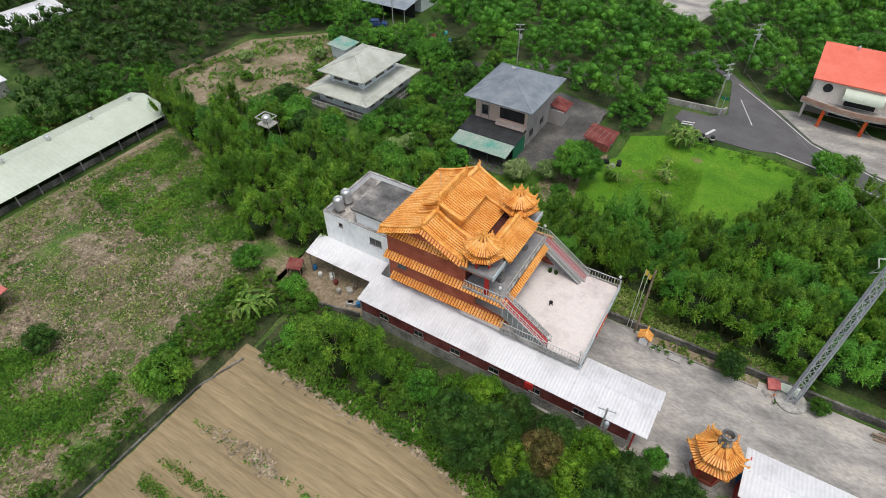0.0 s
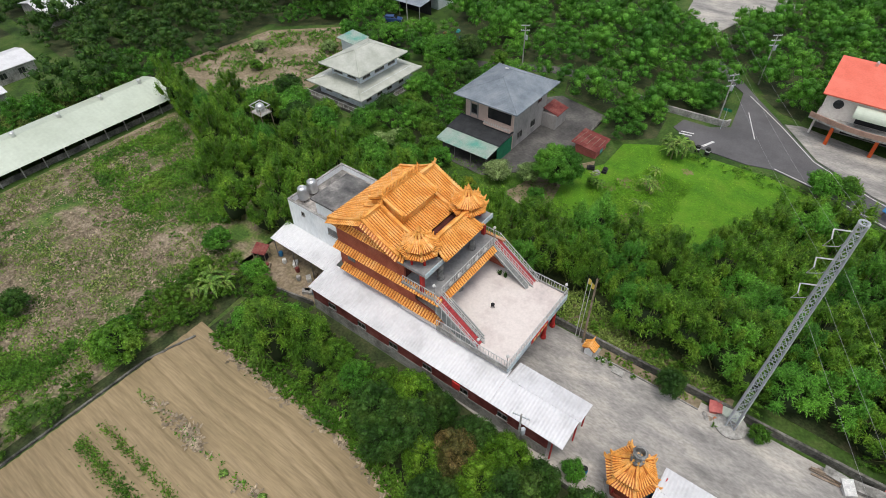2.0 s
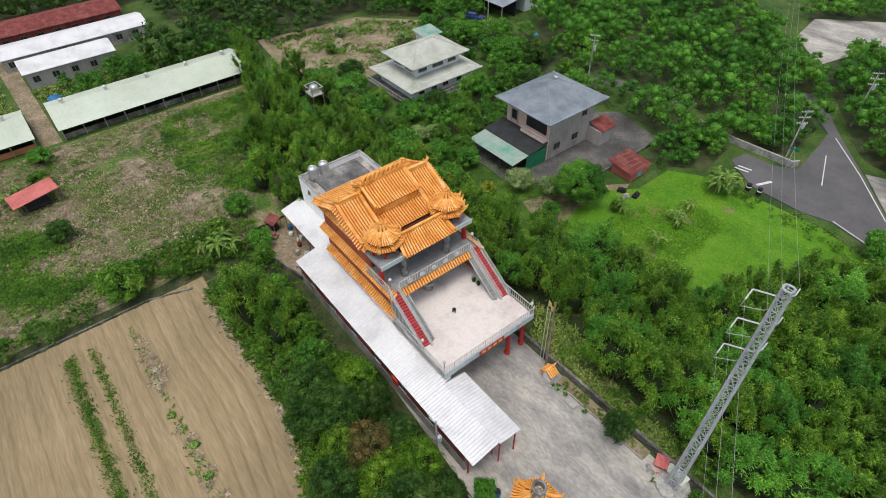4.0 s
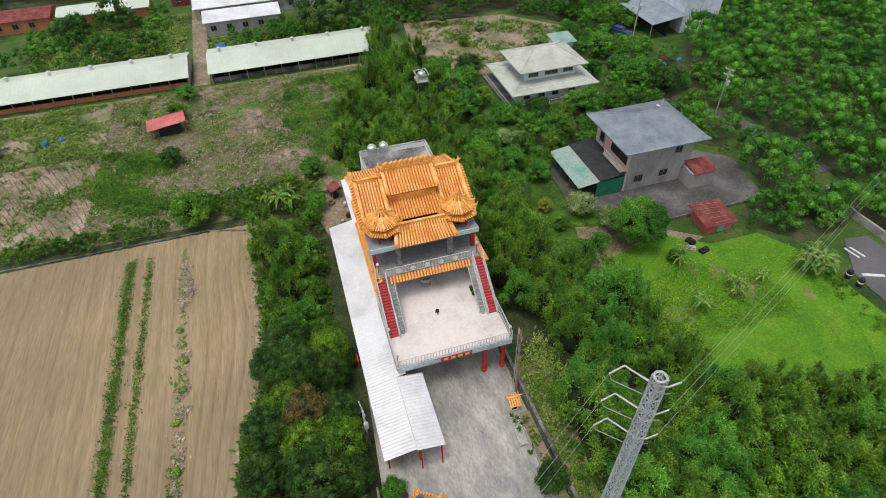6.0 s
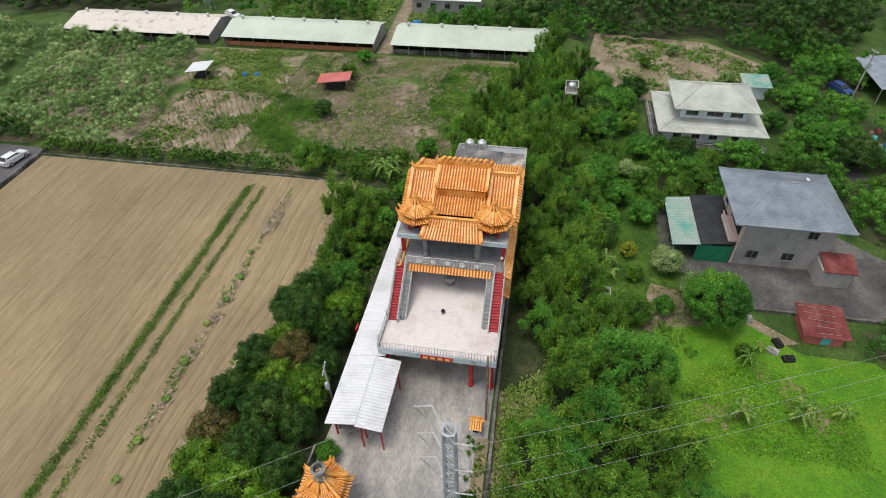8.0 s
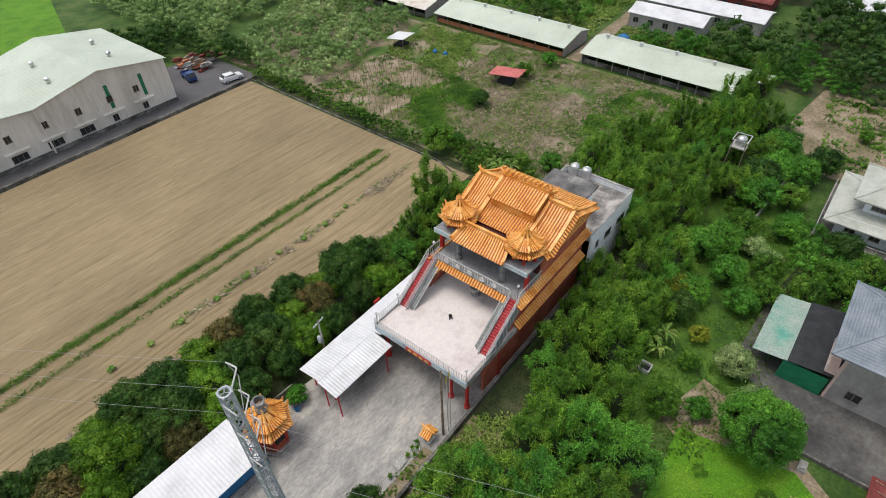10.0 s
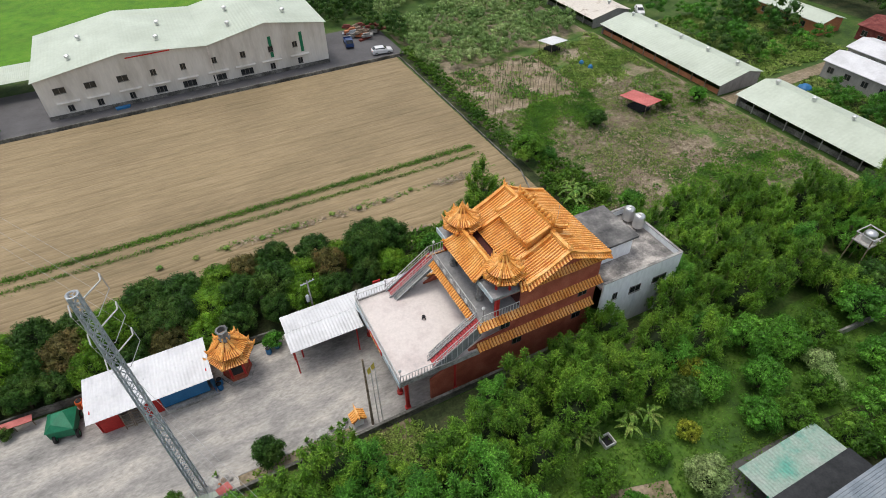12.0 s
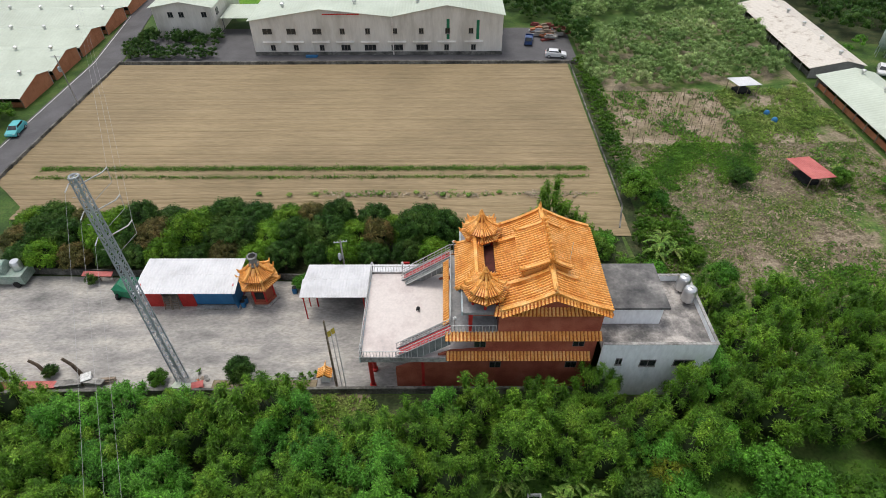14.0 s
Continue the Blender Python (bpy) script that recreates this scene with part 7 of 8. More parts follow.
plant_tree(BALL, 7.3, 43.9, 1.2, "clipped ball-shaped green tree by the court wall", "", name="clipped_tree")
for x, y, k, s in ((12.2, 87.6, 0, 0.95), (14.8, 88.6, 1, 0.85), (29.5, 29.6, 2, 0.45), (27.6, 43.2, 2, 0.4), (15.9, 44.2, 1, 0.5)):
    plant_tree(BUSHY[k], x, y, s * (1.2 if y > 80 else 1), "leafy green roadside tree" if y > 80 else "small leafy shrub on the court", "", name="small_tree")

# garden trees between grove and houses
for x, y, k, s in ((-33.9, 56.6, 0, 1.0), (-35.4, 61.6, 0, 1.0), (-38.4, 63.1, 1, 0.9), (-39.2, 58.8, 0, 1.1), (-44.3, 62.0, 4, 0.9), (-52, 62.5, 0, 1.0), (-17.9, 59.7, 1, 0.85), (-19.3, 62.8, 0, 0.7), (-26.4, 63.8, 4, 1.0),
                  (-28.6, 59.6, 3, 0.55), (-33.2, 54.6, 3, 0.95), (-30.4, 56.4, 2, 0.95), (-41.9, 54.5, 0, 1.2), (-44.7, 69.3, 1, 1.1), (-52.6, 78.2, 0, 1.05), (-43.2, 62.3, 1, 1.0), (-44.6, 56.6, 0, 1.2), (-52.3, 68.7, 2, 1.0), (-49.5, 72.0, 1, 1.0),
                  (-56.1, 90.1, 0, 1.5), (-52.5, 93.0, 2, 1.4), (-60.5, 89.0, 0, 1.3), (-69.8, 90.0, 0, 1.4), (-46.4, 94.9, 1, 0.9), (-66, 60.5, 0, 1.2), (-70, 62.5, 2, 1.2), (-59, 61.0, 1, 1.0), (-41, 67.0, 1, 1.0), (-40.5, 72.5, 0, 0.8), (-46, 60, 4, 0.8),
                  (-22.5, 66.5, 4, 0.85), (-24.4, 60.0, 1, 0.6), (-38.0, 52.0, 0, 1.3), (-48.5, 57.5, 1, 1.1), (-56, 57, 0, 1.4), (-60, 56, 2, 1.5), (-64, 57, 0, 1.4), (-69, 56, 0, 1.4), (-14.5, 70.6, 1, 0.45), (-50.0, 82.5, 1, 0.9), (-47, 86, 2, 1.1), (-62.5, 84.5, 0, 1.0), (-73, 74, 1, 0.7), (-78, 80, 4, 0.7), (-84, 66, 1, 0.6), (-90, 72, 4, 0.7), (-80, 88, 0, 1.1)):
    label = ("dense green garden tree with rounded crown", "fresh green garden tree with rounded crown", "dark green garden tree with rounded crown", "yellow-green flowering shrub in the garden", "dusty grey-green shrub in the garden")[k]
    plant_tree(BUSHY[k], x, y, s * random.uniform(0.92, 1.08), label, "garden trees")


# bamboo
def bamboo_kind(seed, radius=2.6, height=7.2, plumes=24, per=180, leaf=None):
    """A clump of culms, each ending in a soft tapering plume of narrow hanging leaves."""
    rng = np.random.default_rng(seed)
    out = []
    stems = Shape()
    for k in range(plumes):
        a = k * 2.39996 + rng.uniform(-0.3, 0.3)
        q = math.sqrt((k + 0.5) / plumes)
        x, y = radius * q * math.cos(a) + rng.normal(0, 0.3), radius * q * math.sin(a) + rng.normal(0, 0.3)
        top = height * (1.02 - 0.5 * q * q) * rng.uniform(0.72, 1.1)
        wide_r, high_r = rng.uniform(0.5, 0.8), rng.uniform(0.9, 1.35)
        lean = np.array([math.cos(a), math.sin(a), 0]) * rng.uniform(0.05, 0.3)
        stems.tube((x * 0.35, y * 0.35, 0), (x * 0.9, y * 0.9, top - high_r), 0.06, 0.03, 5)
        c = np.array([x, y, top - high_r])
        v, f = blob(rng, (0, 0, 0), (wide_r * 0.55, wide_r * 0.55, high_r * 0.66), 6, 4, 0.3)
        up = v[:, 2:3] / high_r
        out.append((c + v * np.concatenate([1 - 0.5 * np.clip(up, 0, 1)] * 2 + [np.ones_like(up)], 1) + lean * up, f))
        d = rng.normal(0, 1, (per, 3))
        d /= np.linalg.norm(d, axis=1, keepdims=True)
        d[:, 2] = np.where(d[:, 2] < -0.45, -d[:, 2], d[:, 2])
        thin = 1 - 0.5 * np.clip(d[:, 2:3], 0, 1)
        p = c + d * np.array([wide_r, wide_r, high_r]) * np.concatenate([thin, thin, np.ones_like(thin)], 1) * rng.uniform(0.55, 1.25, (per, 1)) + lean * d[:, 2:3]
        t = d * np.array([1, 1, 0.5]) + rng.normal(0, 0.35, (per, 3)) + np.array([0, 0, -0.25])
        t /= np.linalg.norm(t, axis=1, keepdims=True) + 1e-9
        b = np.cross(t, np.array([0, 0, 1.0]) + rng.normal(0, 0.35, (per, 3)))
        b /= np.linalg.norm(b, axis=1, keepdims=True) + 1e-9
        l = rng.uniform(0.12, 0.26, (per, 1))
        out.append((np.stack([p - t * l * 0.5 - b * l * 0.25, p - t * l * 0.2 + b * l * 0.25, p + t * l], 1).reshape(-1, 3), np.arange(3 * per).reshape(per, 3)))
    v, f = merge(out)
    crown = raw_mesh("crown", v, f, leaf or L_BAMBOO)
    # Added dark core: shade between the plumes, put into its colour.
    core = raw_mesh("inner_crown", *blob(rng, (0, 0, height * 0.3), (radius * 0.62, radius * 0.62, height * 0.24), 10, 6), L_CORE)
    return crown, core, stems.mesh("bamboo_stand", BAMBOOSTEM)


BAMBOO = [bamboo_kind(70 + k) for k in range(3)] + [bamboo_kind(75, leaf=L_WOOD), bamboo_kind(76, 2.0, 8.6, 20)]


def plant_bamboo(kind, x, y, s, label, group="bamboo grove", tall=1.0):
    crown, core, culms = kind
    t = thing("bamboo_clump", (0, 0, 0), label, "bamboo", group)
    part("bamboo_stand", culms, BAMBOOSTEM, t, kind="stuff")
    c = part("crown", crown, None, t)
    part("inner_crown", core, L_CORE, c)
    t.matrix_basis = pose(x, y, 0, 0, 0, random.uniform(0, 360)) @ Matrix.Diagonal((s, s, s * tall, 1))


def inside(x, y, poly):
    hit = False
    for (x0, y0), (x1, y1) in zip(poly, poly[1:] + poly[:1]):
        if (y0 > y) != (y1 > y) and x < (x1 - x0) * (y - y0) / (y1 - y0) + x0:
            hit = not hit
    return hit


def scatter(poly, gap, rng, jitter=0.35):
    xs, ys = [p[0] for p in poly], [p[1] for p in poly]
    out = []
    row = 0
    y = min(ys)
    while y < max(ys):
        x = min(xs) + (gap / 2 if row % 2 else 0)
        while x < max(xs):
            p = (x + rng.uniform(-jitter, jitter) * gap, y + rng.uniform(-jitter, jitter) * gap)
            if inside(*p, poly):
                out.append(p)
            x += gap
        y += gap * 0.87
        row += 1
    return out


rng = np.random.default_rng(21)
GROVE = [(-29, 47.0), (-18, 47.2), (-10, 49.2), (-4, 51.0), (0, 49.8), (5, 48.0), (12, 47.4), (44, 47.6), (48, 62), (30, 72), (17, 77), (11.5, 77), (8.5, 74.5), (6, 70.5), (3, 66), (-1, 61.5), (-6, 59.5), (-11, 60), (-14, 57), (-18, 53.8), (-29, 54.2)]
for x, y in scatter(GROVE, 3.4, rng):
    k = int(rng.integers(0, 4))
    plant_bamboo(BAMBOO[k], x, y, rng.uniform(0.82, 1.12), "feathery green bamboo clump in a dense grove" if k < 3 else "dark green bamboo clump in a dense grove", tall=rng.uniform(0.78, 1.12))
BACK = [(-42, 36), (-30, 47.0), (-30, 54), (-44, 52), (-58, 56), (-72, 54), (-82, 50), (-74, 45), (-60, 38), (-50, 33)]
for x, y in scatter(BACK, 3.9, rng):
    if -39.6 < x < -28 and y < 47.5 or math.hypot(x + 63.8, y - 51.7) < 3:
        continue
    k = int(rng.integers(0, 5))
    plant_bamboo(BAMBOO[k], x, y, rng.uniform(0.8, 1.15), "tall feathery bamboo clump behind the house" if k == 4 else "green bamboo clump behind the house", tall=rng.uniform(0.75, 1.1))
for x, y, k, s in ((-27.2, 23.2, 4, 1.2), (-25.2, 25.2, 0, 1.0), (-29.6, 24.2, 2, 1.0), (-23.0, 24.0, 2, 0.85), (-24.6, 53.0, 0, 1.0), (-21.8, 52.4, 1, 0.95), (-27.4, 53.6, 2, 1.0), (-6.6, 53.4, 1, 1.0), (-78.5, 47.5, 4, 1.1), (-83.0, 48.5, 4, 1.2), (-74, 46, 4, 1.1)):
    plant_bamboo(BAMBOO[k], x, y, s, "tall arching bamboo clump beside the field", "field bamboo")
# shrubs by the lean-to and along the field's edge
for x, y, k, s in ((-33.0, 25.5, 1, 0.9), (-30, 27.2, 0, 0.75), (-26.5, 27.3, 1, 0.8), (-22.2, 26.8, 1, 0.85), (-18.5, 25.6, 0, 0.9), (-19.5, 23.6, 1, 0.7), (-15.8, 27.4, 1, 0.75), (-34, 24.0, 0, 0.75), (-32, 23.2, 1, 0.6), (-41.2, 12.9, 1, 1.35), (-43.5, 14.8, 0, 0.8), (-36.2, 28.5, 1, 0.7), (-39.0, 29.5, 0, 0.8), (-45, 26, 1, 0.7), (-47, 30, 0, 0.9), (-57.2, 9.4, 2, 0.85), (-71.9, 9.6, 1, 0.8), (-78.9, 10.9, 0, 0.8), (-11.5, 29.0, 2, 0.6)):
    plant_tree(BUSHY[k], x, y, s, "leafy shrub at the field's edge" if k == 1 else "dark leafy shrub among weeds", "field shrubs", name="shrub", category="shrub")


# banana plants
def banana_kind(seed, n=9, size=2.2, dead=0):
    rng = np.random.default_rng(seed)
    s = Shape()
    for k in range(n):
        a = k * 2.4 + rng.uniform(-0.3, 0.3)
        reach = size * rng.uniform(0.7, 1.1)
        rise = rng.uniform(0.25, 1.0)
        pts = []
        for i in range(6):
            f = i / 5
            pts.append(Vector((reach * f * math.cos(a), reach * f * math.sin(a), 2.0 + rise * math.sin(f * 2.4) * 1.1 - f * f * 0.9)))
        side = Vector((-math.sin(a), math.cos(a), 0))
        for i in range(5):
            w0, w1 = 0.25 * math.sin(math.pi * (0.08 + 0.88 * i / 5)), 0.25 * math.sin(math.pi * (0.08 + 0.88 * (i + 1) / 5))
            up = Vector((0, 0, 0.1))
            p, q = pts[i], pts[i + 1]
            for sg in (-1, 1):
                s.add([p, p + side * sg * w0 - up, q + side * sg * w1 - up, q], [(0, 1, 2, 3)])
    stem = Shape().tube((0, 0, -0.05), (0.03, 0, 2.1), 0.15, 0.1, 8)
    return s.mesh("leaf_crown", L_BANANA), stem.mesh("stem", BAMBOOSTEM)


BANANA = [banana_kind(90 + k, 8 + k) for k in range(3)]
for x, y, s in ((-41.0, 24.6, 1.15), (-42.4, 25.8, 1.1), (-40.2, 26.0, 1.0), (-41.8, 23.2, 1.05), (-24.6, 55.6, 1.0), (-23.6, 56.8, 0.9), (-18.6, 55.6, 1.0), (-20.4, 55.4, 0.9), (-26.2, 56.6, 0.9), (-7.6, 86.2, 1.3), (-8.6, 85.0, 1.25), (-6.6, 85.4, 1.2), (-9.2, 86.4, 1.1), (-7.9, 84.2, 1.1), (-8.1, 78.4, 0.75), (-7.9, 74.8, 0.9), (-6.5, 68.6, 1.0), (-6.9, 74.0, 0.8), (-13.6, 70.8, 0.7), (-15.2, 72.2, 0.6),
                (24, 119, 1.9), (28, 121, 2.0), (20, 122, 1.8), (33, 118, 1.9), (16, 119, 1.7), (30, 126, 2.0), (24, 126, 1.9), (37, 122, 1.9), (11, 121, 1.7), (35, 128, 2.0), (-68, 6, 0.8), (-70.5, 4.4, 0.75), (-72, 2.5, 0.8), (-73, 6.5, 0.7), (-74.5, 0.5, 0.7), (-76, 3.5, 0.7)):
    leavesm, stemm = BANANA[random.randrange(3)]
    t = thing("banana_plant", (0, 0, 0), "broad-leaved green banana plant", "banana plant", "banana plants")
    part("stem", stemm, None, t)
    part("leaf_crown", leavesm, None, t)
    t.matrix_basis = pose(x, y, 0.04, 0, 0, random.uniform(0, 360)) @ Matrix.Scale(s * 0.85, 4)

# far woods, one sheet of many crowns
def woods(name, polys, gap, label, leaf, seed, size=(1.7, 3.0), leaf_size=0.25, lobes=9, per=52, flat=1.0, avoid=(), slim=0.42, floor_z=0.0):
    rng = np.random.default_rng(seed)
    parts = []
    kinds = []
    for k in range(5):
        (v, f), cz, hz = crown_data(np.random.default_rng(seed + k), 1.0, 1.9, 0.1, lobes, per, leaf_size / 2.9, slim, lump=(0.28, 0.48), grid=(5, 4))
        kinds.append((v, f))
    for poly in polys:
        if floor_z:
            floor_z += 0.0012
            patch("woodland_floor", poly, floor_z, DARK_GROUND, "dark ground under dense trees", 0.005)
        for x, y in scatter(poly, gap, rng, 0.45):
            if any(math.hypot(x - ax, y - ay) < r for ax, ay, r in avoid):
                continue
            v, f = kinds[int(rng.integers(0, 5))]
            a, s, h = rng.uniform(0, 6.28), rng.uniform(*size), rng.uniform(0.75, 1.3) * flat
            m = np.array([[math.cos(a) * s, -math.sin(a) * s, 0], [math.sin(a) * s, math.cos(a) * s, 0], [0, 0, s * h]])
            off = np.array([x, y, 0])
            parts.append((v @ m.T + off, f))
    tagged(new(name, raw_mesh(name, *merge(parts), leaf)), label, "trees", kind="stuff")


woods("north_woods", [[(-20, 103), (-6, 101), (-7, 112), (-30, 138), (-52, 166), (-110, 170), (-120, 120), (-86, 119), (-70, 119), (-66, 104), (-46, 102)],
                      [(-0.5, 111.5), (5.5, 107.5), (6, 115.5), (34, 116), (60, 100), (80, 140), (20, 175), (-38, 175), (-28, 150), (-14, 130)], [(-2.5, 113), (2, 108.5), (5, 108), (5.5, 114.5)], [(36, 108), (60, 86), (48, 84), (37, 90)], [(-31, 93), (-20, 90.5), (-14.5, 92), (-14.5, 97), (-21, 98), (-24, 101), (-33, 98)], [(-18, 99.6), (-9, 100.5), (-10, 104), (-22, 105)]],
      4.2, "dense green woodland of broadleaf trees", L_WOOD, 201, (1.5, 3.4), 0.2, 10, 82, avoid=((-5.6, 98.8, 1.5), (-20, 151, 10), (-13, 159, 8), (-19, 141, 5)), floor_z=0.012)
woods("orchard", [[(-56, 84), (-41, 84.5), (-33, 93), (-40, 97), (-48.5, 92), (-58, 88)], [(-70, 86.5), (-60, 92.5), (-48, 97.5), (-40, 102), (-64, 103), (-70, 100)], [(-54, 64), (-42, 64), (-40.5, 70), (-41, 82), (-52, 82)], [(-72, 86), (-82, 92), (-86, 98), (-72, 98)], [(-17, 99.4), (-8, 99.6), (-6.5, 104), (-9, 110), (-20, 106)], [(-20, 84), (-16.5, 84.5), (-12, 88.6), (-13, 96), (-20, 97)], [(-84, 53), (-70, 57), (-72, 60), (-84, 54.5)], [(-98, 82), (-86, 92), (-73, 100), (-86, 108), (-100, 100)], [(-98, 40), (-95, 56), (-100, 62), (-112, 50)], [(-97, 20), (-97, 42), (-105.5, 42), (-105.5, 20)], [(-14, 122), (-8, 119), (-24, 142), (-30, 138)]], 2.8, "mixed green orchard trees and shrubs", L_WOOD, 191, (1.0, 2.1), 0.26, 9, 76, avoid=((-42.6, 97.2, 1.5), (-78, 99.5, 3.2), (-44.7, 69.3, 1.8), (-60, 99, 4)), floor_z=0.022)
woods("west_woods", [[(-96, 60), (-122, 46), (-160, 50), (-180, 60), (-180, 125), (-120, 120), (-100, 110), (-88, 96), (-100, 82)], [(-96, 36), (-106, 34), (-106, 46), (-94, 52)], [(-142, -60), (-142, 45), (-185, 45), (-185, -70)], [(-116, -40), (-98, -44), (-98, -100), (-140, -100)], [(-104, -10), (-97, -4), (-99, 6), (-104, 4)], [(-118, 2), (-112, -14), (-120, -20), (-122, -4)]],
      5.2, "dark green woodland behind the farm sheds", L_MANGO, 231, (2.1, 3.8), 0.3, 9, 46, avoid=((-99.8, -28, 4), (-104, -36, 3), (-78, 99.5, 3), (-144, 59, 9)), floor_z=0.006)
woods("farm_trees", [[(-98, -26), (-98, 8), (-123, 8), (-123, -22)], [(-97, -44), (-97, -30), (-112, -28), (-122, -40)]], 4.6, "scattered trees on the farm plot", L_WOOD, 241, (0.8, 2.4), 0.27, 9, 60, avoid=((-99.8, -28, 4), (-104, -36, 3)))
woods("reed_thicket", [[(-82, -62), (-42, -46), (-41.5, -20.8), (-63, -20.8), (-65, -25), (-82, -25)], [(-100, -100), (-40, -100), (-42, -54), (-82, -66)]],
      2.8, "grey-green thicket of tall reeds and shrubs", L_GREY, 251, (1.0, 2.1), 0.36, 8, 56, slim=0.2)
woods("thicket_trees", [[(-46, -53), (-39, -51), (-40, -40), (-45, -36)], [(-26, -61), (-42, -52), (-42, -70), (-20, -75)]], 3.4, "leafy green trees beside the factory yard", L_MANGO, 261, (1.6, 2.4))
woods("hedge_row", [[(-42.2, -33), (-39.6, -33), (-39.5, 10), (-42.4, 10)], [(-46, 16), (-41, 15), (-40, 20), (-46, 23)], [(-42, 17), (-38.8, 20.5), (-37.5, 28.6), (-44, 30), (-46, 24)]], 1.25, "dark weedy hedge along the ditch", L_WEED, 271, (0.6, 1.15), 0.28, 7, 50)
woods("office_hedge", [[(34, -35.0), (53.0, -35.0), (53, -37.0), (34, -37.0)], [(36, -43), (48, -43), (48, -45.5), (36, -45.5)], [(34, -40), (40, -40), (40, -42), (34, -42)], [(49, -38), (54, -38), (54.5, -46), (50, -46)], [(42, -42), (46, -42), (46, -46), (42, -46)]], 1.6, "clipped green garden hedge", L_MANGO, 281, (0.9, 1.6), 0.3, 8, 56)
woods("roadside_green", [[(62.5, 30), (63, -12), (90, -14), (90, 30)]], 3.4, "green roadside trees and shrubs", L_WEED, 291, (1.2, 2.6), 0.34, 8, 56)
woods("undergrowth", [[(-36, 21.8), (-14, 22.0), (-13.5, 29.4), (-29, 29.6), (-37, 29)]], 1.5, "weedy green undergrowth beside the field", L_WEED, 301, (0.55, 1.0), 0.3, 7, 44, 0.7)
woods("garden_weeds", [[(-60, 56), (-48, 57), (-44, 63), (-52, 66), (-66, 61)], [(-40, 84), (-32, 93), (-46, 94), (-54, 84)], [(-18, 62.5), (-4, 64), (-9, 68), (-15, 66)]], 3.6, "low weeds and seedlings in the garden", L_WEED, 311, (0.4, 0.85), 0.3, 6, 40, 0.6, avoid=((-21.5, 56.6, 1.2),))
woods("grove_edge", [[(12, 62), (34, 66), (34, 72), (22, 70)], [(-8, 47), (28, 47.2), (28, 48.2), (-8, 48.4)], [(-16, 46.4), (-28, 46.4), (-28, 47.4), (-16, 47.4)]], 2.0, "low green growth at the grove's edge", L_WEED, 321, (0.5, 1.0), 0.3, 7, 40, 0.7)
woods("kerb_weeds", [[(-10, 87.6), (4, 88.6), (13, 86.6), (24, 83.4), (24, 82), (10, 84.5), (-9, 85.8)]], 1.5, "lush weeds along the road edge", L_WEED, 331, (0.35, 0.7), 0.28, 6, 36, 0.6)
woods("bed_plants", [[(-0.2, 44.1), (10.2, 44.1), (10.2, 45.0), (-0.2, 45.0)]], 0.75, "low flowers and leaves in the planting bed", L_BRIGHT, 341, (0.25, 0.5), 0.24, 6, 36)


# loose tufts
def tufts(name, poly, count, label, leaf, seed, size=0.35, tall=0.35, clump=5, patchy=0.0, z=0.05):
    rng = np.random.default_rng(seed)
    xs, ys = [p[0] for p in poly], [p[1] for p in poly]
    pts = []
    while len(pts) < count:
        x, y = rng.uniform(min(xs), max(xs)), rng.uniform(min(ys), max(ys))
        if inside(x, y, poly) and (not patchy or noise.noise((x * 0.16, y * 0.16, seed)) + rng.normal(0, 0.26) > patchy - 0.3):
            pts.append((x, y))
    c = np.repeat(np.array(pts), clump, 0)
    n = len(c)
    s = np.repeat(rng.uniform(0.5, 1.5, (count, 1)), clump, 0)
    base = np.concatenate([c + rng.normal(0, 0.22, (n, 2)) * s, np.full((n, 1), z)], 1)
    a = rng.uniform(0, 6.28, n)
    d = np.stack([np.cos(a), np.sin(a), np.zeros(n)], 1)
    e = np.stack([-np.sin(a), np.cos(a), np.zeros(n)], 1)
    l = size * s * rng.uniform(0.6, 1.3, (n, 1))
    up = np.array([0, 0, 1.0]) * tall * s
    tip = base + d * l + up
    mid = base + d * l * 0.45 + up * 0.75
    v = np.stack([base, mid + e * l * 0.26, tip, mid - e * l * 0.26], 1).reshape(-1, 3)
    tagged(new(name, raw_mesh(name, v, np.arange(4 * n).reshape(n, 4), leaf)), label, "weeds", kind="stuff")


PLOT = [(-82, -2), (-42.5, -2), (-42.5, 17), (-45, 30), (-54, 36), (-64, 44), (-82, 46)]
woods("plot_clumps", [[(-82, 26), (-62, 22), (-50, 30), (-58, 38), (-66, 43), (-82, 45)], [(-62, -2), (-43, -2), (-43, 10), (-52, 12), (-60, 7)], [(-82, -1), (-70, 0), (-66, 12), (-72, 16), (-82, 14)]], 1.9, "low leafy weed clumps on the dry plot", L_WEED, 351, (0.3, 0.75), 0.42, 5, 26, 0.45)
woods("dry_clumps", [PLOT], 2.1, "low dry brush clumps on the plot", L_DRYWEED, 361, (0.2, 0.5), 0.45, 4, 18, 0.5)
tufts("plot_weeds", PLOT, 6000, "patches of low green weeds on dry soil", L_DRYWEED, 401, 0.22, 0.18, 6, 0.4)
tufts("lush_weeds", [(-64, -2), (-62, 6), (-56, 9), (-46.5, 11), (-44, 2), (-52, -2)], 2600, "lush green weeds spreading over the plot", L_WEED, 404, 0.3, 0.26, 7, 0.4)
tufts("lush_weeds", [(-80, 30), (-66, 26), (-54, 31), (-50, 34), (-64, 43), (-80, 45)], 2600, "lush green weeds spreading over the plot", L_WEED, 405, 0.3, 0.26, 7, 0.4)
tufts("plot_straw", PLOT, 9500, "dead pale brush lying on the plot", STRAW, 402, 0.3, 0.14, 4, 0.12)
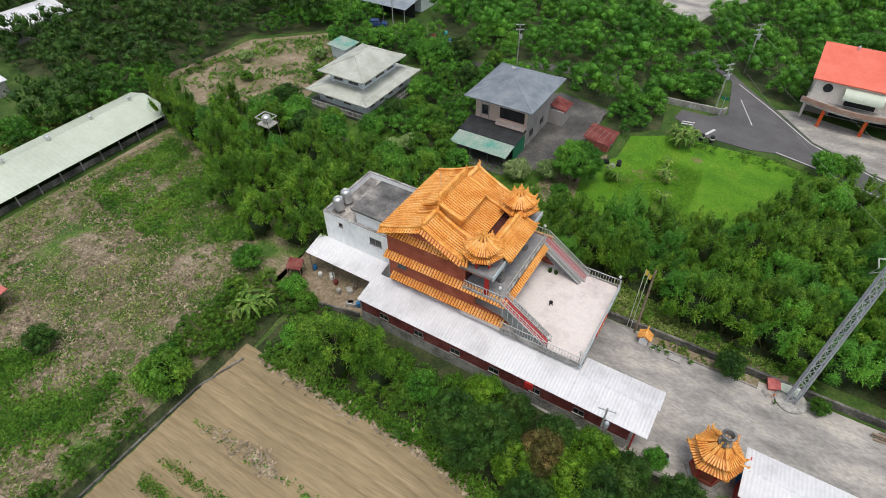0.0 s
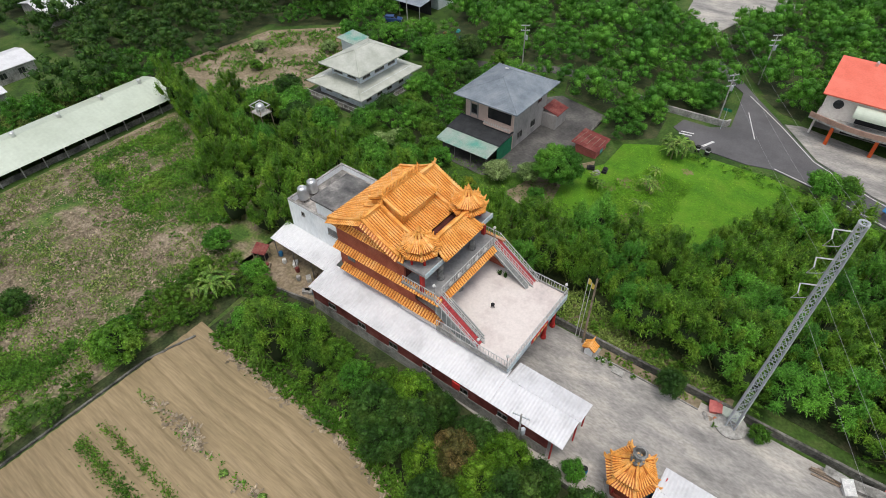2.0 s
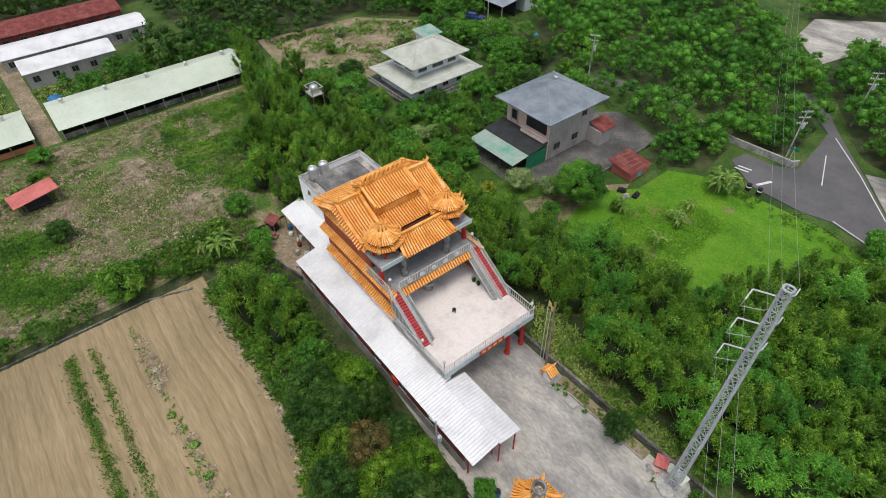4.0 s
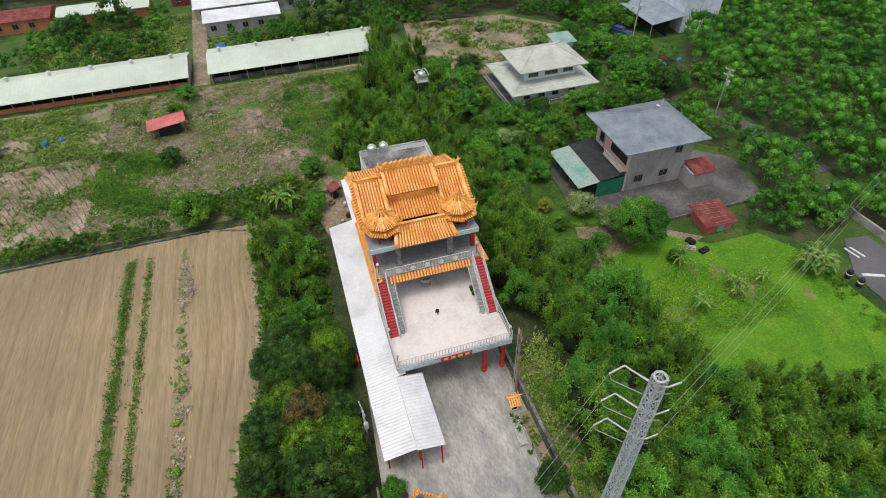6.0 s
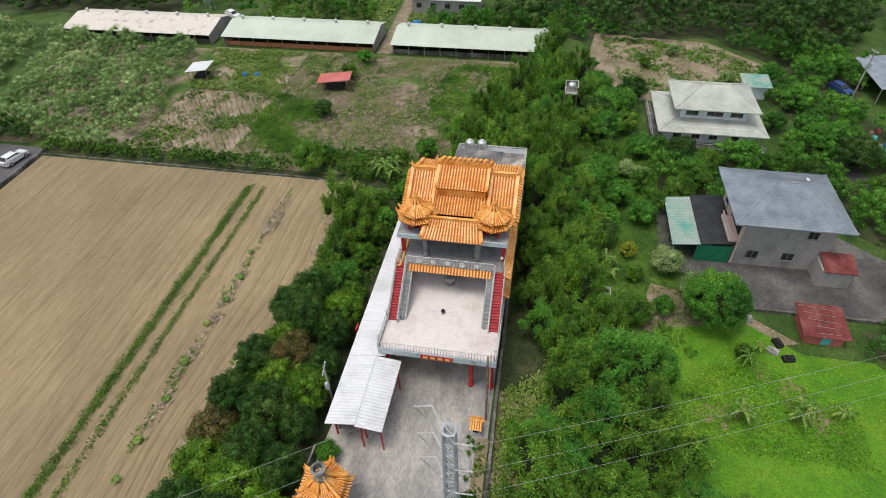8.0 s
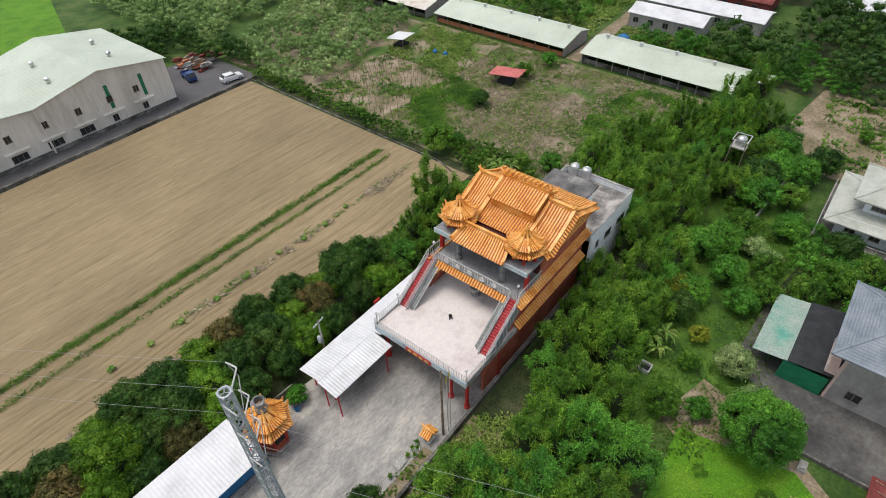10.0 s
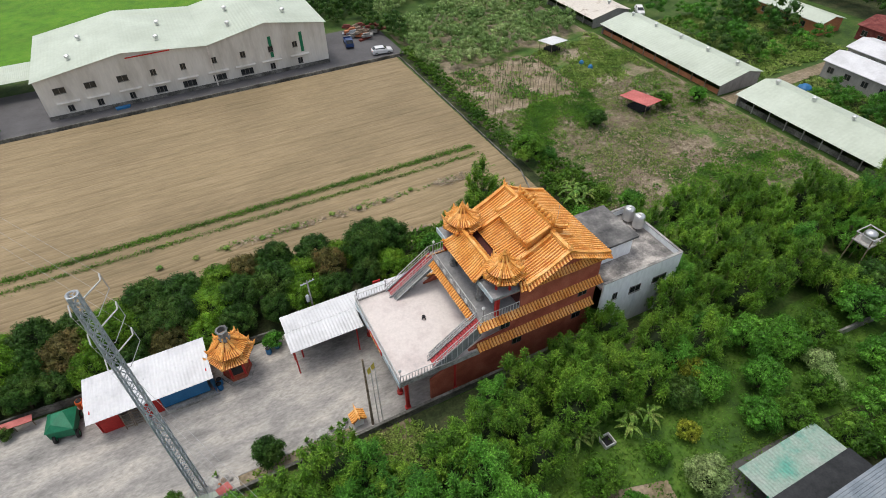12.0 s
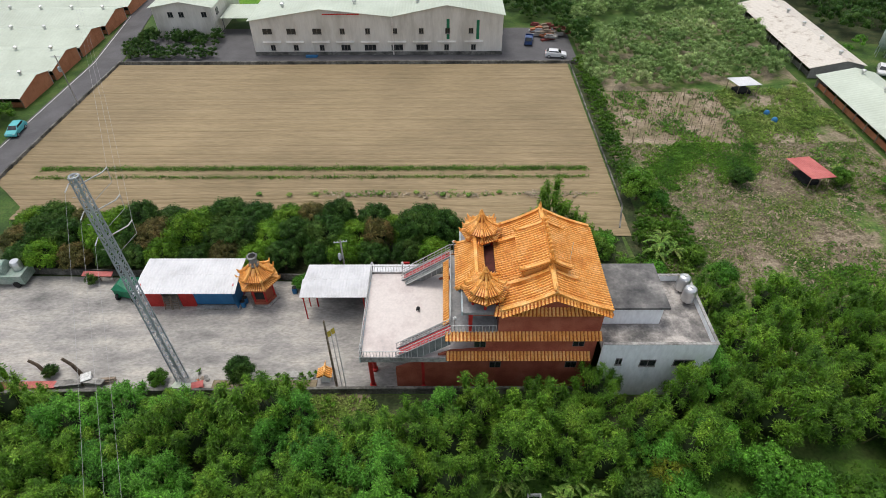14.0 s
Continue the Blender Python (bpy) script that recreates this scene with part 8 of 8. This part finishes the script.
tufts("stake_plot_weeds", [(-64, -20), (-43, -20), (-43, -2), (-64, -2)], 700, "sparse weeds among the stakes", L_WEED, 403, 0.4, 0.2, 5, 0.5)
tufts("shed_weeds", [(-82, -24), (-64, -20), (-64, -2), (-82, -2)], 2200, "green weeds in front of the sheds", L_DRYWEED, 404, 0.4, 0.3, 5, 0.3)
tufts("lawn_grass", [(-16.5, 62.5), (20, 64.5), (33, 80), (23, 83), (5, 88), (-10, 87), (-15.3, 83), (-15.3, 77), (-18, 72)], 5000, "uneven tufts of bright grass", L_LAWN, 405, 0.16, 0.04, 5, 0.0)
tufts("worn_grass", [(-15, 70), (-9, 63), (-3, 64), (-3, 80), (-9, 80)], 1500, "ragged grass round bare spots in the lawn", L_LAWN, 417, 0.26, 0.1, 5, 0.0, 0.06)
tufts("bank_grass", [(-6, 45.9), (12, 45.9), (12, 48), (4, 48), (-5, 51), (-9, 50)], 900, "dry and green grass on the bank below the wall", L_DRYWEED, 406, 0.32, 0.25, 5, 0.0)
tufts("garden_grass", [(-60, 53), (-18, 53), (-12, 60), (-16, 66), (-22, 70), (-40, 63), (-52, 66)], 2600, "garden grass in shade", L_WEED, 407, 0.2, 0.14, 5, 0.0)
tufts("nursery_weeds", [(-98, 58), (-72, 62), (-72, 81), (-84, 90), (-96, 79)], 1000, "weeds on nursery soil", L_WEED, 408, 0.45, 0.3, 5, 0.3)
tufts("far_field_weeds", [(-97, -22), (-97, 10), (-123, 9), (-123, -20)], 3500, "rough weeds on a far plot", L_DRYWEED, 409, 0.45, 0.3, 5, 0.2)
tufts("far_field_weeds", [(-96, 15), (-96, 50), (-106, 48), (-106, 15)], 1800, "rough weeds on a far plot", L_DRYWEED, 410, 0.45, 0.3, 5, 0.2)
for y, w, n, seed in ((5.1, 0.42, 3600, 411), (7.4, 0.2, 1500, 412)):
    tufts("crop_row", [(-35.5, y - w), (49, y - w), (49, y + w), (-35.5, y + w)], n, "thin row of green crop in the field", L_WEED, seed, 0.17, 0.14, 4, 0.0, 0.17)
tufts("field_weeds", [(-36, 11.2), (6, 11.2), (6, 12.2), (-36, 12.2)], 130, "weeds along a bare field strip", L_WEED, 413, 0.25, 0.15, 5, 0.4, 0.17)
tufts("field_straw", [(-35, 11.4), (4, 11.4), (4, 12.4), (-35, 12.4)], 140, "straw heaps along a field strip", STRAW, 414, 0.4, 0.12, 6, 0.36, 0.17)
tufts("field_edge_grass", [(-36, 20.4), (-13, 20.4), (-5, 17.6), (46, 16.2), (46, 18), (-4, 19.4), (-12, 22), (-36, 22)], 1800, "grass on the field bank", L_WEED, 415, 0.4, 0.35, 5, 0.0, 0.14)
tufts("bank_straw", [(-36, 20), (-13, 20), (-5, 17.2), (46, 16), (46, 17), (-4, 18.4), (-12, 21), (-36, 21)], 700, "dry litter on the field bank", STRAW, 416, 0.5, 0.1, 4, 0.0, 0.16)

agave = banana_kind(99, 14, 0.9)
for k in range(9):
    t = thing("agave_plant", (0, 0, 0), "blue-green spiky plant in the field", "plant", "field plants")
    part("leaf_crown", agave[0], None, t)
    part("stem", Shape().tube((0, 0, 0), (0, 0, 1.9), 0.1, 0.1, 6), L_WEED, t)
    t.matrix_basis = pose(-22 + k * 4.4 + random.uniform(-0.8, 0.8), 11.9 + random.uniform(-0.4, 0.4), 0.05, 0, 0, random.uniform(0, 360)) @ Matrix.Diagonal((0.6, 0.6, 0.22, 1))
